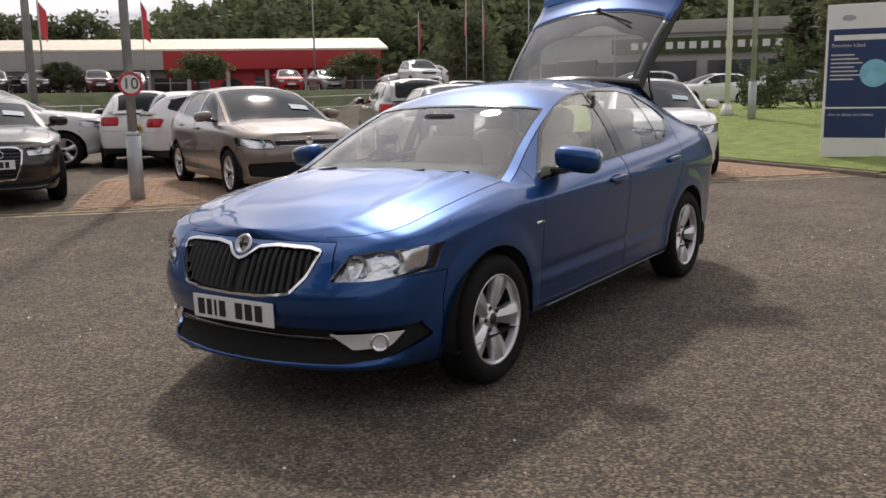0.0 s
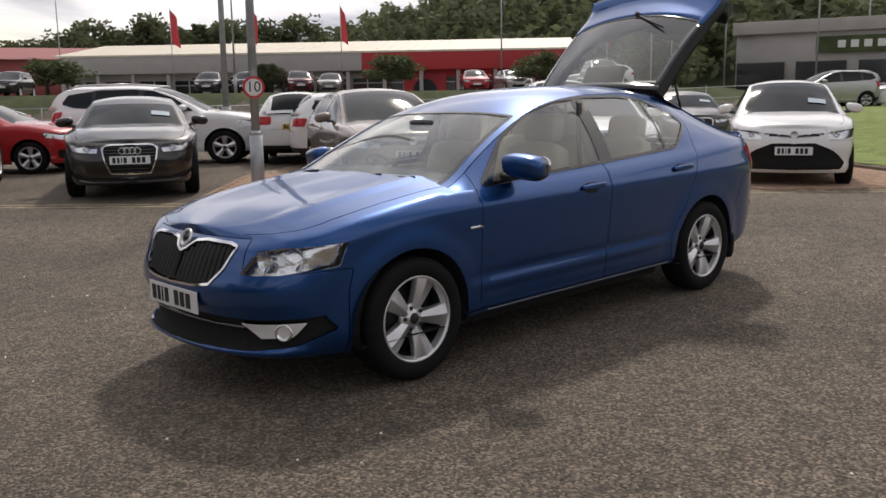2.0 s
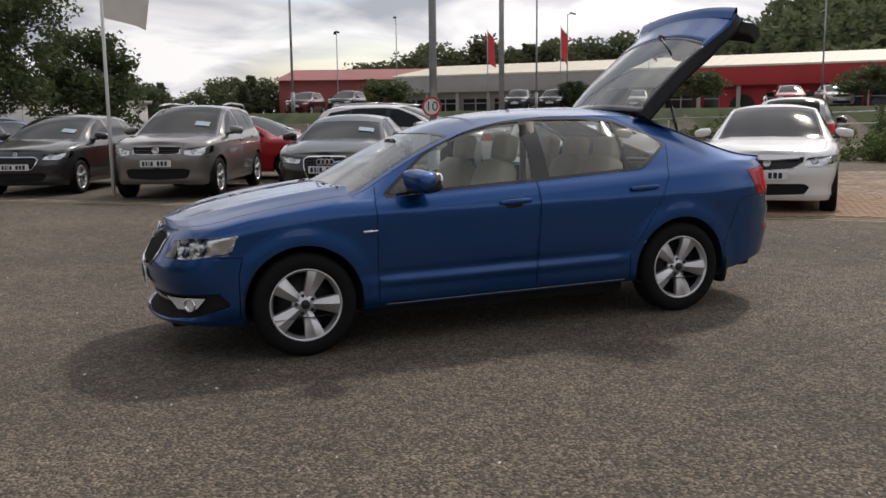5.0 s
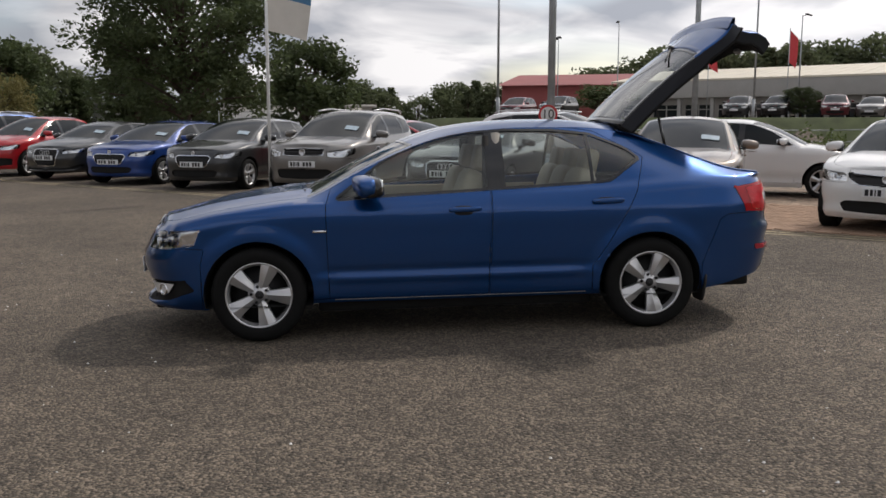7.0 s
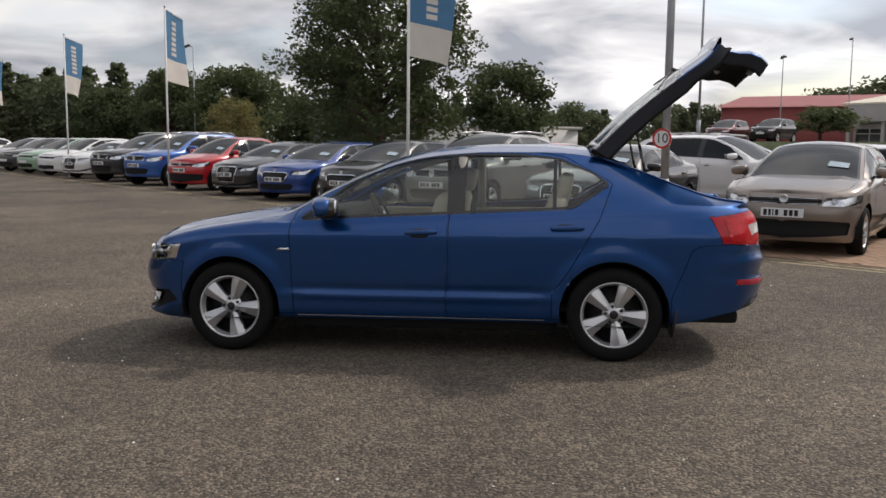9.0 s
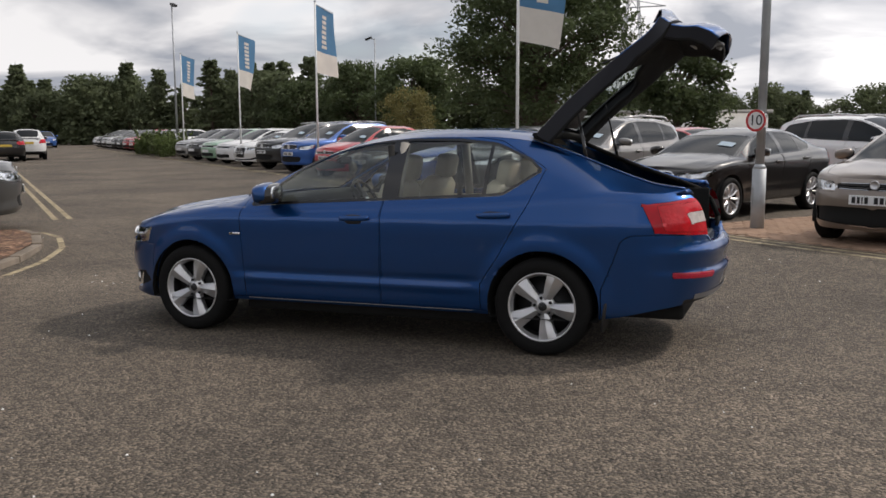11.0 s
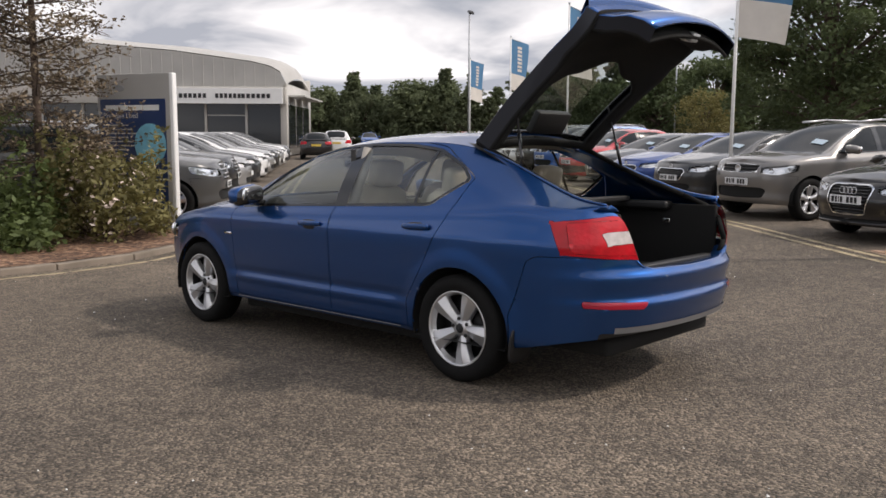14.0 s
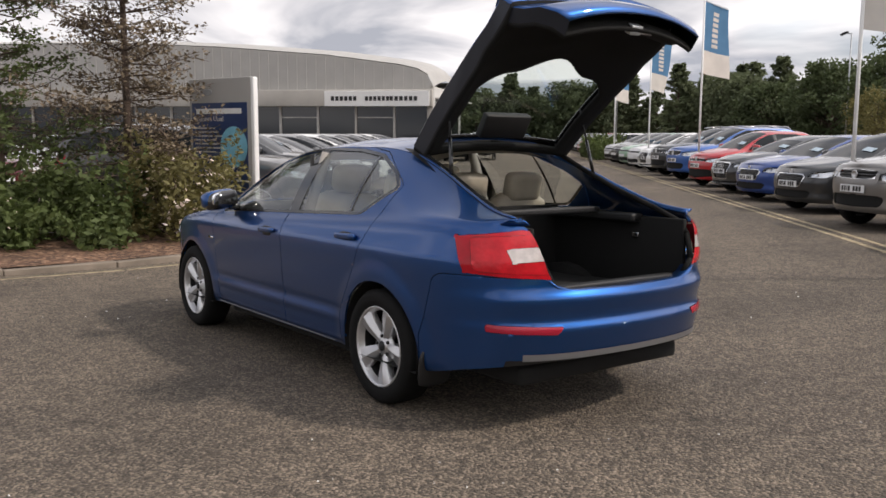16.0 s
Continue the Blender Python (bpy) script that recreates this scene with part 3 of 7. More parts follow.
def build_car(sp, paint_m, name="car", label="", hero=False, m=Matrix(), group="", res=1.0):
    root = thing(name, m, label, "car", group)
    far = LITE["far"]
    LITE["thick"] = hero
    sk = Skin(sp)
    body = paint_m
    L = sk.A[-1]
    us = np.linspace(0, L, int((230 if hero else 150) * res))
    ws = np.concatenate((np.linspace(0, 1, int((46 if hero else 30) * res)), 1 + np.linspace(0, 1, max(4, int(13 * res)))[1:]))
    x_lo, x_hi = sp["rail"][0][0], sp["rail"][-1][0]
    a_hi, a_lo = sk.ax(x_hi), sk.ax(x_lo)
    rails = us[(us >= a_hi) & (us <= a_lo)]

    def keep(u0, u1, w0, w1):
        return w1 <= 1.0001 or (u0 >= a_hi and u1 <= a_lo)

    bm = flat_grid(us, ws, keep)
    half = sp["wb"] / 2
    R, ra = sp["r"], sp["r"] + 0.045
    head, tail = sk.flat(sp["head"]), sk.flat(sp["tail"])
    dlo, doors = sp["dlo"], sp["doors"]
    grl, itk = sk.flat(sp["grille"]), sk.flat(sp["intake"])
    grl = [(-1e-3, grl[0][1])] + grl + [(-1e-3, grl[-1][1])]
    itk = [(-1e-3, itk[0][1])] + itk + [(-1e-3, itk[-1][1])]
    a_f, a_r = sk.ax(half + 0.02), sk.ax(-half - 0.02)
    xb = sp["bumper_x"][0]

    def xyz(u, w):
        p = sk.pos(u, w)
        return p[..., 0], p[..., 1], p[..., 2]

    def in_z(fn):
        def g(u, w):
            x, y, z = xyz(u, w)
            return fn(u, x, y, z)
        return g

    F = {
        "archf": in_z(lambda u, x, y, z: np.where(y > .5, np.hypot(x - half, z - R) - ra, 1.0)),
        "archr": in_z(lambda u, x, y, z: np.where(y > .5, np.hypot(x + half, z - R) - ra, 1.0)),
        "dlo": in_z(lambda u, x, y, z: sdf(dlo, x, z)),
        "trim": in_z(lambda u, x, y, z: sdf(dlo, x, z) - 0.016),
        "head": in_z(lambda u, x, y, z: sdf(head, u, z)),
        "tail": in_z(lambda u, x, y, z: sdf(tail, u, z)),
        "grille": in_z(lambda u, x, y, z: sdf(grl, u, z)),
        "frame": in_z(lambda u, x, y, z: sdf(grl, u, z) - sp.get("frame", .015)),
        "intake": in_z(lambda u, x, y, z: sdf(itk, u, z)),
        "bumpf": in_z(lambda u, x, y, z: np.where(y > .3, x - xb - 0.25 * np.clip(0.62 - z, -.2, .1), 1.0)),
        "bumprz": in_z(lambda u, x, y, z: sdf(sp["rear_bumper"], x, z)),
        "hseam": in_z(lambda u, x, y, z: np.where(x > half, z - sp["hood_seam"], 1.0)),
        "sill": in_z(lambda u, x, y, z: z - sp["sill"]),
        "valance": in_z(lambda u, x, y, z: np.where(x < -half, np.maximum(z - sp["valance"], (y - sp.get("val_y", .9)) * .8), 1.0)),
    }
    for i, d in enumerate(doors):
        F["door%d" % i] = in_z(lambda u, x, y, z, d=d: np.where((x < half) & (x > -half - .6), sdf(d, x, z), 1.0))
    for i, (x0, x1) in enumerate(sp["pillars"]):
        F["pa%d" % i] = in_z(lambda u, x, y, z, q=x0: x - q)
        F["pb%d" % i] = in_z(lambda u, x, y, z, q=x1: x - q)
    if hero:
        op = sp["opening"]
        F["open"] = in_z(lambda u, x, y, z: np.where(u > a_lo, sdf(op, y, z), 1.0))
        tl2 = sk.flat(sp["tail_inner"])
        F["tail2"] = in_z(lambda u, x, y, z: sdf(tl2, u, z))
        tl3 = sk.flat(sp["tail_mid"])
        F["tail3"] = in_z(lambda u, x, y, z: sdf(tl3, u, z))
        refl = sk.flat(sp["reflector"])
        F["refl"] = in_z(lambda u, x, y, z: sdf(refl, u, z))
        fog = sk.flat(sp["fog"])
        F["fog"] = in_z(lambda u, x, y, z: sdf(fog, u, z))
    for k, f in F.items():
        cut(bm, f)

    def classify(u, w):
        v = {k: f(u, w) for k, f in F.items()}
        x, y, z = xyz(u, w)
        res_ = []
        for i in range(len(u)):
            g = {k: q[i] for k, q in v.items()}
            X, Z, W = x[i], z[i], w[i]
            if g["archf"] < 0 or g["archr"] < 0:
                res_.append(None)
            elif hero and g["open"] < 0:
                res_.append(None)
            elif g["dlo"] < 0 and W > 0.9:
                n_ = "glass"
                k_ = 0
                for j, (x0, x1) in enumerate(sp["pillars"]):
                    if g["pa%d" % j] > 0 and g["pb%d" % j] < 0:
                        n_ = "pillar%d" % j
                    if g["pa%d" % j] < 0:
                        k_ = j + 1
                res_.append(n_ if n_.startswith("pillar") else "glass%d" % k_)
            elif g["trim"] < 0 and W > 0.9:
                res_.append("trim")
            elif g["head"] < 0:
                res_.append("head")
            elif g["tail"] < 0:
                res_.append("tailin" if hero and g["tail2"] < 0 else "tailmid" if hero and g["tail3"] < 0 else "tail")
            elif g["grille"] < 0 and X > half:
                res_.append("grille")
            elif g["frame"] < 0 and X > half:
                res_.append("frame")
            elif hero and g["fog"] < 0 and X > half:
                res_.append("fog")
            elif g["intake"] < 0 and X > half:
                res_.append("intake")
            elif hero and g["refl"] < 0 and X < 0:
                res_.append("refl")
            elif X > half and g["bumpf"] > 0 and (Z < sp["hood_seam"] or u[i] < a_front):
                res_.append("bumpf")
            elif X < -half and g["valance"] < 0:
                res_.append("valance")
            elif X < -half and g["bumprz"] < 0:
                res_.append("bumpr")
            else:
                d_ = None
                for j in range(len(doors)):
                    if g["door%d" % j] < 0 and g["sill"] > 0:
                        d_ = "door%d" % j
                if d_:
                    res_.append(d_)
                elif g["sill"] < 0 and -half < X < half and W < 1:
                    res_.append("sill")
                else:
                    res_.append("wing" if X > 0.3 else "quarter")
        return res_

    a_front = sk.ay(sp.get("hood_y", .52))
    p3, S = split(bm, sk.pos, classify)
    sh = 0.0032 if hero else 0.0025
    # bonnet, wings' tops and cowl
    xc = sp["cowl"]
    a_c = sk.ax(xc - 0.22)
    hu = us[us <= a_c]
    hk = np.linspace(0, 1, int(20 * res))
    bm = flat_grid(hu, hk)

    def hood3(u, k):
        e = sk.pos(u, np.ones_like(u))
        zc = sk.hood(e[:, 0])
        s = 1 - np.abs(k) ** 2.6
        z = e[:, 2] + np.maximum(zc - e[:, 2], 0) * s
        fade = np.clip((sp["plan"][0][0] - .12 - e[:, 0]) / .4, 0, 1)
        z = z + fade * 0.013 * np.exp(-((k - .60) / .05) ** 2) - fade * 0.004 * np.exp(-((k - .25) / .2) ** 2)
        return np.stack((e[:, 0], e[:, 1] * k, z), -1)

    a_s = sk.ay(sp.get("hood_y", .52))
    G = {
        "cowl": lambda u, k: np.interp(u, sk.A, sk.c[:, 0]) - (xc - 0.16 * k ** 2),
        "wing": lambda u, k: np.where(u > a_s, k - sp.get("hood_k", .87), -1.0),
    }
    for k in ("cowl", "wing"):
        cut(bm, G[k])
    p4, S4 = split(bm, hood3, lambda u, k: ["cowl" if a < 0 else "wing" if b > 0 else "hood" for a, b in zip(G["cowl"](u, k), G["wing"](u, k))])
    thick(part("bonnet", panel(p4, S4["hood"], False, sh, both=True), body, root), 0.012)
    part("cowl_panel", panel(p4, S4["cowl"], False, 0, -0.006, both=True), M["plastic"], root)

    inner = []
    for side in (False, True):
        made = {}
        for nm, key, mt in (("front_wing", "wing", body), ("rear_quarter", "quarter", body), ("sill", "sill", body), ("front_door", "door0", body), ("rear_door", "door1", body)):
            if key in S:
                made[key] = thick(part(nm, panel(p3, S[key], side, sh, more=(p4, S4["wing"]) if key == "wing" else None), mt, root), 0.012)
        for j in range(len(sp["pillars"]) + 1):
            key = "glass%d" % j
            if key in S:
                par = made.get("door0" if j == 0 else "door1", root)
                g = part("window", panel(p3, S[key], side, 0.0, -0.004), M["sidepane"] if sp.get("clear") else M["darkpane"], par, "tinted window glass")
        if "trim" in S:
            part("window_trim", panel(p3, S["trim"], side, 0, 0.002), M["gloss"], root)
        for j in range(len(sp["pillars"])):
            if "pillar%d" % j in S:
                part("pillar_cover" if j == 0 else "window_bar", panel(p3, S["pillar%d" % j], side, 0, 0.0), M["gloss"], root)
        hl = part("headlight", panel(p3, S["head"], side, 0, -0.045), M["lamphouse"] if far else M["lampfacet"], root, "clear headlight with bright reflector")
        if not far:
            cv = part("cover", panel(p3, S["head"], side, 0.0008, 0.001), M["clear"], hl)
            cv.visible_shadow = False
        t = part("tail_light", panel(p3, S["tail"], side, 0.001, 0.003), M["lampred"], root, "red tail light")
        if "tailin" in S:
            part("inner_lens", panel(p3, S["tailmid"], side, 0.0015, 0.004), M["lampglow"], t, "brighter red inner lens")
            part("reversing_light", panel(p3, S["tailin"], side, 0.001, 0.005), M["lampwhite"], t)
        if "refl" in S:
            part("reflector", panel(p3, S["refl"], side, 0.001, 0.003), M["reflred"], root, "red rear reflector")
        if hero:
            part("fog_lamp_panel", panel(p3, S["fog"], side, 0.001, 0.002), M["reflector"], root, "silver fog lamp panel")
        # lamp bowls behind the headlight cover
        if (hero or sp.get("bowls")) and not far:
            for (kk, vv, zz, rr) in sp["bowls"]:
                c, nrm = sk.point(sk.ay(vv) if kk == "y" else sk.ax(vv), zz, -0.022)
                if side:
                    c.y, nrm.y = -c.y, -nrm.y
                mm = Matrix.Translation(c) @ Vector((1, 0.12 if not side else -0.12, 0)).to_track_quat("Y", "Z").to_matrix().to_4x4()
                part("lamp_bowl", lathe(bmesh.new(), [(rr * 1.05, .010), (rr, .008), (rr * .8, -.008), (rr * .45, -.022), (.006, -.026)], 20, mm), M["chrome"], hl)
        if hero:
            c, nrm = sk.point(sk.ay(0.705), 0.345, 0.004)
            if side:
                c.y, nrm.y = -c.y, -nrm.y
            mm = Matrix.Translation(c) @ nrm.to_track_quat("Y", "Z").to_matrix().to_4x4()
            part("fog_lamp", lathe(bmesh.new(), [(.042, -.01), (.042, .006), (.034, .008), (.028, -.006), (.001, -.012)], 22, mm), M["chrome"], root, "round fog lamp")
    for nm, key, mt, off in (("front_bumper", "bumpf", body, 0), ("rear_bumper", "bumpr", body, 0), ("valance", "valance", M["plastic"], -0.004), ("lower_intake", "intake", M["under"], -0.02), ("grille", "grille", M["plastic"], -0.03), ("grille_frame", "frame", sp.get("frame_mat", M["chrome"]), 0.006)):
        if key in S:
            o = part(nm, panel(p3, S[key], False, sh if key.startswith("bump") else 0, off, both=True), mt, root)
            if key in ("bumpf", "bumpr", "frame"):
                thick(o, 0.014)
            if key == "grille":
                grille_o = o
            if key == "bumpr":
                rear_o = o
    if hero:
        rows = [[sk.point(sk.ay(abs(y_), True), z_, .004)[0] for z_ in (.376, .384, .404, .410)] for y_ in np.linspace(-.66, .66, 41)]
        for r_, y_ in zip(rows, np.linspace(-.66, .66, 41)):
            for q in r_:
                q.y = math.copysign(q.y, y_)
        part("bumper_strip", grid_mesh(bmesh.new(), rows), M["striptrim"], rear_o, "satin grey lower bumper strip")
    # grille bars
    ymax = max(q[1] for q in sp["grille"] if q[0] == "y")
    zlo, zhi = min(q[2] for q in sp["grille"]), max(q[2] for q in sp["grille"])
    if far:
        pass
    elif sp.get("bars", "v") == "v":
        n_ = sp.get("nbars", 19)
        for i in range(n_):
            yb = -ymax + 2 * ymax * (i + .5) / n_
            zs = np.linspace(zlo - .02, zhi + .02, 40)
            a_ = sk.ay(abs(yb))
            ok = zs[sdf(grl, np.full(40, a_), zs) < -0.004]
            if len(ok) < 2:
                continue
            rows = []
            for z_ in np.linspace(ok[0], ok[-1], 5):
                row = []
                for dw, out in ((-.009, -.028), (-.004, -.004), (.004, -.004), (.009, -.028)):
                    c, _ = sk.point(max(sk.ay(min(max(abs(yb), 0), ymax)), 0), z_, out)
                    row.append(Vector((c.x, math.copysign(c.y, yb) + dw, z_)))
                rows.append(row)
            part("grille_bar", grid_mesh(bmesh.new(), rows), M["plastic"] if hero else M["gloss"], grille_o)
    else:
        for z_ in np.linspace(zlo + .02, zhi - .02, sp.get("nbars", 5)):
            rows = []
            for y_ in np.linspace(-ymax, ymax, 24):
                a_ = sk.ay(abs(y_))
                if float(sdf(grl, np.array([a_]), np.array([z_]))[0]) > -.003:
                    continue
                rows.append([sk.point(a_, z_ + dz, out)[0] * 1 for dz, out in ((-.010, -.028), (-.006, -.006), (.006, -.006), (.010, -.028))])
                for q in rows[-1]:
                    q.y = math.copysign(q.y, y_)
            if len(rows) > 2:
                part("grille_bar", grid_mesh(bmesh.new(), rows), sp.get("bar_mat", M["gloss"]), grille_o)

    # windscreen and roof
    x_end = sp.get("roof_end", x_lo)
    tx = np.linspace(x_hi, x_end, int(90 * res))
    tk = np.linspace(0, 1, int(22 * res))
    bm = flat_grid(-tx, tk)

    def top3(u, k):
        x = -u
        dy, dz, ez = sk.ry(x), sk.rz(x), sk.crown(x)
        return np.stack((x, dy * k, dz + (ez - dz) * (1 - np.abs(k) ** 2.4)), -1)

    xs, xe = sp["screen"]
    T = {
        "ws": lambda u, k: np.maximum(-(-u - (xs - 0.09 * k ** 2)), (k - .925) * .6),
        "frit": lambda u, k: np.maximum(-(-u - (xs - 0.09 * k ** 2)), (k - .925) * .6) + .022,
    }
    if sp.get("rear_glass"):
        g0, g1, kk = sp["rear_glass"]
        T["rg"] = lambda u, k: np.maximum(np.maximum(-u - g0, g1 + u), (k - kk) * .6)
    for f in T.values():
        cut(bm, f)

    def cls(u, k):
        a, b = T["ws"](u, k), T["frit"](u, k)
        c = T["rg"](u, k) if "rg" in T else a * 0 + 1
        return ["frit" if q < 0 <= r else "ws" if q < 0 else "rg" if s < 0 else "roof" for q, r, s in zip(a, b, c)]

    p5, S5 = split(bm, top3, cls)
    thick(part("roof", panel(p5, S5["roof"], False, sh, both=True), body, root), 0.015)
    g = part("windscreen", panel(p5, S5["ws"], False, 0, -0.003, both=True), M["pane"] if sp.get("clear") else M["darkpane"], root, "windscreen")
    part("windscreen_seal", panel(p5, S5["frit"], False, 0, 0.001, both=True), M["gloss"], root)
    if "rg" in S5:
        part("rear_window", panel(p5, S5["rg"], False, 0, 0.003, both=True), M["darkpane"], root, "dark rear window")

    # wheels
    wx, wy = sp.get("track", (0, 0.79))[0], sp.get("track", (0, 0.79))[1]
    for x in (half, -half):
        for s in (1, -1):
            wheel(root, x, wy * s, R, sp["rim"], s, spokes=sp.get("spokes", 5), detail=hero, width=sp.get("tyre", .205), spin=sp.get("spin", 0.0) * (1 if x > 0 else 1.15))
            if far:
                continue
            bm = lathe(bmesh.new(), [(ra + .004, -.30), (ra + .004, .085)], 28, pose(x, (wy) * s, R) @ Matrix.Diagonal((1, s, 1, 1)))
            tube(bm, (x, (wy - .295) * s, R), (x, (wy - .30) * s, R), ra + .004, n=28)
            for v in bm.verts:
                v.co.z = max(v.co.z, R * .75)
            part("wheel_arch_liner", bm, M["under"], root)
    # floor pan and plates
    xf, xr = sp["plan"][0][0], sp["plan"][-1][0]
    part("floor_pan", boxes(((xf + xr) / 2 - .02, 0, sp["sill"] + .0, (xf - xr) - .5, 1.18, .10), bevel=.03), M["under"], root)
    zp = sp["plate_z"]
    c, _ = sk.point(sk.ay(0.2), zp, 0.008)
    plate_parts(root, 0, 0, 0, Matrix.Translation((c.x + .008, 0, zp)) @ pose(0, 0, 0, 0, 0, 90), apart=not far)
    if sp.get("rear_plate"):
        c, _ = sk.point(sk.ay(0.2, True), sp["rear_plate"], 0.008)
        plate_parts(root, 0, 0, 0, Matrix.Translation((c.x - .008, 0, sp["rear_plate"])) @ pose(0, 0, 0, 0, 0, -90), True, apart=not far)
    # emblem
    if sp.get("emblem") and not far:
        zz, rr, kind = sp["emblem"]
        c, _ = sk.point(0.0, zz, sp.get("emblem_out", .012))
        mm = Matrix.Translation((c.x, 0, zz)) @ pose(0, 0, 0, 0, 0, -90) @ pose(0, 0, 0, sp.get("emblem_tilt", 0))
        bm = bmesh.new()
        if kind == "rings":
            for k in range(4):
                t_ = mm @ Matrix.Translation(((k - 1.5) * rr * 1.35, 0, 0))
                lathe(bm, [(rr, 0), (rr * .9, .008), (rr * .78, .004), (rr * .8, 0)], 20, t_)
        else:
            lathe(bm, [(rr, 0), (rr * .95, .010), (rr * .78, .010), (rr * .74, .004), (.001, .004)], 24, mm)
        em = part("emblem", bm, M["alloy"], root, "round chrome emblem")
        if kind == "disc":
            part("emblem_shape", boxes((0, .006, 0, rr * .9, .006, rr * .28), (rr * .15, .006, rr * .1, rr * .22, .006, rr * 1.0), m=mm), M["ink"], em)
    # door mirrors and handles
    for s in (1, -1):
        mxx, myy, mzz = sp["mirror"]
        mm = pose(mxx, (myy + .10) * s, mzz, 0, 8, 14 * s) @ Matrix.Shear("XZ", 4, (.0, -.12 * s))
        mr_ = part("door_mirror", cushion((.15, .22, .125), mm @ pose(-.014, 0, -.006), seg=5 if hero else 2, pw=4), M["gloss"], root)
        part("mirror_cap", cushion((.125, .235, .118), mm @ pose(.026, 0, .010), seg=5 if hero else 2, pw=4), body, mr_)
        if far:
            continue
        part("mirror_glass", cushion((.02, .19, .10), pose(mxx - .070, (myy + .10) * s, mzz, 0, 0, 12 * s), pw=4, seg=3 if hero else 1), M["chrome"], mr_)
        part("mirror_foot", boxes((mxx + .02, (myy + .005) * s, mzz - .055, .10, .09, .04), bevel=.012), M["gloss"], mr_)
        for hx, hz in sp["handles"]:
            a_ = sk.ax(hx)
            c, nrm = sk.point(a_, hz, 0.0)
            c.y *= s
            h_ = part("door_handle", cushion((.215, .030, .034), Matrix.Translation((c.x, c.y + .012 * s, hz)) @ pose(0, 0, 0, 0, 1.5, 0), seg=3 if hero else 1), body, root)
            part("handle_cup", cushion((.12, .012, .062), Matrix.Translation((c.x + .01, c.y + .001 * s, hz - .008)), seg=3 if hero else 1), M["plastic"], h_)
    return root, sk


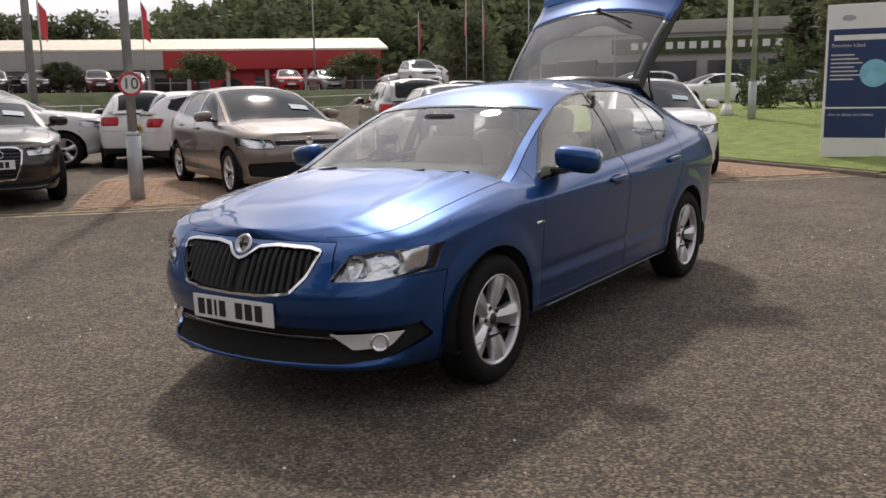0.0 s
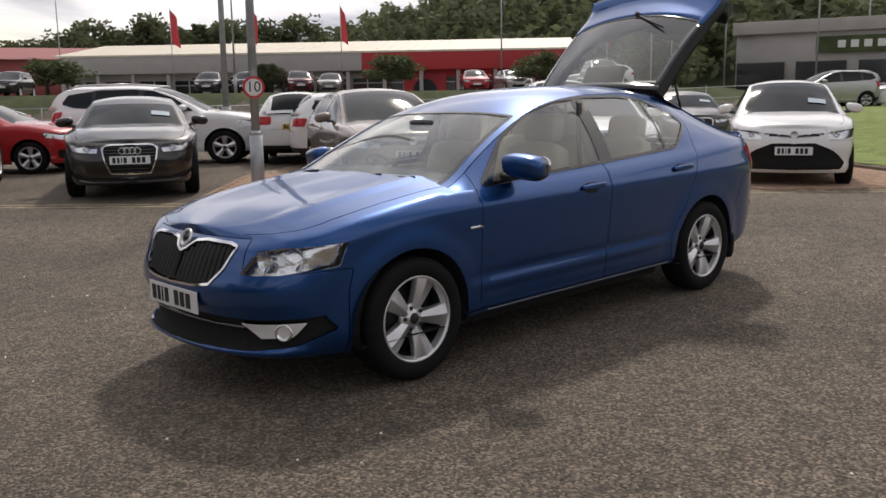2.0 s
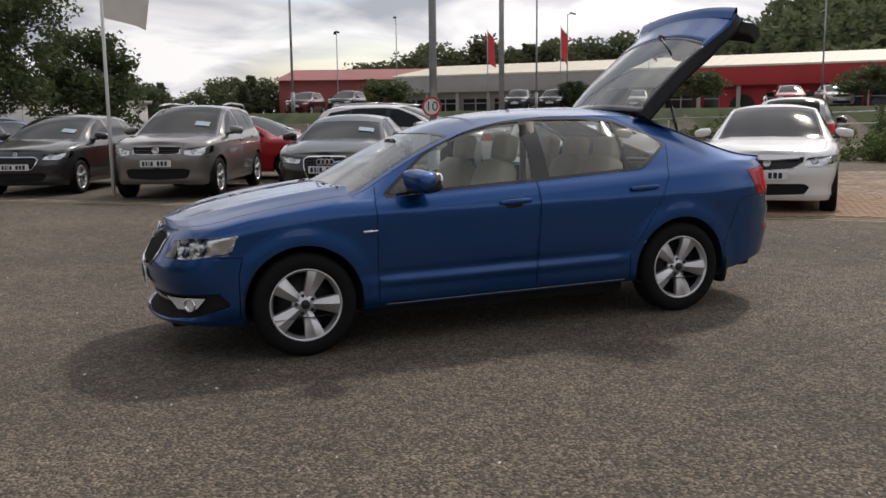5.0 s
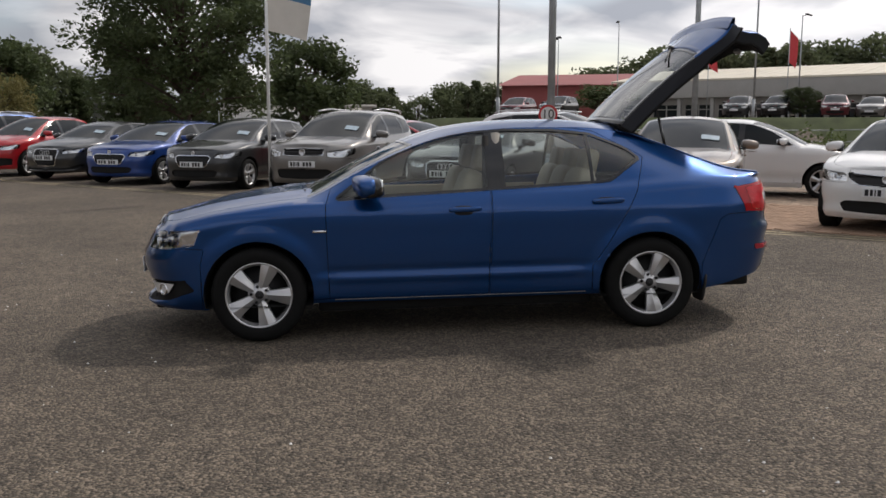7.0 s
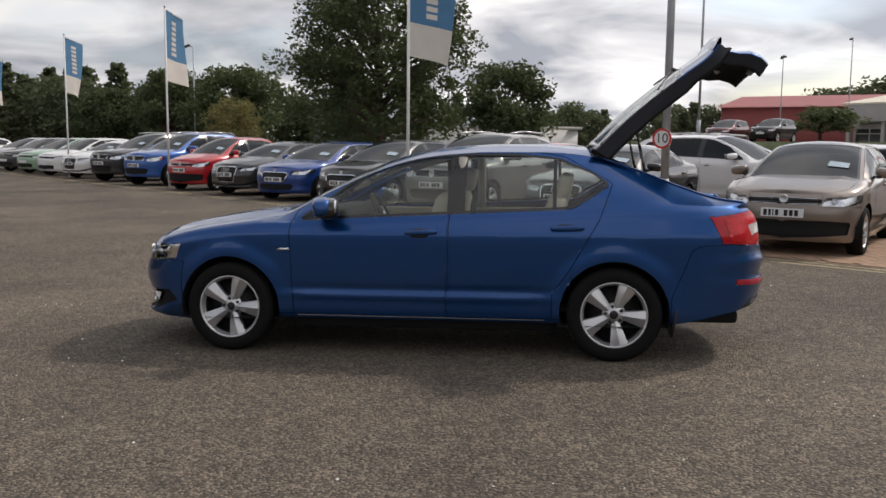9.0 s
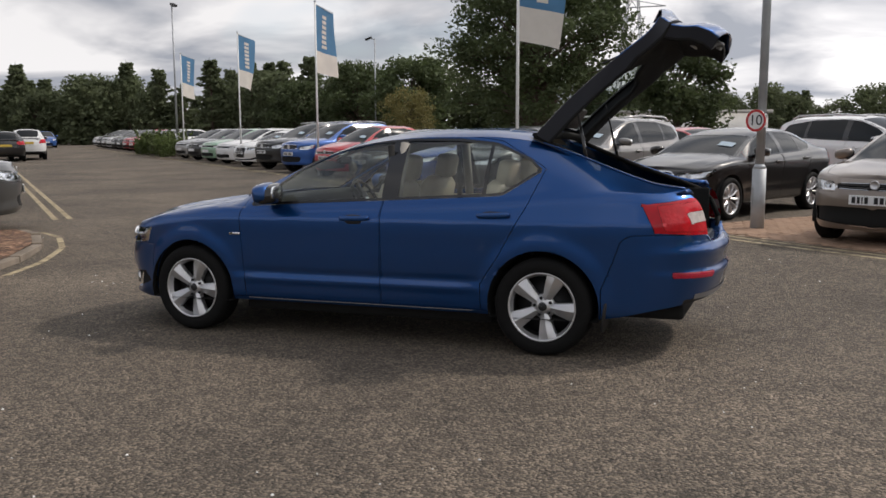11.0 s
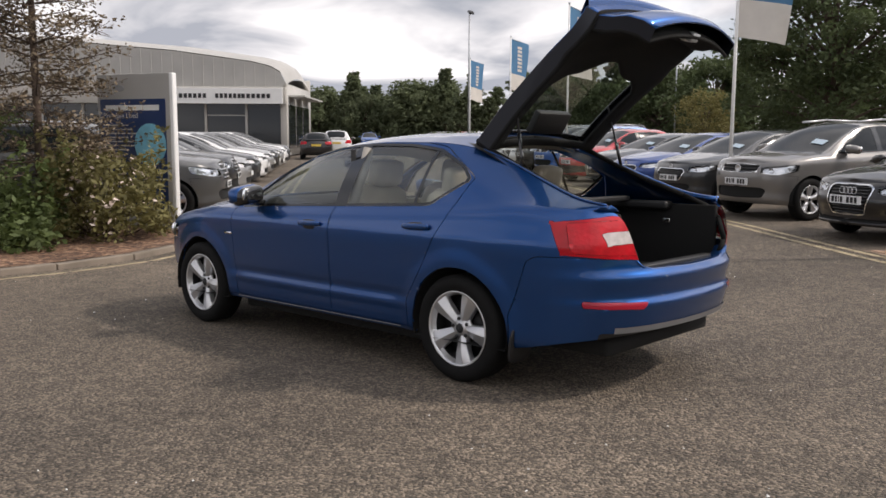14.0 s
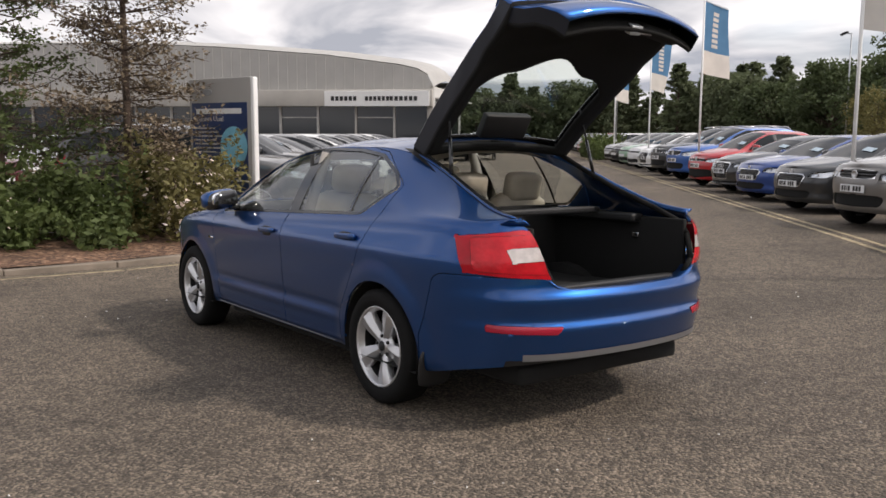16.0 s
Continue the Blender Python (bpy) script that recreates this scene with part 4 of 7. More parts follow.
# ---- the blue liftback saloon, its tailgate raised ----
HERO = dict(
    wb=2.686, r=0.316, rim=0.218, clear=True, spin=.385, track=(0, 0.79),
    plan=[(2.225, 0), (2.205, .30), (2.13, .56), (2.00, .735), (1.80, .835), (1.343, .893), (0.85, .905), (0, .910), (-.85, .905), (-1.343, .905), (-1.75, .892), (-2.03, .845), (-2.24, .72), (-2.37, .45), (-2.415, 0)],
    top=[(2.225, .775), (2.0, .785), (1.85, .80), (1.65, .845), (1.343, .895), (1.0, .925), (.85, .925), (.48, .945), (-.23, .975), (-1.04, 1.010), (-1.35, 1.030), (-1.75, 1.045), (-2.0, 1.04), (-2.415, 1.02)],
    bottom=[(2.225, .215), (1.7, .205), (1.343, .23), (.95, .245), (-.95, .245), (-1.343, .24), (-1.7, .25), (-2.1, .325), (-2.415, .372)],
    side=[(.18, .11), (.24, .072), (.275, .052), (.31, .044), (.36, .039), (.41, .035), (.50, .027), (.60, .017), (.70, .009), (.78, .002), (.83, .0), (.85, .0), (.862, .004), (.89, .014), (.97, .040), (1.05, .064)], crease=True,
    front=[(.20, .10), (.222, .03), (.238, .008), (.255, .020), (.275, .045), (.33, .055), (.42, .03), (.50, .005), (.56, .008), (.65, .05), (.74, .095), (.80, .14)],
    rear=[(.30, .10), (.36, .055), (.43, .030), (.50, .010), (.525, .004), (.545, .010), (.566, .024), (.60, .020), (.65, .006), (.676, .002), (.697, .015), (.72, .028), (.76, .035), (.85, .036), (1.0, .055), (1.06, .07)],
    rail=[(-2.20, .66, 1.055), (-2.0, .63, 1.085), (-1.75, .595, 1.17), (-1.5, .565, 1.268), (-1.2, .55, 1.362), (-.8, .562, 1.398), (-.3, .578, 1.393), (.1, .605, 1.338), (.4, .65, 1.235), (.7, .705, 1.095), (.95, .76, .965), (1.12, .79, .915)],
    crown=[(-1.2, 1.432), (-.79, 1.466), (-.36, 1.462), (.07, 1.412), (.415, 1.302), (.675, 1.182), (1.05, .985), (1.12, .945)],
    hood=[(2.225, .775), (2.12, .808), (2.0, .838), (1.77, .900), (1.49, .950), (1.03, 1.008), (.8, 1.03)],
    head=[("y", .515, .622), ("y", .60, .728), ("y", .70, .745), ("x", 1.725, .755), ("x", 1.765, .650), ("y", .70, .626)],
    tail=[("x", -1.965, .968), ("x", -2.04, .800), ("r", .66, .778), ("r", .50, .770), ("r", .56, .98), ("r", .66, 1.005)],
    tail_inner=[("r", .735, .918), ("r", .62, .924), ("r", .545, .928), ("r", .530, .862), ("r", .60, .858), ("r", .705, .850)],
    tail_mid=[("x", -2.055, .965), ("r", .60, .985), ("r", .40, .99), ("r", .40, .79), ("r", .60, .795), ("x", -2.09, .81)],
    reflector=[("x", -2.14, .556), ("x", -2.15, .520), ("r", .50, .506), ("r", .47, .544)],
    fog=[("y", .50, .385), ("y", .60, .312), ("y", .74, .322), ("y", .785, .392)],
    grille=[("y", 0.0, .690), ("y", .04, .700), ("y", .10, .742), ("y", .20, .752), ("y", .40, .748), ("y", .455, .738), ("y", .40, .64), ("y", .33, .572), ("y", .20, .556), ("y", 0.0, .552)],
    intake=[("y", 0.0, .41), ("y", .32, .41), ("y", .55, .405), ("y", .82, .415), ("y", .84, .345), ("y", .74, .275), ("y", .55, .256), ("y", 0.0, .250)],
    opening=[(-1, .705), (.40, .712), (.505, .74), (.545, .82), (.60, 1.0), (.665, 1.2), (-1, 1.2)],
    dlo=[(.80, .948), (.48, .968), (-.23, .997), (-1.02, 1.032), (-1.07, 1.040), (-1.285, 1.178), (-1.20, 1.245), (-.96, 1.343), (-.70, 1.372), (-.365, 1.378), (-.05, 1.360), (.227, 1.300), (.50, 1.170)],
    pillars=[(-.335, -.215), (-.955, -.930)],
    doors=[[(.875, .20), (.885, .90), (.85, 1.02), (.23, 1.345), (-.05, 1.40), (-.262, 1.42), (-.225, .98), (-.205, .20)],
           [(-.215, .20), (-.235, .98), (-.272, 1.42), (-.70, 1.415), (-1.0, 1.37), (-1.33, 1.19), (-1.24, .95), (-1.05, .62), (-.93, .45), (-.93, .20)]],
    bumper_x=(1.70, -1.80), rear_bumper=[(-1.715, .1), (-1.715, .44), (-1.79, .62), (-1.84, .755), (-1.90, .785), (-2.7, .785), (-2.7, .1)], sill=.275, valance=.378, val_y=.70, hood_seam=.63, cowl=1.05, screen=(.36, 0), roof_end=-1.19,
    bowls=[("y", .640, .684, .050), ("y", .765, .696, .056)], nbars=23, frame=.012, plate_z=.466, emblem=(.755, .050, "disc"), emblem_tilt=28, emblem_out=.018,
    mirror=(.60, .86, 1.03), handles=[(-.045, .862), (-1.03, .897)], flare=[(1.343, .316), (-1.343, .316)],
)
car, hsk = build_car(HERO, M["blue"], "blue_liftback_car", "metallic blue five-door liftback car with its tailgate raised", hero=True, m=CAMBER.copy())
car["category"] = "car"

# black trim below the nose's lip, sill line, mud flaps
for s in (1, -1):
    part("sill_trim", boxes((-.02, .879 * s, .272, 1.72, .010, .004), bevel=.0015), M["striptrim"], car, "bright sill strip", smooth=False)
    part("mud_flap", cushion((.02, .20, .20), pose(-1.735, .78 * s, .27, 0, -8, 0), seg=3), M["plastic"], car, "black rubber mud flap")
    part("side_badge", boxes((.93, .903 * s, .735, .09, .004, .016)), M["chrome"], car)
for nm, shape in (("underbody", (0, 0, .225, 1.92, 1.46, .13)), ("engine_undertray", (1.65, 0, .24, .9, 1.0, .12)), ("rear_undertray", (-1.65, 0, .28, .9, 1.0, .14)), ("chassis_tunnel", (0, 0, .32, 3.2, 1.1, .18))):
    part(nm, boxes(shape, bevel=.03), M["under"], car)
part("exhaust", tubes(((-2.14, .45, .30), (-1.9, .45, .29), .03)), M["alloydark"], car)
for y0 in (-.60, .02):
    part("wiper", tubes(((1.07, y0, .985), (1.035, y0 + .52, .992), .006), ((1.09, y0 - .02, .975), (1.055, y0 + .25, .998), .008), n=6), M["plastic"], car)
# rear bumper's top ledge and boot
rows = []
for y in np.linspace(-.53, .53, 27):
    c, _ = hsk.point(hsk.ay(abs(y), True), .722, 0)
    zt = float(np.interp(abs(y), [0, .40, .505, .53], [.705, .712, .74, .77]))
    rows.append([Vector((c.x, y, zt - .004)), Vector((c.x + .025, y, zt + .006)), Vector((-2.25, y * .97, zt - .006))])
thick(part("bumper_ledge", grid_mesh(bmesh.new(), rows), M["blue"], car), .01)
part("loading_sill", boxes((-2.24, 0, .706, .06, .90, .03), bevel=.01), M["plastic"], car, "ribbed black loading sill")
boot = part("boot_floor", boxes((-1.72, 0, .60, 1.0, 1.10, .03)), M["carpet"], car)
for s in (1, -1):
    part("boot_side_lining", boxes((-1.72, .57 * s, .80, 1.02, .03, .42), bevel=.01), M["carpet"], car, "dark grey boot carpet")
part("seat_back_lining", boxes((-1.20, 0, .82, .04, 1.16, .44), bevel=.01), M["carpet"], car)
part("sill_lining", boxes((-2.23, 0, .65, .02, 1.1, .10)), M["carpet"], car)
part("tie_down", boxes((-1.9, -.545, .90, .05, .02, .03), bevel=.004), M["chrome"], car)
# rubber-sealed edge of the opening, up both sides to the roof
for s in (1, -1):
    pts = [(-1.20, .53, 1.395), (-1.5, .525, 1.262), (-1.75, .54, 1.155), (-2.0, .57, 1.065), (-2.16, .585, 1.00), (-2.24, .575, .93), (-2.30, .535, .80), (-2.29, .48, .72)]
    bm = bmesh.new()
    for p, q in zip(pts, pts[1:]):
        tube(bm, (p[0], p[1] * s, p[2]), (q[0], q[1] * s, q[2]), .016, n=8)
    part("door_seal", bm, M["rubber"], car)
    # inner pillar skin between the seal and the outer panel
    rows = [[(p[0], p[1] * s, p[2] - .01), (p[0] + .03, (p[1] + .06) * s, p[2] - .02 + .02)] for p in pts]
    part("opening_frame", grid_mesh(bmesh.new(), rows), M["plastic"], car)
    rows = [[(x, float(hsk.ry(x)) * s * k, float(hsk.rz(x)) + dz) for k, dz in ((1.0, 0), (.985, .004), (.97, -.004), (.955, -.02))] for x in np.linspace(-1.19, -2.19, 24)]
    thick(part("pillar_edge", grid_mesh(bmesh.new(), rows), M["blue"], car), .008)
part("roof_rear_edge", tubes(((-1.20, -.53, 1.405), (-1.215, 0, 1.432), .014), ((-1.20, .53, 1.405), (-1.215, 0, 1.432), .014)), M["rubber"], car)
for s in (1, -1):
    a0, a1 = hsk.ax(-2.20), hsk.ay(.625, True)
    rows = []
    for a in np.linspace(a0, a1, 12):
        e = hsk.pos(np.array([a]), np.array([1.0]))[0]
        f = Vector((-2.20, .635, 1.052))
        k_ = (a - a0) / (a1 - a0)
        st_ = Vector((-2.20, .66, 1.055)).lerp(f, k_)
        rows.append([Vector((e[0], e[1] * s, e[2])).lerp(Vector((st_.x, st_.y * s, st_.z)), q) + Vector((0, 0, .012 * math.sin(math.pi * q))) for q in (0, .3, .65, 1)])
    thick(part("deck_corner", grid_mesh(bmesh.new(), rows), M["blue"], car), .008)
# parcel shelf rails beside the rear seats
for s in (1, -1):
    part("shelf_rail", boxes((-1.55, .53 * s, 1.0, .75, .10, .05), bevel=.015), M["plastic"], car)
part("cross_bar", boxes((-1.62, 0, 1.035, .07, 1.0, .035), bevel=.01), M["plastic"], car, "black luggage cover bar")

# tailgate in its closed place, then swung up about the hinge
HX, HZ, SWING = -1.185, 1.425, -59
gate = part("tailgate", bmesh.new(), M["blue"], car, "raised blue tailgate")
GM = Matrix.Translation((HX, 0, HZ)) @ Matrix.Rotation(radians(-SWING), 4, "Y")
gate.matrix_local = GM
prof = hermite([(0, 0), (.25, -.062), (.50, -.145), (.75, -.245), (.90, -.312), (.97, -.336), (1.01, -.342)])


def gate_w(u):
    return np.interp(u, [0, .5, .93, 1.1], [.555, .575, .61, .59])


LOW = [(-1.015, -.372), (-1.005, -.43), (-1.03, -.50), (-1.07, -.57), (-1.085, -.65), (-1.075, -.715)]
K = np.linspace(-1, 1, 29)
VV = [0, .025, .05] + list(np.linspace(.05, .80, 17)[1:]) + [.84] + list(np.linspace(.84, 1, 8)[1:])


def gate_pt(i, k, inset=0.0, ends=(.76, .09)):
    """The gate's skin: row i from the hinge down, k across; the glass ends on a shallow arc."""
    if i < len(VV):
        end = ends[0] - ends[1] * k * k
        u = float(np.interp(VV[i], [0, .05, .80, .84, 1], [0, .05, end, end + .035, 1.01]))
        x, z = -u, float(prof(u))
    else:
        x, z = LOW[i - len(VV)]
        u = 1.1
    w = float(gate_w(min(-x, 1.1)))
    if z < -.37:
        w = np.interp(-z, [.37, .55, .715], [.60, .555, .47])
    bow = .07 * (1 - abs(k) ** 2.2) if z > -.35 else .09 * (1 - abs(k) ** 2.2)
    fold = smooth01((-x - .85) / .25)
    dx, dz = -bow * fold, (bow * 1.05 - .034) * (1 - fold)
    nx, nz = (0, -1) if z > -.35 else (1, 0)
    return Vector((x + dx * .9 + nx * inset, w * k, z + dz + nz * inset))


NR = len(VV) + len(LOW)


def gate_class(i, j):
    k = abs((K[j] + K[j + 1]) / 2)
    if i >= len(VV) - 1:
        return "paint"
    v = (VV[i] + VV[i + 1]) / 2
    if v < .05:
        return "upper"
    if v < .80:
        return "glass" if k < .90 else "black"
    return "black" if v < .84 and k < .93 else "paint"


for want, nm, mt, off in (("paint", "gate_skin", M["blue"], 0), ("glass", "rear_window", M["pane"], .002), ("black", "glass_border", M["gloss"], .001), ("upper", "hinge_panel", M["gloss"], .001)):
    bm = bmesh.new()
    for i in range(NR - 1):
        for j in range(len(K) - 1):
            if gate_class(i, j) == want:
                bm.faces.new([bm.verts.new(gate_pt(i + a, K[j + b], off)) for a, b in ((0, 0), (0, 1), (1, 1), (1, 0))])
    bmesh.ops.remove_doubles(bm, verts=bm.verts[:], dist=.0005)
    o = part(nm, bm, mt, gate)
    if want == "glass":
        o.visible_shadow = False
    else:
        thick(o, .01)
# inner trim: black frame round the glass and over the lower panel
bm = bmesh.new()
KL = np.concatenate((np.linspace(-.985, -.80, 4), np.linspace(-.80, .80, 23)[1:-1], np.linspace(.80, .985, 4)))


def lining_pt(i, k):
    arc = .66 + .06 * math.cos(min(abs(k) / .5, 1) * math.pi) - .10 * max(0, abs(k) - .5) ** 2 / .09
    dep = .10 if i < len(VV) - 4 else .08
    return gate_pt(i, k, dep, ends=(arc, 0.0))


for i in range(NR - 1):
    for j in range(len(KL) - 1):
        k = abs((KL[j] + KL[j + 1]) / 2)
        if i < len(VV) - 1 and .06 < (VV[i] + VV[i + 1]) / 2 < .80 and k < .80:
            continue
        bm.faces.new([bm.verts.new(lining_pt(i + a, KL[j + b])) for a, b in ((0, 0), (1, 0), (1, 1), (0, 1))])
bmesh.ops.remove_doubles(bm, verts=bm.verts[:], dist=.0005)
thick(part("gate_lining", bm, M["carpet"], gate, "black tailgate lining"), -.02)
for s in (1, -1):
    rows = [[gate_pt(i, 1.0 * s, .004), lining_pt(i, .985 * s)] for i in range(NR)]
    part("gate_side", grid_mesh(bmesh.new(), rows), M["gateedge"], gate, "dark tailgate edge")
rows = [[gate_pt(len(VV) - 1, k) + Vector((dx, 0, dz)) for dx, dz in ((.05, .012), (.0, .016), (-.035, .018), (-.045, .008), (-.03, -.004), (.0, -.02))] for k in K]
part("spoiler_lip", grid_mesh(bmesh.new(), rows), M["blue"], gate)
part("gate_latch", boxes((-1.06, 0, -.69, .05, .08, .04), bevel=.008), M["steel"], gate)
part("pull_handle", boxes((-.985, -.30, -.50, .015, .11, .05), bevel=.006), M["white"], gate)
part("rear_wiper", tubes(((-.79, 0, -.215), (-.60, .34, -.140), .007), ((-.80, 0, -.24), (-.79, 0, -.20), .02), n=8), M["plastic"], gate)
part("brake_light_box", boxes((-.17, 0, -.085, .15, .34, .05), bevel=.01), M["plastic"], gate)
for s in (1, -1):
    tip = GM @ Vector((-.33, .50 * s, -.13))
    foot = Vector((-1.56, .545 * s, 1.21))
    st = part("gas_strut", tubes(((*foot,), (*(foot + (tip - foot) * .55),), .011), n=8), M["gloss"], car)
    part("strut_rod", tubes(((*(foot + (tip - foot) * .5),), (*tip,), .006), n=8), M["alloydark"], st)

# inside
def seat(x, y, rear=False, w=.50):
    s_ = new("rear_seat" if rear else "front_seat")
    s_.parent = car
    part("seat_cushion", cushion((.50, w, .16), pose(x + .22, y, .46, 0, -6, 0)), M["beige"], s_)
    part("backrest", cushion((.15, w * .98, .62), pose(x - .10, y, .80, 0, -17, 0)), M["beige"], s_)
    part("headrest", cushion((.10, .27, .18), pose(x - .245 if not rear else x - .22, y, 1.19 if not rear else 1.15, 0, -12, 0)), M["beige"], s_)
    part("headrest_posts", tubes(((x - .20, y - .06, 1.05), (x - .235, y - .06, 1.14), .007), ((x - .20, y + .06, 1.05), (x - .235, y + .06, 1.14), .007), n=6), M["chrome"], s_)


for y in (.37, -.37):
    seat(.02, y)
for y in (.46, 0, -.46):
    seat(-.78, y, True, .45)
part("dashboard", cushion((.50, 1.46, .26), pose(.86, 0, .86, 0, 6, 0), seg=5), M["dash"], car)
part("dash_lower", boxes((.80, 0, .62, .35, 1.40, .40), bevel=.06), M["dash"], car)
part("centre_console", boxes((.20, 0, .52, 1.0, .20, .26), bevel=.04), M["dash"], car)
sw = part("steering_wheel", bmesh.new(), M["dash"], car)
bm = bmesh.new()
mm = pose(.50, -.37, .90, 0, -62, 0)
for i in range(28):
    a, b = 2 * math.pi * i / 28, 2 * math.pi * (i + 1) / 28
    tube(bm, mm @ Vector((.185 * math.cos(a), .185 * math.sin(a), 0)), mm @ Vector((.185 * math.cos(b), .185 * math.sin(b), 0)), .015, n=8)
box(bm, 0, 0, -.01, .36, .05, .02, m=mm)
box(bm, 0, 0, -.01, .13, .13, .04, m=mm, bevel=.02)
part("wheel_rim", bm, M["dash"], sw)
part("wheel_badge", boxes((0, 0, .012, .05, .05, .008), m=mm, bevel=.006), M["chrome"], sw)
for s in (1, -1):
    part("door_card", boxes((.30, .80 * s, .66, 1.1, .03, .56), (-.53, .80 * s, .66, .66, .03, .56), bevel=.01), M["beige"], car)
    part("inner_pillar", tubes(((-.28, .74 * s, .95), (-.30, .60 * s, 1.36), .035), n=8), M["liner"], car)
    part("seat_belt", boxes((-.22, .665 * s, 1.12, .045, .006, .46), m=pose(0, 0, 0, 0, 0, 0)), M["dash"], car)
rows = [[(x, k * (float(hsk.ry(x)) - .03), float(hsk.rz(x)) - .035 + (float(hsk.crown(x)) - float(hsk.rz(x))) * (1 - abs(k) ** 2.4)) for k in np.linspace(-1, 1, 9)] for x in np.linspace(.28, -1.17, 12)]
part("roof_lining", grid_mesh(bmesh.new(), rows), M["liner"], car)
part("cabin_floor", boxes((0, 0, .33, 2.2, 1.5, .04)), M["dash"], car)
part("interior_mirror", cushion((.03, .22, .07), pose(.50, 0, 1.245), seg=3), M["gloss"], car)
rows = []
for zz, out in ((.372, -.035), (.366, -.008), (.350, -.008), (.344, -.035)):
    rows.append([Vector((hsk.point(hsk.ay(abs(y)), zz, out)[0].x, y, zz)) for y in np.linspace(-.50, .50, 25)])
part("intake_bar", grid_mesh(bmesh.new(), rows), M["gloss"], car)


# ---- ground ----
U, N_, P0 = Vector((.762, -.648, 0)), Vector((-.648, -.762, 0)), Vector((0, -8.65, 0))


def rs(r, s):
    """Place by metres along the row of parked cars and behind its line."""
    return P0 + U * r + N_ * s


def level(x, y):
    """Height of the ground: a slight fall under the car, the bays a little higher."""
    d = math.hypot(x, y)
    near = 1 - smooth01((d - 3.5) / 5)
    s = (x - P0.x) * N_.x + (y - P0.y) * N_.y
    bank = (x + 6.8) * -.826 + (y - 4.8) * .564
    beyond, along = (x + 7.8) * -.532 + (y + 40.3) * -.848 + 2.5, (x + 7.8) * -.848 + (y + 40.3) * .532
    terrace = 1.65 * smooth01(beyond / 3) * smooth01((along + 14) / 10) * smooth01((46 - along) / 10)
    return near * (-.01586 * x + .01342 * y) + .09 * smooth01((s + 4.5) / 3.7) + max(.62 * smooth01(bank / 10), terrace)


def gz(p, h=0.0):
    return Vector((p[0], p[1], level(p[0], p[1]) + h))


xs_ = sorted(set(list(np.arange(-60, -14.5, 2.0)) + list(np.arange(-14, 14.01, .4)) + [-2500, -800, -300, -120, -60, -40, -30, -22, -18, 18, 22, 30, 40, 60, 120, 300, 800, 2500]))
ys_ = sorted(set(list(np.arange(-60, -14.5, 2.0)) + list(np.arange(-14, 10.01, .4)) + [-2500, -800, -300, -120, -60, -40, -30, -22, -18, 14, 18, 22, 30, 40, 60, 120, 300, 800, 2500]))
tagged(obj("ground", grid_mesh(bmesh.new(), [[(x, y, level(x, y)) for x in xs_] for y in ys_]), M["asphalt"]), "worn grey-brown asphalt yard with coarse chippings", "ground", kind="structure")


def sheet(name, pts, mt, h, label, category, step=.8, edge=None, kind="structure", skirt=0.0):
    """A thin layer over the ground inside a flat outline."""
    bm = bmesh.new()
    f = bm.faces.new([bm.verts.new((p[0], p[1], 0)) for p in pts])
    xs0, xs1 = min(p[0] for p in pts), max(p[0] for p in pts)
    ys0, ys1 = min(p[1] for p in pts), max(p[1] for p in pts)
    for x in np.arange(xs0 + step, xs1, step):
        bmesh.ops.bisect_plane(bm, geom=bm.verts[:] + bm.edges[:] + bm.faces[:], plane_co=(x, 0, 0), plane_no=(1, 0, 0))
    for y in np.arange(ys0 + step, ys1, step):
        bmesh.ops.bisect_plane(bm, geom=bm.verts[:] + bm.edges[:] + bm.faces[:], plane_co=(0, y, 0), plane_no=(0, 1, 0))
    bmesh.ops.recalc_face_normals(bm, faces=bm.faces[:])
    bm.normal_update()
    if sum(f.normal.z for f in bm.faces) < 0:
        bmesh.ops.reverse_faces(bm, faces=bm.faces[:])
    for v in bm.verts:
        v.co.z = level(v.co.x, v.co.y) + h
    return tagged(obj(name, bm, mt), label, category, kind=kind)


def strip(name, a, b, w, mt, h, label, category):
    a, b = Vector(a), Vector(b)
    d = (b - a)
    n = max(2, int(d.length / .5))
    t = Vector((-d.y, d.x, 0)).normalized() * w / 2
    return tagged(obj(name, grid_mesh(bmesh.new(), [[gz(a + d * i / n - t, h), gz(a + d * i / n + t, h)] for i in range(n + 1)][::-1]), mt), label, category, kind="structure")


# yellow lines along the bays and beside the far kerb
for k, s in enumerate((-1.02, -.80)):
    strip("yellow_line_%d" % (k + 1), rs(-15, s), rs(70, s), .085, M["yellow"], .004, "worn yellow road line on asphalt", "road line")
for k, s in enumerate((-8.35, -8.12)):
    strip("kerb_line_%d" % (k + 1), rs(4.2, s), rs(40, s), .09, M["yellow"], .004, "worn yellow double line beside the kerb", "road line")
T0, TU, TN = Vector((-7.8, -40.3, 0)), Vector((-.848, .532, 0)), Vector((-.532, -.848, 0))
sheet("grass_bank", [T0 + TU * -8 + TN * -3.6, T0 + TU * 44 + TN * -3.6, T0 + TU * 44 + TN * .3, T0 + TU * -8 + TN * .3], M["bankgrass"], .03, "rough green bank below the upper car park", "bank", step=1.0)
paving = sheet("paving", [rs(-14, -.70), rs(-2.2, -.70), rs(-2.2, 3.2), rs(-4, 9.5), rs(-15, 9.5), rs(-17, 3.2)], M["blockbed"], .006, "tan block-paved parking bays", "paving")
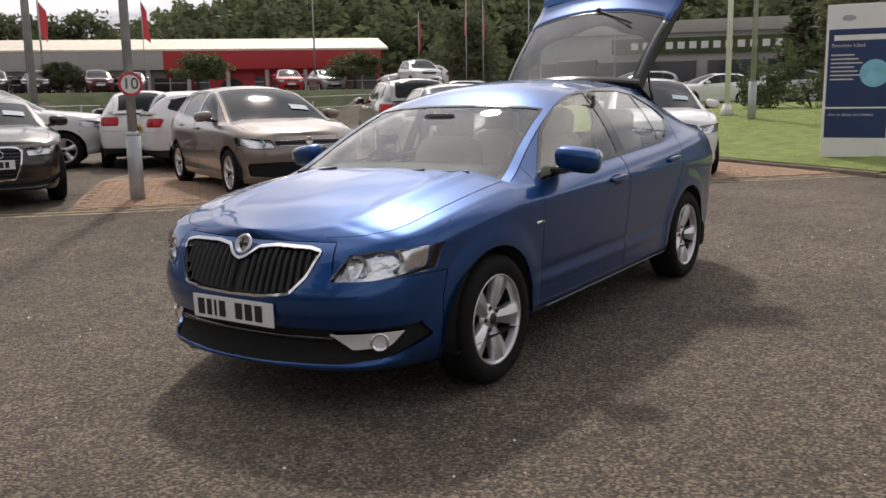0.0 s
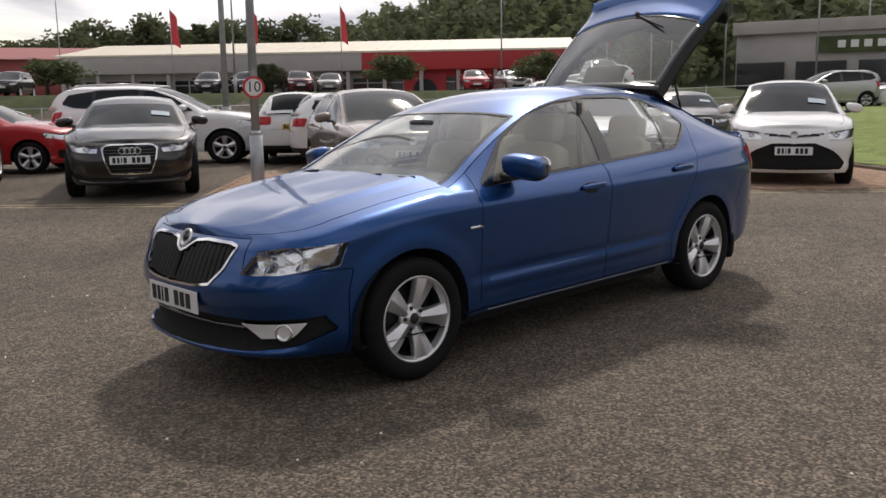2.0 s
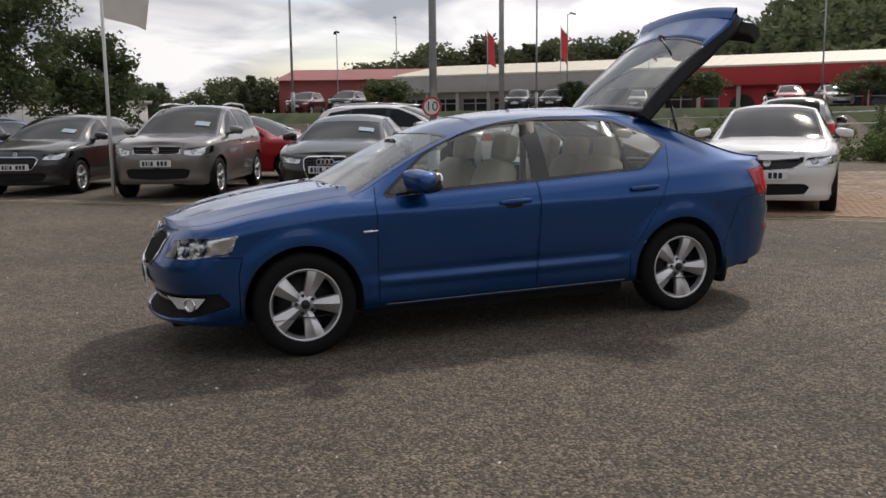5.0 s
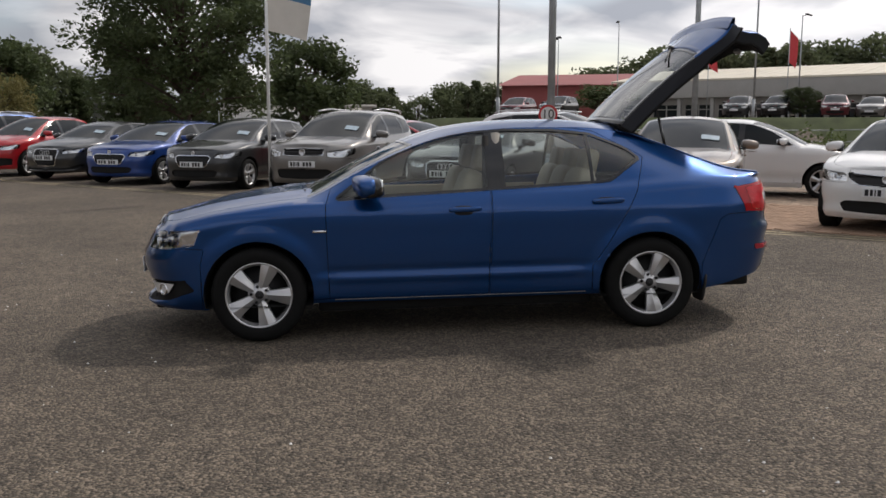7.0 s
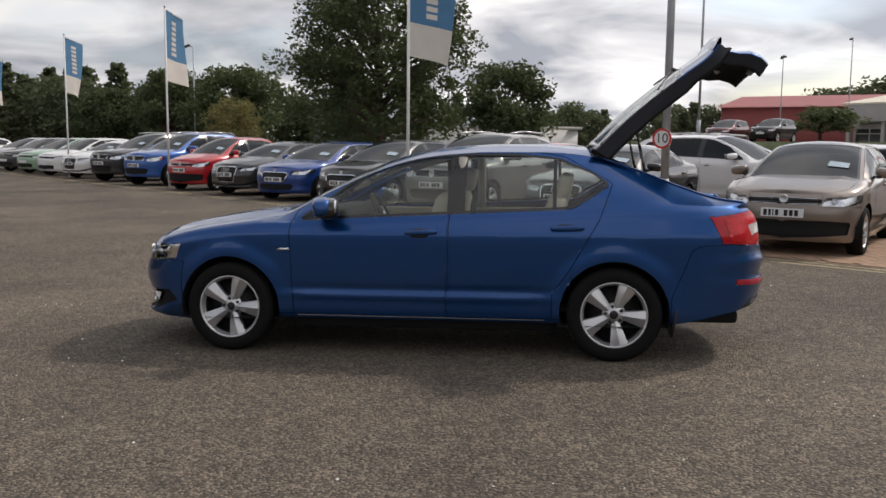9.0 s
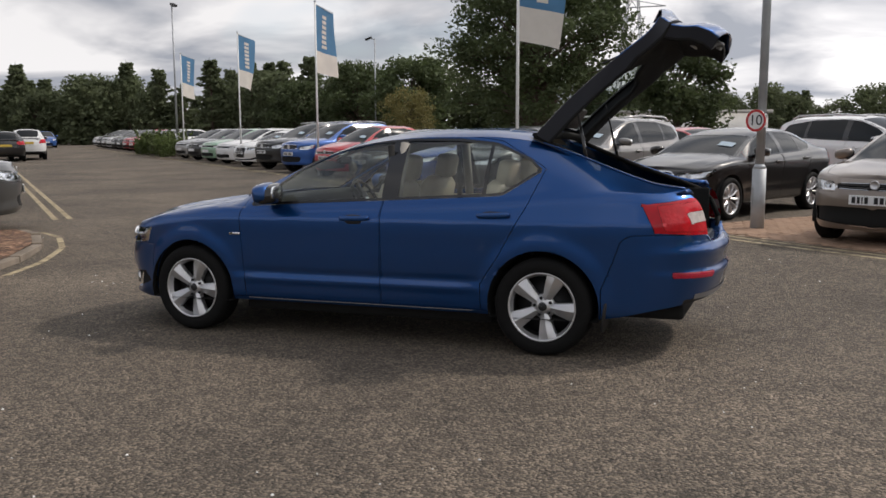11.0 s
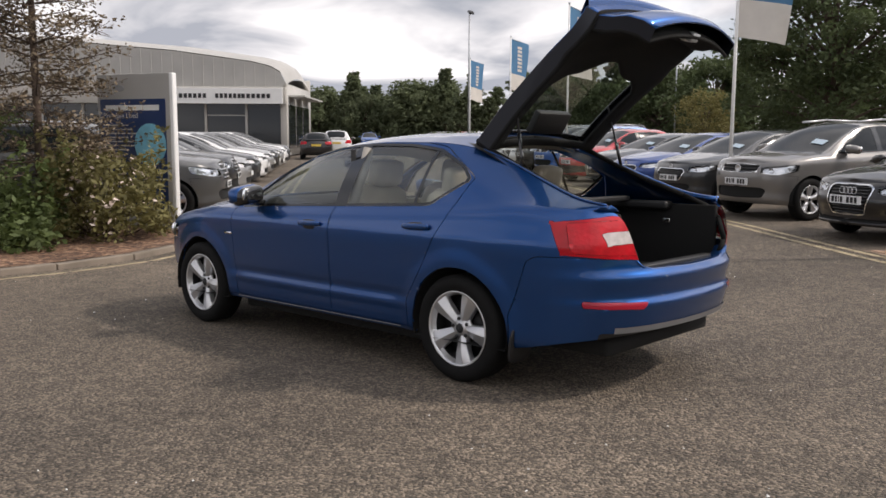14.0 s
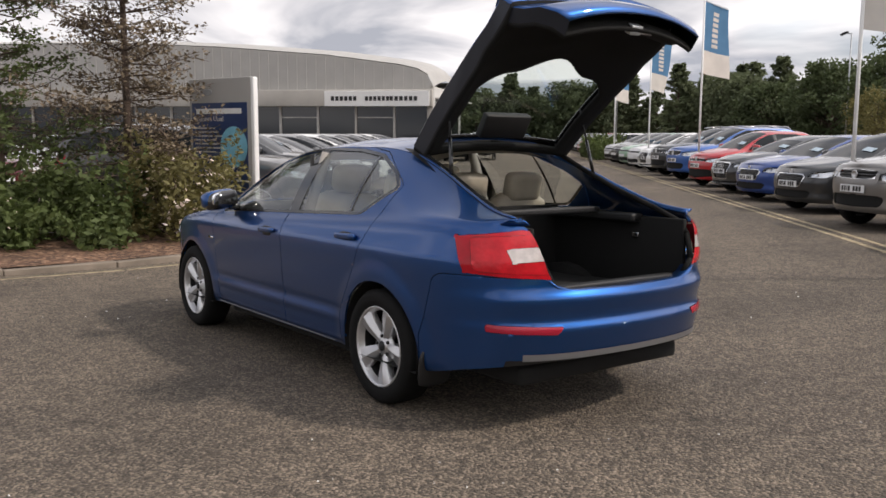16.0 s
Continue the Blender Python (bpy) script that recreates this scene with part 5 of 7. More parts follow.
bay_field = sheet("bay_surface", [rs(-2.2, -.70), rs(60, -.70), rs(60, 5.5), rs(-2.2, 5.5)], M["asphalt"], .003, "brownish tarmac parking bays", "bays", step=3)


def kerb_line(name, pts, w=.13, h=.07, stone=.9):
    """Kerb stones laid end to end along a line, each its own piece."""
    root = tagged(new(name), "weathered concrete kerb stones", "kerb", kind="structure")
    for p, q in zip(pts, pts[1:]):
        p, q = Vector((*p, 0)), Vector((*q, 0))
        d = q - p
        n = max(1, round(d.length / stone))
        for i in range(n):
            a, b = p + d * (i / n), p + d * ((i + 1) / n)
            c = (a + b) / 2
            ln = (b - a).length - .008
            ang = math.degrees(math.atan2(d.y, d.x))
            bm = bmesh.new()
            box(bm, 0, 0, 0, ln, w, h + .1, bevel=.015)
            o = part("kerb_stone", bm, M["kerb"], root)
            o.matrix_local = pose(c.x, c.y, level(c.x, c.y) + h / 2 - .05 + random.uniform(-.004, .004), 0, 0, ang + random.uniform(-.4, .4))
    return root


bedL = [(5.30, 7.5), (5.12, 3.5), (5.08, 1.6), (5.10, .4), (5.28, -.6), (5.66, -1.45), (6.25, -2.35), (6.95, -3.0), (7.5, -3.25)]
kerb_line("kerb_1", bedL)
sheet("planting_bed", [(x + .06, y + .02) for x, y in bedL] + [(8.2, -2.5), (10.6, .3), (15, 6), (15, 7.5)], M["mulch"], .075, "brown bark mulch planting bed", "flower bed", step=.7)
for (xa, ya), (xb, yb) in zip(bedL, bedL[1:]):
    dd = Vector((yb - ya, xa - xb, 0)).normalized() * .30
    strip('bed_line', Vector((xa, ya, 0)) + dd, Vector((xb, yb, 0)) + dd, .08, M['yellow'], .004, 'worn pale line beside the kerb', 'road line')
bedR = [(-12.4, 5.2), (-10.4, 4.2), (-9.25, 2.9), (-8.95, 2.0), (-9.35, 1.0), (-11.4, -2.0), (-12.9, -4.3), (-15.6, -8.2), (-18, -11.6)]
kerb_line("kerb_2", bedR)
lawn_pts = [(x - .1, y - .05) for x, y in bedR] + [(-30, -22), (-42, -8), (-40, 12), (-22, 12)]
sheet("lawn", lawn_pts, M["soil"], .085, "mown green lawn", "lawn", step=1.5)
# grass blades near the kerb
bl_v, bl_f = [], []
rg = random.Random(4)
for _ in range(26000):
    x, y = rg.uniform(-22, -8.5), rg.uniform(-10, 4)
    if sdf(lawn_pts, np.array([x]), np.array([y]))[0] > -.05:
        continue
    z, h, a = level(x, y) + .08, rg.uniform(.010, .022), rg.uniform(0, 6.28)
    i = len(bl_v)
    bl_v += [(x - .012 * math.cos(a), y - .012 * math.sin(a), z), (x + .012 * math.cos(a), y + .012 * math.sin(a), z), (x + rg.uniform(-.02, .02), y + rg.uniform(-.02, .02), z + h)]
    bl_f.append((i, i + 1, i + 2))
me = bpy.data.meshes.new("grass")
me.from_pydata(bl_v, [], bl_f)
me.materials.append(M["grass"])
tagged(new("grass", me), "short green grass blades on the lawn", "grass", kind="stuff")


# ---- other cars ----
def scaled(sp, **kw):
    q = dict(sp)
    q.update(kw)
    return q


HATCH = dict(
    wb=2.62, r=.315, rim=.215, track=(0, .775),
    plan=[(2.08, 0), (2.06, .32), (1.99, .56), (1.86, .73), (1.68, .83), (1.31, .885), (.8, .895), (0, .897), (-.8, .895), (-1.31, .893), (-1.62, .87), (-1.85, .81), (-1.98, .66), (-2.06, .38), (-2.08, 0)],
    top=[(2.08, .80), (1.86, .81), (1.6, .86), (1.31, .92), (.95, .955), (.7, .965), (0, .99), (-.8, 1.02), (-1.4, 1.05), (-1.75, 1.05), (-2.08, 1.03)],
    bottom=[(2.08, .20), (1.6, .19), (-1.4, .19), (-1.8, .27), (-2.08, .32)],
    side=[(.18, .07), (.28, .03), (.36, .035), (.45, .012), (.7, 0), (.84, 0), (.90, .015), (1.05, .06)],
    front=[(.19, .09), (.25, .03), (.4, .02), (.55, 0), (.68, .03), (.80, .09)],
    rear=[(.3, .07), (.45, 0), (.65, 0), (.9, .03), (1.05, .07)],
    rail=[(-2.02, .60, 1.04), (-1.9, .575, 1.15), (-1.75, .56, 1.27), (-1.55, .56, 1.36), (-1.1, .57, 1.40), (-.4, .585, 1.405), (0, .61, 1.365), (.35, .66, 1.25), (.65, .71, 1.12), (.9, .75, 1.0), (1.08, .78, .945)],
    crown=[(-2.02, 1.05), (-1.9, 1.20), (-1.78, 1.33), (-1.6, 1.43), (-1.1, 1.47), (-.4, 1.475), (0, 1.435), (.35, 1.325), (.65, 1.19), (.95, 1.04), (1.08, .975)],
    hood=[(2.08, .80), (1.98, .84), (1.8, .89), (1.5, .945), (1.0, 1.015), (.8, 1.03)],
    head=[("y", .46, .665), ("y", .50, .755), ("x", 1.56, .795), ("x", 1.60, .70), ("y", .70, .655)],
    tail=[("x", -1.72, .98), ("x", -1.80, .82), ("r", .50, .82), ("r", .50, .98)],
    grille=[("y", 0, .745), ("y", .46, .74), ("y", .46, .685), ("y", 0, .675)], frame=.006, bars="h", nbars=2,
    intake=[("y", 0, .42), ("y", .46, .42), ("y", .54, .39), ("y", .48, .29), ("y", 0, .27)],
    dlo=[(.72, .99), (0, 1.022), (-.8, 1.055), (-1.40, 1.095), (-1.62, 1.16), (-1.52, 1.30), (-1.05, 1.375), (-.4, 1.38), (-.02, 1.345), (.35, 1.215)],
    pillars=[(-.30, -.18), (-1.17, -1.10)],
    doors=[[(.80, .2), (.81, .94), (.74, 1.02), (.25, 1.32), (-.23, 1.42), (-.19, .95), (-.17, .2)], [(-.18, .2), (-.20, .95), (-.24, 1.42), (-.95, 1.41), (-1.15, 1.33), (-1.16, .95), (-1.0, .62), (-.88, .45), (-.88, .2)]],
    bumper_x=(1.62, -1.66), rear_bumper=[(-1.66, .1), (-1.66, .72), (-2.6, .72), (-2.6, .1)], sill=.28, valance=.40, hood_seam=.64, cowl=1.02, screen=(.02, 0), rear_glass=(-1.60, -1.97, .84), hood_y=.48,
    bowls=[("y", .62, .715, .038)], plate_z=.50, rear_plate=.78, emblem=(.735, .055, "ring"), mirror=(.55, .86, 1.05), handles=[(-.03, .88), (-.95, .91)],
)
SUV = scaled(
    HATCH, r=.345, rim=.225, wb=2.63,
    top=[(2.08, .93), (1.86, .94), (1.6, .98), (1.31, 1.03), (.95, 1.06), (.7, 1.065), (0, 1.085), (-.8, 1.11), (-1.4, 1.14), (-1.75, 1.14), (-2.08, 1.12)],
    bottom=[(2.08, .27), (1.6, .25), (-1.4, .25), (-1.8, .33), (-2.08, .38)],
    side=[(.24, .07), (.34, .03), (.42, .035), (.52, .012), (.78, 0), (.93, 0), (1.0, .015), (1.15, .06)],
    front=[(.25, .10), (.32, .03), (.48, .02), (.65, 0), (.80, .02), (.94, .09)],
    rear=[(.36, .07), (.5, 0), (.75, 0), (1.0, .03), (1.15, .07)],
    rail=[(-2.03, .62, 1.14), (-1.95, .60, 1.28), (-1.86, .585, 1.42), (-1.7, .58, 1.50), (-1.1, .59, 1.545), (-.4, .60, 1.55), (0, .625, 1.51), (.35, .67, 1.385), (.65, .72, 1.235), (.9, .76, 1.10), (1.08, .79, 1.045)],
    crown=[(-2.03, 1.15), (-1.95, 1.32), (-1.88, 1.46), (-1.72, 1.565), (-1.1, 1.61), (-.4, 1.615), (0, 1.58), (.35, 1.465), (.65, 1.305), (.95, 1.14), (1.08, 1.075)],
    hood=[(2.08, .93), (1.98, .98), (1.8, 1.02), (1.5, 1.06), (1.0, 1.11), (.8, 1.13)],
    head=[("y", .46, .76), ("y", .48, .86), ("x", 1.56, .91), ("x", 1.62, .80), ("y", .70, .745)],
    tail=[("x", -1.70, 1.10), ("x", -1.78, .88), ("r", .55, .88), ("r", .55, 1.08)],
    grille=[("y", 0, .88), ("y", .42, .875), ("y", .42, .80), ("y", .30, .745), ("y", 0, .74)], frame=.006, nbars=3,
    intake=[("y", 0, .53), ("y", .46, .53), ("y", .56, .50), ("y", .50, .37), ("y", 0, .35)],
    dlo=[(.72, 1.095), (0, 1.12), (-.8, 1.15), (-1.5, 1.19), (-1.72, 1.26), (-1.62, 1.42), (-1.05, 1.51), (-.4, 1.52), (-.02, 1.485), (.35, 1.345)],
    doors=[[(.80, .28), (.81, 1.04), (.74, 1.12), (.25, 1.45), (-.23, 1.57), (-.19, 1.05), (-.17, .28)], [(-.18, .28), (-.20, 1.05), (-.24, 1.57), (-.95, 1.56), (-1.2, 1.46), (-1.2, 1.05), (-1.02, .7), (-.90, .5), (-.90, .28)]],
    rear_bumper=[(-1.66, .1), (-1.66, .80), (-2.6, .80), (-2.6, .1)], sill=.34, valance=.46, hood_seam=.72, plate_z=.62, rear_plate=.90, emblem=(.82, .06, "ring"), mirror=(.55, .87, 1.15), handles=[(-.03, .97), (-.95, 1.0)], rear_glass=(-1.70, -2.0, .84), bowls=[("y", .62, .81, .04)],
)
SALOON = scaled(
    HERO, clear=False, r=.325, rim=.235, roof_end=-2.18, rear_glass=(-1.22, -1.86, .86), spokes=10,
    rail=[(-2.20, .66, 1.035), (-2.0, .63, 1.06), (-1.75, .595, 1.12), (-1.5, .565, 1.21), (-1.2, .55, 1.30), (-.8, .562, 1.345), (-.3, .578, 1.343), (.1, .605, 1.298), (.4, .65, 1.205), (.7, .705, 1.085), (.95, .76, .965), (1.12, .79, .915)],
    crown=[(-2.20, 1.05), (-2.0, 1.08), (-1.6, 1.22), (-1.2, 1.345), (-.79, 1.405), (-.36, 1.405), (.07, 1.365), (.415, 1.27), (.675, 1.165), (1.05, .985), (1.12, .945)],
    grille=[("y", 0, .735), ("y", .30, .735), ("y", .36, .70), ("y", .33, .58), ("y", .26, .37), ("y", 0, .36)], frame=.018, bars="h", nbars=9, bar_mat=M["gloss"],
    intake=[("y", 0, .30), ("y", .55, .31), ("y", .82, .41), ("y", .83, .36), ("y", .70, .285), ("y", .50, .262), ("y", 0, .258)],
    emblem=(.665, .048, "rings"), emblem_tilt=0, plate_z=.545, rear_plate=.80, flare=(), head=[("y", .44, .64), ("y", .42, .735), ("x", 1.76, .765), ("x", 1.80, .68), ("y", .70, .655)], bowls=[("y", .60, .70, .038)],
    dlo=[(.80, .948), (.48, .968), (-.23, .997), (-1.02, 1.032), (-1.27, 1.06), (-1.38, 1.14), (-1.20, 1.22), (-.96, 1.285), (-.70, 1.312), (-.365, 1.318), (-.05, 1.305), (.227, 1.25), (.50, 1.145)],
)
HEAD = math.degrees(math.atan2(.762, .648))


def park(sp, paint_m, p, heading, name, label, group="parked cars", scale=(1, 1, 1), nose=True, res=.5):
    h = Vector((math.cos(radians(heading)), math.sin(radians(heading)), 0))
    c = p - h * sp["plan"][0][0] * scale[0] if nose else p
    m = pose(c.x, c.y, level(c.x, c.y), 0, 0, heading)
    o, _ = build_car(sp, paint_m, name, label, m=Matrix(), group=group, res=res)
    o.matrix_world = m @ Matrix.Diagonal((*scale, 1))
    return o


def again(src, paint_m, old, p, heading, label, scale=(1, 1, 1), xf=2.08, nose=True):
    h = Vector((math.cos(radians(heading)), math.sin(radians(heading)), 0))
    c = p - h * xf * scale[0] if nose else p
    src.scale = scale
    o = copy_thing(src, pose(c.x, c.y, level(c.x, c.y), 0, 0, heading))
    src.scale = src_scale[src.name]
    o["label"] = label
    tone_ = [k for k, v in P.items() if v == paint_m][0]
    kind_ = [k for k in ("saloon", "suv", "hatchback") if k in src.name][0]
    o.name = {"darkgrey": "dark_grey", "royal": "royal_blue"}.get(tone_, tone_) + "_" + kind_
    for q in (o, *o.children_recursive):
        if q.type == "MESH" and q.material_slots and q.material_slots[0].material == old:
            q.material_slots[0].link = "OBJECT"
            q.material_slots[0].material = paint_m
    return o


src_scale = {}


def card(o, sp, y=.40, x0=.76, x1=.63, w=.26):
    """A pale price card lying against the inside of the windscreen."""
    k = Skin(sp)

    def at(x, yy):
        dy, dz, ez = float(k.ry(x)), float(k.rz(x)), float(k.crown(x))
        return Vector((x + .006, yy, dz + (ez - dz) * (1 - abs(yy / dy) ** 2.4) + .008))
    rows = [[at(x, yy) for yy in np.linspace(y - w / 2, y + w / 2, 5)] for x in np.linspace(x0, x1, 4)]
    thick(part("price_card", grid_mesh(bmesh.new(), rows), M["cardblue"], o, "pale blue price card at the windscreen"), .003)


hatch_a = park(scaled(HATCH, intake=[("y", 0, .47), ("y", .50, .47), ("y", .78, .45), ("y", .76, .30), ("y", 0, .24)], plate_z=.56), P["bronze"], rs(-5.18, -.48), 65, "bronze_hatchback", "bronze-grey five-door hatchback with black grille, parked nose out", res=.62)
coupe_a = park(SALOON, P["black"], rs(-1.37, -.45), 64, "black_saloon", "black coupe saloon with chrome-framed grille, parked nose out", res=.62)
suv_a = park(scaled(SUV, grille=[("y", 0, .90), ("y", .40, .885), ("y", .40, .80), ("y", .30, .775), ("y", 0, .77)], emblem=(.835, .062, "ring")), P["grey"], rs(1.74, -.48), 67, "grey_suv", "mid-grey sport utility car with roof rails, parked nose out", res=.62)
hatch_b = park(scaled(HATCH, grille=[("y", 0, .70), ("y", .34, .70), ("y", .40, .66), ("y", .30, .50), ("y", 0, .49)], frame=.016, nbars=6, plate_z=.53, emblem=(.755, .04, "ring")), P["darkgrey"], rs(4.75, -.48), 67, "dark_grey_hatchback", "dark grey hatchback with chrome-edged hexagonal grille, parked nose out", res=.62)
hatch_c = park(scaled(HATCH, grille=[("y", 0, .70), ("y", .20, .715), ("y", .44, .735), ("y", .44, .72), ("y", .2, .69), ("y", 0, .675)], intake=[("y", 0, .60), ("y", .30, .60), ("y", .55, .50), ("y", .74, .34), ("y", .68, .25), ("y", 0, .24)], plate_z=.50, emblem=(.72, .055, "ring")), P["white"], rs(-10.45, -.35), 30, "white_hatchback", "small white hatchback with black lower grille, parked nose out", scale=(.93, .95, 1.03), res=.62)
hatch_d = park(scaled(HATCH, grille=[("y", 0, .72), ("y", .45, .755), ("y", .45, .70), ("y", .30, .62), ("y", 0, .60)], plate_z=.53, emblem=(.69, .05, "ring")), P["white"], rs(-7.80, -.48), 47, "white_hatchback", "white hatchback with black grille and dark glass, parked nose out", res=.62)
for o in (hatch_a, coupe_a, suv_a, hatch_b, hatch_c, hatch_d):
    src_scale[o.name] = tuple(o.scale)
for o, sp in ((hatch_a, HATCH), (coupe_a, SALOON), (suv_a, SUV), (hatch_b, HATCH), (hatch_c, HATCH)):
    card(o, sp)
for s in (1, -1):
    bm = bmesh.new()
    tube(bm, (.05, .60 * s, 1.60), (-.5, .585 * s, 1.645), .018, n=8)
    tube(bm, (-.5, .585 * s, 1.645), (-1.45, .57 * s, 1.625), .018, n=8)
    tube(bm, (-1.45, .57 * s, 1.625), (-1.6, .57 * s, 1.56), .018, n=8)
    part("roof_rail", bm, M["alloy"], suv_a, "silver roof rail")

B_H, B_S = P["darkgrey"], P["grey"]
# lighter-built cars for the far rows
LITE["far"] = True
far_hatch = park(HATCH, P["white"], rs(24.7, -.48), 66, "white_hatchback", "white hatchback parked nose out in the far row", res=.36)
far_suv = park(SUV, P["silver"], Vector((-34, -13, 0)), -40, "silver_suv", "silver sport utility car parked beyond the lawn", nose=False, res=.36)
LITE["far"] = False
src_scale[far_hatch.name] = src_scale[far_suv.name] = (1, 1, 1)
F_H, F_S = P["white"], P["silver"]
H1 = 66
again(hatch_b, P["royal"], B_H, rs(7.5, -.48), H1, "royal blue coupe hatchback parked nose out in the row", (1, 1.02, .96))
again(coupe_a, P["darkgrey"], P["black"], rs(9.95, -.48), H1, "dark grey saloon parked nose out in the row", (.97, .98, 1), 2.225)
again(hatch_a, P["red"], P["bronze"], rs(12.65, -.48), H1, "small bright red hatchback parked nose out in the row", (.86, .93, 1.03))
again(suv_a, P["blue"], B_S, rs(15.9, -.48), H1, "mid-blue sport utility car parked nose out", (1, 1, 1.02))
again(suv_a, P["darkgrey"], B_S, rs(18.9, -.48), H1, "dark grey sport utility car parked nose out", (1.05, 1, 1.02))
again(coupe_a, P["white"], P["black"], rs(21.9, -.48), H1, "white saloon with dark grille parked nose out", (.98, 1, 1), 2.225)
again(far_hatch, P["green"], F_H, rs(27.4, -.48), H1, "pale green hatchback parked nose out in the far row")
again(far_hatch, P["darkgrey"], F_H, rs(30.2, -.48), H1, "dark hatchback parked nose out in the far row")
again(far_hatch, P["silver"], F_H, rs(33.0, -.48), H1, "silver hatchback parked nose out in the far row")
for k, (r, c) in enumerate(((44, "white"), (46.8, "silver"), (49.6, "red"), (52.4, "red"), (55.2, "darkgrey"), (58, "black"), (60.8, "white"), (63.6, "silver"), (66.4, "darkgrey"), (69.2, "white"))):
    again(far_hatch, P[c], F_H, rs(r, -.2), H1, "%s hatchback parked far down the row" % {"darkgrey": "dark grey"}.get(c, c))
# second row, behind
WU = math.degrees(math.atan2(.648, -.762))
again(suv_a, P["white"], B_S, Vector((-4.45, -14.2, 0)), WU + 2, "white sport utility car parked side-on behind the bays", (1.08, 1.02, 1.02), nose=False)
again(hatch_a, P["red"], P["bronze"], Vector((-.86, -14.7, 0)), WU, "bright red three-door hatchback parked side-on", (1, 1, .97), nose=False)
again(hatch_a, P["white"], P["bronze"], Vector((-6.9, -12.6, 0)), math.degrees(math.atan2(-.8, -.6)), "small white hatchback seen from behind, red tail lights", (.93, .95, 1.0), nose=False)
again(hatch_b, P["white"], B_H, Vector((-7.15, -9.9, 0)), math.degrees(math.atan2(.5, -.86)), "white hatchback with dark wheels parked behind the bronze car", (.93, .95, .98), nose=False)
again(suv_a, P["silver"], B_S, Vector((-11.9, -9.6, 0)), math.degrees(math.atan2(-.72, -.69)), "silver-white sport utility car seen from behind", (1.05, 1, 1.03), nose=False)
again(coupe_a, P["black"], P["black"], Vector((-14.6, -7.3, 0)), 42, "black hatchback parked by the shrubs", (.92, .98, 1), 2.225)
# cars beside the planting bed, facing the road
NH = HEAD + 180
fd = [(8.5, "grey", 1), (10.9, "darkgrey", 1), (13.1, "silver", 0), (15.2, "darkgrey", 0), (17.3, "white", 0), (19.4, "silver", 0), (21.5, "black", 0), (23.6, "silver", 0), (25.7, "white", 0), (27.8, "darkgrey", 0)]
suv_b = park(scaled(SUV, grille=[("y", 0, .93), ("y", .36, .91), ("y", .44, .86), ("y", .34, .70), ("y", 0, .69)], frame=.012, nbars=4, bar_mat=M["chrome"], plate_z=.60, emblem=(.90, .03, "ring")), P["darkgrey2"], Vector((8.15, -3.95, 0)), NH, "grey_suv", "graphite grey sport utility car with chrome-barred grille beside the sign", scale=(1.07, 1, 1.02), res=.62)
src_scale[suv_b.name] = tuple(suv_b.scale)
card(suv_b, SUV)
for x, c, k in fd[1:]:
    p = Vector((8.5, -4.0, 0)) + U * ((x - 8.5) / .762)
    again(suv_b if k else far_hatch, P[c], P["darkgrey2"] if k else F_H, p, NH, "%s car parked in the line beside the showroom" % {"darkgrey": "dark grey"}.get(c, c), (1.05, 1, 1))
for p, c, src, old in (((20.2, -3.6), "white", far_hatch, F_H), ((17.4, .4), "maroon", far_hatch, F_H), ((21.8, -.9), "white", far_hatch, F_H), ((24, 2.0), "silver", far_hatch, F_H), ((19.0, 3.6), "darkgrey", far_hatch, F_H)):
    again(src, P[c], old, Vector((*p, 0)), 200, "%s car parked behind the shrubs" % {"darkgrey": "dark grey"}.get(c, c), nose=False)
# far on the road
again(far_suv, P["white"], F_S, Vector((34.9, -29.2, 0)), -40.5, "white car standing far down the road, seen from behind", (1, 1, .98), nose=False)
again(far_hatch, P["black"], F_H, Vector((34.1, -27.1, 0)), -40.5, "black car far down the road with its hatch towards us", nose=False)
again(far_hatch, P["blue"], F_H, Vector((60.1, -55.0, 0)), 140, "blue car far down the road", nose=False)
# cars in front of the far shops
rg = random.Random(7)
for x, y, c, big_ in ((-25.6, -51.8, "darkgrey", 1), (-27.8, -50.6, "black", 1), (-30.3, -48.0, "maroon", 1), (-32.7, -47.6, "grey", 0), (-10.8, -55.0, "maroon", 1), (-13.6, -54.3, "black", 1), (-38.2, -38.8, "red", 0), (-40.6, -37.6, "silver", 0), (-35.6, -26.2, "white", 1)):
    again((far_hatch, far_suv)[big_], P[c], (F_H, F_S)[big_], Vector((x, y, 0)), 58 + rg.uniform(-8, 8), "%s car parked on the upper car park before the shops" % {"darkgrey": "dark grey"}.get(c, c), nose=False)
for k, (x, y) in enumerate(((-31.5, -21.5), (-37, -10.5), (-40, -8), (-39.5, -29.4), (-44, -4))):
    again((far_suv, far_hatch)[k % 2], P[("silver", "white")[k % 2]], (F_S, F_H)[k % 2], Vector((x, y, 0)), -40, "%s car parked beyond the lawn" % ("silver", "white")[k % 2], nose=False)


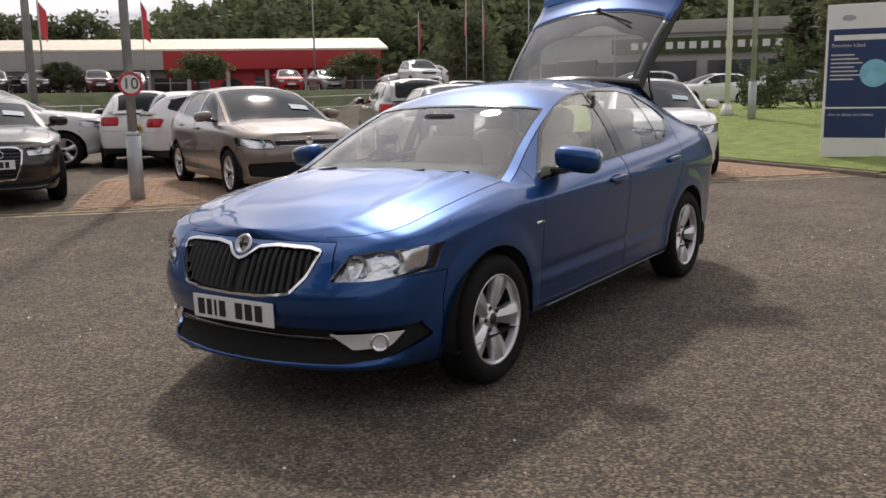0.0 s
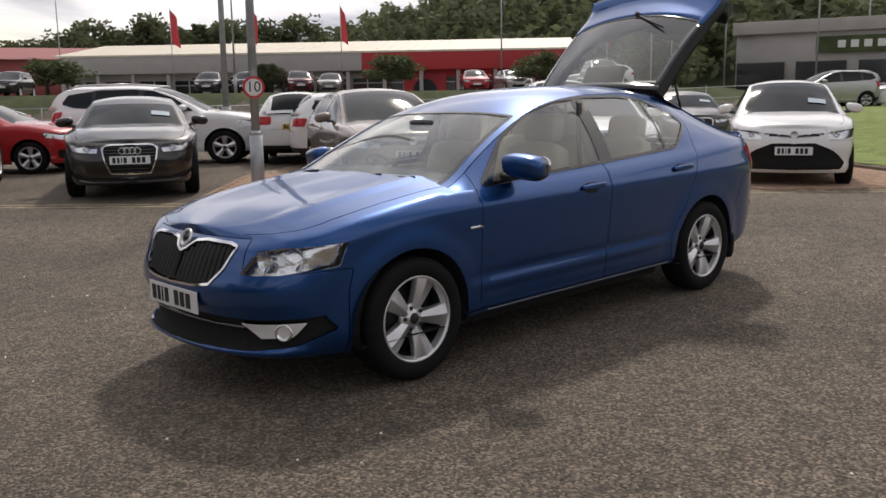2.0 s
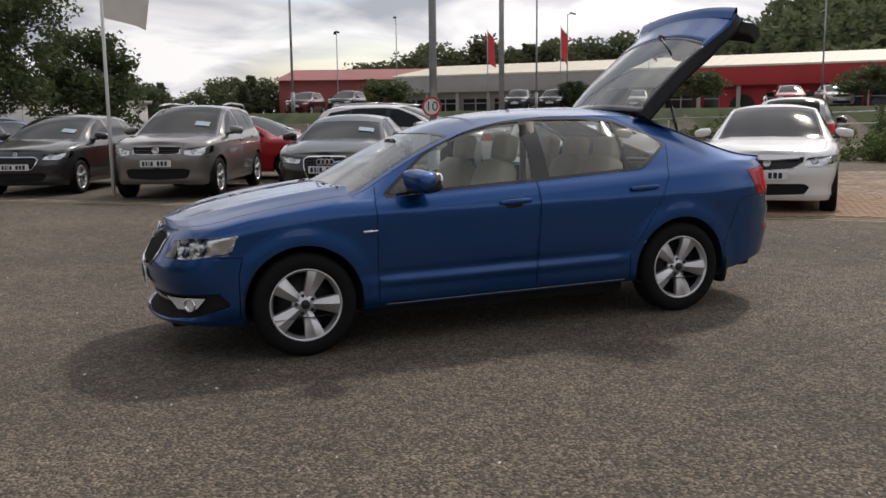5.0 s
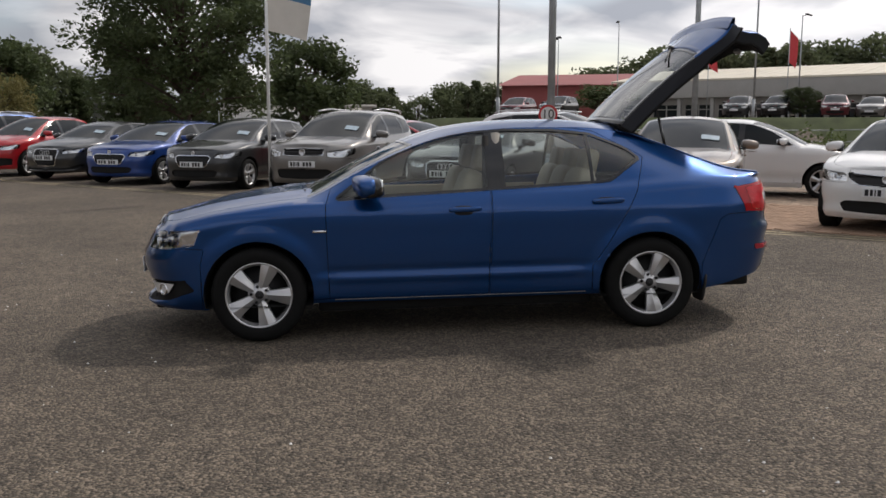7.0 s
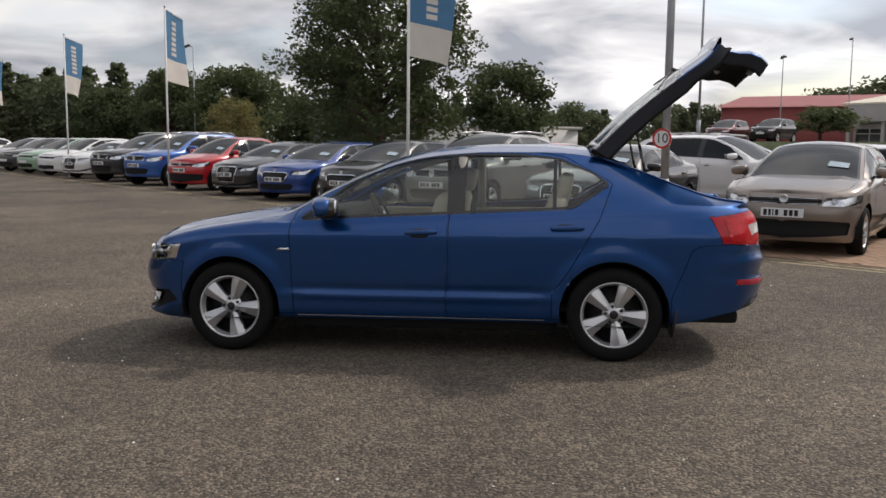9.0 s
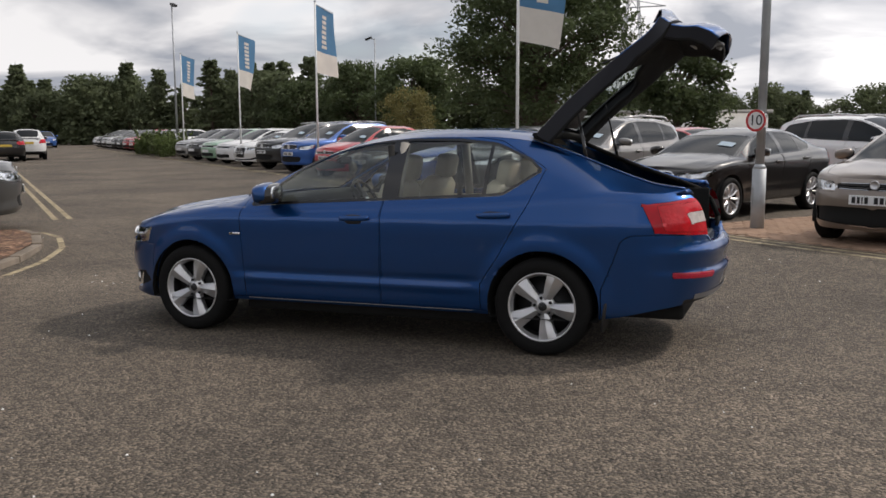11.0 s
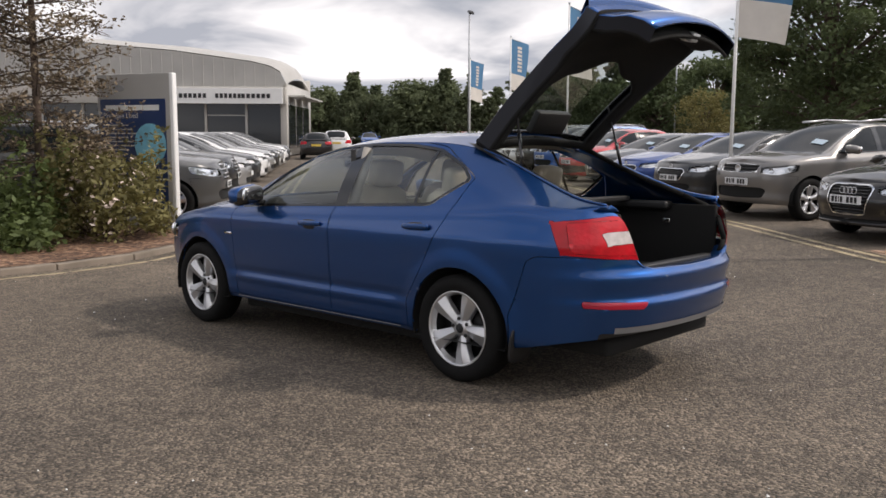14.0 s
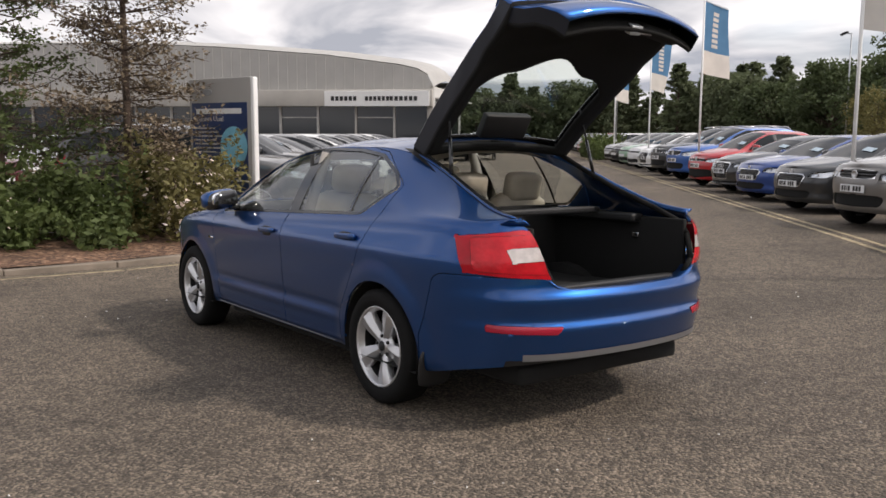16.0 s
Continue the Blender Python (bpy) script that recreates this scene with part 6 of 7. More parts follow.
# ---- poles, flags, signs ----
def text_mesh(body, size, m, mt, parent, name="lettering", align="LEFT"):
    cu = bpy.data.curves.new(name, "FONT")
    cu.body, cu.size, cu.align_x, cu.align_y = body, size, align, "CENTER"
    cu.extrude = .001
    tmp = bpy.data.objects.new("tmp", cu)
    scene.collection.objects.link(tmp)
    dg = bpy.context.evaluated_depsgraph_get()
    me = bpy.data.meshes.new_from_object(tmp.evaluated_get(dg))
    bpy.data.objects.remove(tmp)
    me.transform(m)
    me.materials.clear()
    me.materials.append(mt)
    o = new(name, me)
    o.parent = parent
    return o


def face(p, ang):
    """A frame whose x runs along a sign and whose y points out of its face; ang: where the face looks, in degrees."""
    return Matrix.Translation(p) @ pose(0, 0, 0, 0, 0, ang - 90)


UP = pose(0, 0, 0, 90)
# speed limit post
p = gz(rs(-2.96, .14))
post = thing("speed_limit_post", Matrix.Translation(p), "galvanised post with a round speed limit sign reading 10", "sign post")
part("base_tube", tubes(((0, 0, -.1), (0, 0, .84), .093), ((0, 0, .84), (0, 0, .90), .093, .062), n=20), M["steel"], post)
part("post", tubes(((0, 0, .88), (0, 0, 6.4), .060, .052), n=20), M["steel"], post)
part("service_door", boxes((.085, .03, .45, .02, .07, .28), bevel=.005), M["steel"], post)
ang = 62
fm = face(Vector((.07, .12, 1.50)), ang)
disc = part("sign_disc", lathe(bmesh.new(), [(.001, -.005), (.150, -.005), (.150, .003), (.001, .003)], 36, fm), M["white"], post, smooth=False)
part("red_ring", lathe(bmesh.new(), [(.150, .002), (.150, .006), (.118, .006), (.118, .002)], 36, fm), M["signred"], disc, smooth=False)
# letters run to the reader's right, so x is turned about
text_mesh("10", .20, fm @ Matrix.Translation((0, .007, 0)) @ pose(0, 0, 0, 90, 0, 180), M["ink"], disc, align="CENTER")
for z in (1.42, 1.58):
    part("clip", lathe(bmesh.new(), [(.066, -.012), (.066, .012), (.060, .012), (.060, -.012)], 16, Matrix.Translation((0, 0, z)) @ pose(0, 0, 0, 90)), M["steel"], post)


def flag(p, top, ang, h=2.0, w=1.0, group="flags along the row", blue=True, side=1, seed=0, label="blue and cream banner flag on a white pole"):
    f = thing("banner_flag", Matrix.Translation(gz(p)), label, "flag", group)
    part("pole", tubes(((0, 0, -.1), (0, 0, top), .035, .026), n=10), M["white"] if blue else M["steel"], f)
    part("finial", lathe(bmesh.new(), [(.001, .05), (.03, .04), (.04, 0), (.001, -.02)], 10, Matrix.Translation((0, 0, top)) @ pose(0, 0, 0, 90)), M["steel"], f)
    part("arm", tubes(((0, 0, top - .06), (math.cos(radians(ang)) * w * .96, math.sin(radians(ang)) * w * .96, top - .22 if blue else top - .5), .012), n=6), M["steel"], f)
    rgf = random.Random(seed)
    ph = rgf.uniform(0, 6)
    d, sd = Vector((math.cos(radians(ang)), math.sin(radians(ang)), 0)), Vector((-math.sin(radians(ang)), math.cos(radians(ang)), 0))

    def q(u, v):
        droop = (.16 if blue else .5) * u
        curl = .10 * math.sin(3.2 * u + 2.2 * v + ph) * (.3 + u) * (.3 + v)
        return d * (.03 + w * u * (1 - .12 * v * (1 + math.sin(ph)))) + sd * curl + Vector((0, 0, top - .08 - droop - h * v))
    cut_v = .68 if blue else 2
    rows = np.linspace(0, 1, 19)
    up, lo = [v for v in rows if v <= cut_v + .01], [v for v in rows if v >= cut_v - .02]
    cols_ = np.linspace(0, 1, 9)
    cl = part("cloth", grid_mesh(bmesh.new(), [[q(u, v) for u in cols_] for v in up]), M["flagblue"] if blue else M["flagred"], f)
    if blue and len(lo) > 1:
        part("cream_band", grid_mesh(bmesh.new(), [[q(u, v) for u in cols_] for v in lo]), M["flagwhite"], f)
        # plain bars for the name running up the cloth
        for k in range(7):
            v0 = .60 - k * .075
            bm = bmesh.new()
            rowsb = [[q(u, v) + sd * e for u in (.38, .46, .54, .62)] for v, e in ((v0, .006), (v0 - .05, .006))]
            grid_mesh(bm, rowsb)
            grid_mesh(bm, [[w_ - sd * .012 for w_ in r_] for r_ in rowsb])
            part("name_bar", bm, M["flagwhite"], cl)
    return f


FA = -125
flag(rs(3.03, 0), 5.17, -150, seed=1)
flag(rs(14.41, 0), 5.25, FA + 30, seed=2)
flag(rs(23.3, 0), 5.2, FA + 30, seed=3)
flag(rs(34.0, 0), 5.2, FA + 30, seed=5)
for k, (x, y, h) in enumerate(((-24.6, -55.1, 6.0), (-28.5, -51, 6.0), (-32.9, -46.5, 6.0), (-45, -33, 5.2), (-42, -26, 5.5), (-37, -24, 5.5))):
    flag((x, y), h, -150, h=2.1, w=.9, group="red flags before the shops", blue=False, seed=k, label="red pennant flag on a slim pole")


def lamp_post(p, h, heads, ang, r=.06, mt="steel", label="tall grey lamp post with floodlights", arm=.6):
    f = thing("street_lamp", Matrix.Translation(gz(p)), label, "lamp post")
    part("column", tubes(((0, 0, -.1), (0, 0, 1.1), r * 1.5), ((0, 0, 1.1), (0, 0, h), r, r * .7), n=12), M[mt], f)
    for k in range(heads):
        a = radians(ang + 180 * k)
        d = Vector((math.cos(a), math.sin(a), 0)) * arm
        hd = part("lantern", boxes((0, 0, 0, .50, .26, .12), bevel=.03, m=Matrix.Translation(Vector((0, 0, h + .02)) + d) @ pose(0, 0, 0, 0, 20, math.degrees(a))), M["plastic"], f)
        part("arm", tubes(((0, 0, h - .05), (d.x * .8, d.y * .8, h + .02), .03), n=8), M[mt], f)
    return f


lamp_post((29.43, -34.64), 8.2, 1, 150, label="tall lamp post with a black floodlight head", arm=.25)
lamp_post((-11.5, -24.2), 9.5, 0, 0, r=.11, label="thick grey lighting column")
lamp_post((-7.2, -41.5), 10.5, 0, 0, r=.07, label="tall slim grey pole")
lamp_post((-20.18, -3.83), 7.5, 0, 0, r=.075, label="grey lighting column on the lawn")
for k, (x, y, h) in enumerate(((26, -53, 8), (13, -60, 8), (-24, -75, 9), (-19, -78, 9), (-34, -60, 8), (-22, -42, 10), (-55, -30, 10), (-48, -20, 10), (-60, -22, 10), (-40, -38, 9))):
    lamp_post((x, y), h, 1 + k % 2, 30 * k, label="distant lamp post with lantern heads", arm=.5)
wp = thing("white_mast", Matrix.Translation(gz((-21.91, -5.03), .08)), "white painted mast with a flared foot on the lawn", "mast")
part("shaft", tubes(((0, 0, .05), (0, 0, 7.5), .085, .07), n=14), M["white"], wp)
part("foot", tubes(((0, 0, 0), (0, 0, .35), .24, .10), n=4), M["white"], wp)


def totem(p, along, w, h, label, board="clad"):
    """Two-sided upright display board: p its post's foot, along: which way the board runs from it, in degrees."""
    t = thing("display_totem", gz_m(p, along), label, "sign")
    part("post", boxes((0, 0, h / 2, .075, .09, h + .04), bevel=.02), M["white"], t)
    body = part("board", boxes((w / 2 + .02, 0, h / 2 + .02, w, .10, h), bevel=.012), M[board], t, "plain board", smooth=False)
    for s in (1, -1):
        y = .052 * s
        part("lower_panel", boxes((w / 2 + .03, y, h * .50, w * .90, .008, h * .70)), M["navy"], body, "navy printed panel", smooth=False)
        part("picture_disc", lathe(bmesh.new(), [(.001, 0), (w * .215, 0), (w * .215, .004), (.001, .004)], 32, Matrix.Translation((w * .29, y + .004 * s, h * .565)) @ Matrix.Diagonal((1, s, 1, 1))), M["cyan"], body, "pale blue round picture", smooth=False)
        part("divider", boxes((w / 2 + .03, y + .004 * s, h * .345, w * .90, .006, h * .010)), M["white"], body, smooth=False)
        part("top_oval", lathe(bmesh.new(), [(.001, 0), (.11, 0), (.10, .004), (.001, .004)], 24, Matrix.Translation((w * .70, y, h * .92)) @ Matrix.Diagonal((1, s, .45, 1))), M["steel"], body, smooth=False)
        for k, (c, l) in enumerate(((.70, .40), (.34, .44))):
            part("name_bar", boxes((w * c + .02, y + .004 * s, h * .795, w * l * .9, .006, h * .034)), M["white"], body, smooth=False)
        tm = Matrix.Translation((w * .93 if s > 0 else w * .10, y + .006 * s, h * .745)) @ (pose(0, 0, 0, 90, 0, 180) if s > 0 else pose(0, 0, 0, 90, 0, 0))
        text_mesh("Premium Used", .105 * w / 1.3, tm, M["flagwhite"], body, align="LEFT")
        tm = Matrix.Translation((w * .93 if s > 0 else w * .10, y + .006 * s, h * .30)) @ (pose(0, 0, 0, 90, 0, 180) if s > 0 else pose(0, 0, 0, 90, 0, 0))
        text_mesh("Ask us about our finance", .085 * w / 1.3, tm, M["flagwhite"], body, align="LEFT")
        for k in range(7):
            bm = bmesh.new()
            box(bm, w * (.93 if s > 0 else .10) - s * (.17 + .03 * (k % 3)) * w, y + .004 * s, h * (.685 - .026 * k), w * (.34 + .06 * (k % 3)), .005, h * .008)
            part("print_line", bm, M["flagwhite"], body, smooth=False)
    return t


def gz_m(p, ang):
    q = gz(p)
    return pose(q.x, q.y, q.z, 0, 0, ang)


totem((6.94, -2.23), math.degrees(math.atan2(.29, .956)), 1.42, 2.32, "tall navy and grey display board on a white post")
totem((-11.85, .78), math.degrees(math.atan2(-1.09, .15)), 1.08, 2.62, "white and navy display board standing on the lawn", "white")

# ---- trees and shrubs ----
def mesh_of(name, verts, faces, mt, parent=None, label="", kind=""):
    me = bpy.data.meshes.new(name)
    me.from_pydata(verts, [], faces)
    me.materials.append(mt)
    o = new(name, me)
    if parent is not None:
        o.parent = parent
    return tagged(o, label, kind=kind)


def leaves(rg, centres, n, spread, size, flat=1.0):
    """Small folded leaves scattered in clumps."""
    vs, fs = [], []
    for c in centres:
        for _ in range(n):
            while True:
                d = Vector((rg.uniform(-1, 1), rg.uniform(-1, 1), rg.uniform(-1, 1)))
                if d.length < 1:
                    break
            p = Vector(c[:3]) + Vector((d.x, d.y, d.z * flat)) * (spread * (c[3] if len(c) > 3 else 1))
            a = Vector((rg.gauss(0, 1), rg.gauss(0, 1), rg.gauss(0, .6))).normalized()
            b = a.cross(Vector((rg.gauss(0, 1), rg.gauss(0, 1), rg.gauss(0, 1)))).normalized()
            s = size * rg.uniform(.6, 1.4)
            i = len(vs)
            vs += [p - a * s, p + b * s * .5, p + a * s, p - b * s * .5]
            fs.append((i, i + 1, i + 2, i + 3))
    return vs, fs


def broadleaf(name, h, crown, seed, mt, nclump=70, per=55, size=.13, trunk=.16, label="", low=.25, spread=.8, squash=1.0):
    rg = random.Random(seed)
    t = thing(name, None, label, "tree")
    bm = bmesh.new()
    tube(bm, (0, 0, -.2), (.05, 0, h * .45), trunk, trunk * .6, n=9)
    tube(bm, (.05, 0, h * .45), (0, .1, h * .85), trunk * .6, trunk * .15, n=7)
    cen = []
    for k in range(nclump):
        a, zz = rg.uniform(0, 6.28), rg.uniform(low, 1) ** .9
        prof = math.sin(math.pi * min(1, .12 + .80 * (zz - low) / (1 - low) * .93 + .06)) ** .6
        rr = crown * prof * math.sqrt(rg.uniform(.25, 1)) * rg.uniform(.75, 1.12)
        p = Vector((rr * math.cos(a), rr * math.sin(a), h * zz))
        cen.append((*p, rg.uniform(.6, 1.3)))
        if k % 3 == 0:
            st = Vector((0, 0, h * max(.15, zz * .62)))
            mid = st.lerp(p, .55) + Vector((0, 0, .1 * h * .3))
            tube(bm, st, mid, trunk * .28, trunk * .16, n=5)
            tube(bm, mid, p, trunk * .16, trunk * .05, n=5)
    part("trunk", bm, M["bark"], t)
    vs, fs = leaves(rg, cen, per, spread, size, .75 * squash)
    c = mesh_of("crown", vs, fs, mt, t)
    return t


def conifer(name, h, crown, seed, mt, label="", tiers=26, per=16, size=.18, trunk=.14, bare=0.0, droop=.15):
    rg = random.Random(seed)
    t = thing(name, None, label, "tree")
    bm = bmesh.new()
    tube(bm, (0, 0, -.2), (0, 0, h * .6), trunk, trunk * .55, n=9)
    tube(bm, (0, 0, h * .6), (.05, 0, h), trunk * .55, trunk * .08, n=7)
    vs, fs = [], []
    for k in range(tiers):
        z = h * (.16 + .82 * k / tiers)
        for b in range(5):
            a = rg.uniform(0, 6.28)
            ln = crown * (1 - (k / tiers) ** 1.3 * .85) * rg.uniform(.6, 1.15)
            e = Vector((math.cos(a) * ln, math.sin(a) * ln, z + ln * rg.uniform(-droop, .45)))
            s0 = Vector((0, 0, z))
            mid = s0.lerp(e, .5) + Vector((0, 0, -.06 * ln))
            tube(bm, s0, mid, trunk * .18, trunk * .11, n=4, cap=False)
            tube(bm, mid, e, trunk * .11, trunk * .03, n=4, cap=False)
            if rg.random() < bare:
                m_n = per // 4
            else:
                m_n = per
            cs = [(*s0.lerp(e, rg.uniform(.25, 1.05)),) for _ in range(m_n)]
            v2, f2 = leaves(rg, cs, 3, .13 * crown, size * .7, .5)
            o_ = len(vs)
            vs += v2
            fs += [tuple(i + o_ for i in f) for f in f2]
            for _ in range(7 if bare else 0):
                q0 = s0.lerp(e, rg.uniform(.3, .9))
                tube(bm, q0, q0 + Vector((rg.uniform(-.3, .3), rg.uniform(-.3, .3), rg.uniform(-.12, .18))), .008, .003, n=3, cap=False)
    part("trunk", bm, M["bark"], t)
    mesh_of("crown", vs, fs, mt, t)
    return t


def shrub(name, p, rx, ry, h, seed, mt, label, n=46, per=80, size=.055, blossom=0):
    rg = random.Random(seed)
    t = thing(name, Matrix.Translation(gz(p, .06)), label, "shrub")
    bm = bmesh.new()
    cen = []
    for k in range(n):
        a, q = rg.uniform(0, 6.28), math.sqrt(rg.uniform(.05, 1))
        z = h * rg.uniform(.12, 1) * (1 - .35 * q)
        c = Vector((rx * q * math.cos(a), ry * q * math.sin(a), z))
        cen.append((*c, rg.uniform(.6, 1.2)))
        if k % 2 == 0:
            tube(bm, (c.x * .2, c.y * .2, -.05), c, .014, .005, n=4, cap=False)
    part("stems", bm, M["bark"], t)
    vs, fs = leaves(rg, cen, per, .27, size)
    # sprigs that stand out of the outline
    for _ in range(26):
        a = rg.uniform(0, 6.28)
        b0 = Vector((rx * .9 * math.cos(a), ry * .9 * math.sin(a), h * rg.uniform(.4, .95)))
        d = Vector((math.cos(a) * .5, math.sin(a) * .5, 1)).normalized() * rg.uniform(.15, .4)
        v2, f2 = leaves(rg, [(*(b0 + d * u),) for u in (.2, .5, .8, 1)], 4, .06, size * .9)
        o_ = len(vs)
        vs += v2
        fs += [tuple(i + o_ for i in f) for f in f2]
    mesh_of("foliage", vs, fs, mt, t)
    if blossom:
        vs, fs = leaves(rg, rg.sample(cen, min(len(cen), 18)), blossom, .30, .035)
        mesh_of("blossom", vs, fs, M["blossom"], t, "pale pink blossom")
    return t


def put(o, p, ang=0, s=1.0, zs=1.0, h=0.0):
    q = gz(p, h)
    o.scale = (s, s, s * zs)
    o.matrix_world = pose(q.x, q.y, q.z, 0, 0, ang) @ Matrix.Diagonal((s, s, s * zs, 1))
    return o


def clone(o, p, ang, s=1.0, zs=1.0, h=0.0, label="", group=""):
    keep_ = tuple(o.scale)
    q = gz(p, h)
    o.scale = (s, s, s * zs)
    c = copy_thing(o, pose(q.x, q.y, q.z, 0, 0, ang))
    o.scale = keep_
    return tagged(c, label, group=group)


# bed by the sign: two thin larches and shrubs
put(conifer("larch_tree", 5.6, 1.65, 3, M["needle"], "thin larch with bare brown twigs on mulch", bare=.2, per=40, size=.045, trunk=.075), (7.75, -.62), 20)
put(conifer("larch_tree", 6.2, 1.5, 8, M["leaf"], "thin conifer with sparse green needles on mulch", bare=.2, per=40, size=.05, trunk=.075), (8.5, .95), 75)
shrub("shrub", (6.95, -1.10), .85, .80, 1.42, 11, M["leafolive"], "olive-green shrub with pale blossom in the bed", n=64, per=90, size=.045, blossom=22)
shrub("shrub", (7.5, .05), .85, .8, 1.15, 12, M["leaf"], "dense green shrub in the bed", n=50)
shrub("shrub", (7.7, 1.35), .95, .9, 1.2, 13, M["leaf"], "dense dark green shrub in the bed", n=50, blossom=4)
shrub("shrub", (8.0, 2.9), 1.0, 1.0, 1.2, 14, M["leaf"], "broad green shrub in the bed", n=50)
shrub("low_shrub", (6.4, .30), .35, .4, .30, 15, M["leaf"], "low bright green plant on mulch", n=14, per=60)
shrub("low_shrub", (6.7, 1.4), .4, .5, .35, 16, M["leaf"], "low green plant on mulch", n=16, per=60)
# shrubs on the lawn's edge
for k, (x, y, r, h) in enumerate(((-25.4, -4.9, .9, 1.9), (-25.3, -3.2, 1.3, 2.2), (-25.8, -1.4, 1.3, 2.1), (-26.5, .6, 1.4, 2.2), (-19.9, -13.8, .75, 1.35), (-22.6, -15.2, .7, 1.0), (-17.6, -12.7, .9, .7), (-12.8, -15.4, 1.6, 1.0), (-11.2, -17.4, 1.6, .9))):
    shrub("shrub", (x, y), r, r, h, 30 + k, M["leafdark"] if k < 6 else M["leaf"], "clipped dark green shrub" if k < 6 else "low green hedge shrub", n=34, per=60, size=.06)

for k in range(5):
    q_ = rs(37 + 1.6 * k, .1)
    shrub("shrub", (q_.x, q_.y), 1.0, .8, 1.15, 60 + k, M["leaf"], "low green hedge shrub at the end of the car row", n=30, per=40, size=.09)

big_tree = put(broadleaf("oak_tree", 9.2, 4.0, 21, M["leafdark"], nclump=240, per=150, size=.10, trunk=.26, label="large dark green broadleaf tree behind the car row", low=.16, spread=.74), (7.4, -30.2), 10)
round_tree = put(broadleaf("round_tree", 6.0, 3.2, 22, M["leafdark"], nclump=150, per=60, size=.16, trunk=.2, label="dense rounded dark tree", low=.10, spread=.9), (3.3, -44.5), 40, .93)
pale_tree = put(broadleaf("pale_tree", 5.4, 2.3, 23, M["leafolive"], nclump=80, per=80, size=.10, trunk=.13, label="lighter olive tree with an open crown", low=.25), (20.5, -46.5), 0, .72)
pine = put(conifer("pine_tree", 8.0, 2.3, 24, M["leafdark"], "dark pine in the tree belt", per=22, size=.26, trunk=.16), (14.5, -52), 0)
palm_tree = put(broadleaf("small_tree", 3.6, 1.9, 25, M["leafdark"], nclump=50, per=55, size=.14, trunk=.13, label="small dark round-headed tree before the shops", low=.42, spread=.7), (-33.0, -41.5), 0, 1.0, .62)
G1 = "tree belt"
rg = random.Random(5)
clone(round_tree, (24, -55), 50, 1.05, 1.0, label="broad dark tree in the belt", group=G1)
clone(round_tree, (30, -58), 150, 1.0, 1.05, label="broad dark tree in the belt", group=G1)
clone(round_tree, (36.5, -60), 250, .9, .95, label="broad dark tree in the belt", group=G1)
clone(big_tree, (-29, -50), 60, .36, .62, label="small round-headed tree before the shops")
clone(palm_tree, (-40.5, -35), 90, .95, .68, label="small dark tree before the red shop front")
clone(palm_tree, (-19.0, -64), 30, 1.4, .5, label="round dark bush-like tree before the shops")
for k in range(5):
    clone(pine, (11 + 3.0 * k + rg.uniform(-1, 1), -54 - rg.uniform(0, 6)), 70 * k, rg.uniform(.55, .8), 1, label="dark pine in the tree belt", group=G1)
far_round = put(broadleaf("round_tree", 6.4, 3.1, 52, M["leafhazed"], nclump=95, per=30, size=.24, trunk=.2, label="rounded dark tree in the far belt", low=.06, spread=1.0), (44, -64), 40)
far_pine = put(conifer("pine_tree", 8.0, 2.2, 54, M["leafhazed"], "dark pine in the far belt", tiers=20, per=8, size=.34, trunk=.16), (47, -62), 0)


def wood(a, b, n, wide, group, smin, smax, pines=.4):
    """A band of trees between two places, in loose order."""
    for k in range(n):
        x, y = a[0] + (b[0] - a[0]) * (k + .5) / n + rg.uniform(-1, 1) * wide, a[1] + (b[1] - a[1]) * (k + .5) / n + rg.uniform(-1, 1) * wide
        src = far_pine if rg.random() < pines else far_round
        clone(src, (x, y), rg.uniform(0, 360), rg.uniform(smin, smax), rg.uniform(.85, 1.15), label="dark pine in the tree belt" if src is far_pine else "rounded dark tree in the belt", group=group)


wood((92, -62), (44, -70), 40, 2.5, "far tree belt", .7, 1.0, .6)
wood((96, -68), (40, -78), 26, 2.5, "far tree belt", .75, 1.0, .3)
wood((46, -66), (22, -60), 15, 2, "far tree belt", .75, 1.0, .35)
wood((100, -52), (78, -66), 8, 4, "far tree belt", .8, 1.1, .5)
wood((26, -64), (7, -66), 6, 2, "rear tree belt", .45, .62, .1)
wood((-46, -9), (-41, 5), 5, 1.5, "trees beyond the lawn", .6, .85, .2)
wood((-50, -33), (-46, -27), 3, 1.5, "trees beyond the lawn", .6, .8, .2)
wood((16, -90), (-34, -98), 34, 2.5, "rear tree belt", .62, .85, .25)


wood((-35, -119), (-66, -105), 24, 3, "trees beyond the shops", 1.25, 1.6, .25)


# wooded hill behind the shops
def hill_h(x, y):
    a = math.degrees(math.atan2(y - 3, x - 5)) % 360
    d = math.hypot(x - 5, y - 3)
    side = smooth01((242 - a) / 26) * smooth01((a - 130) / 30)
    return 34 * side * smooth01((d - 85) / 110) * (1 - .3 * smooth01((a - 205) / 25))


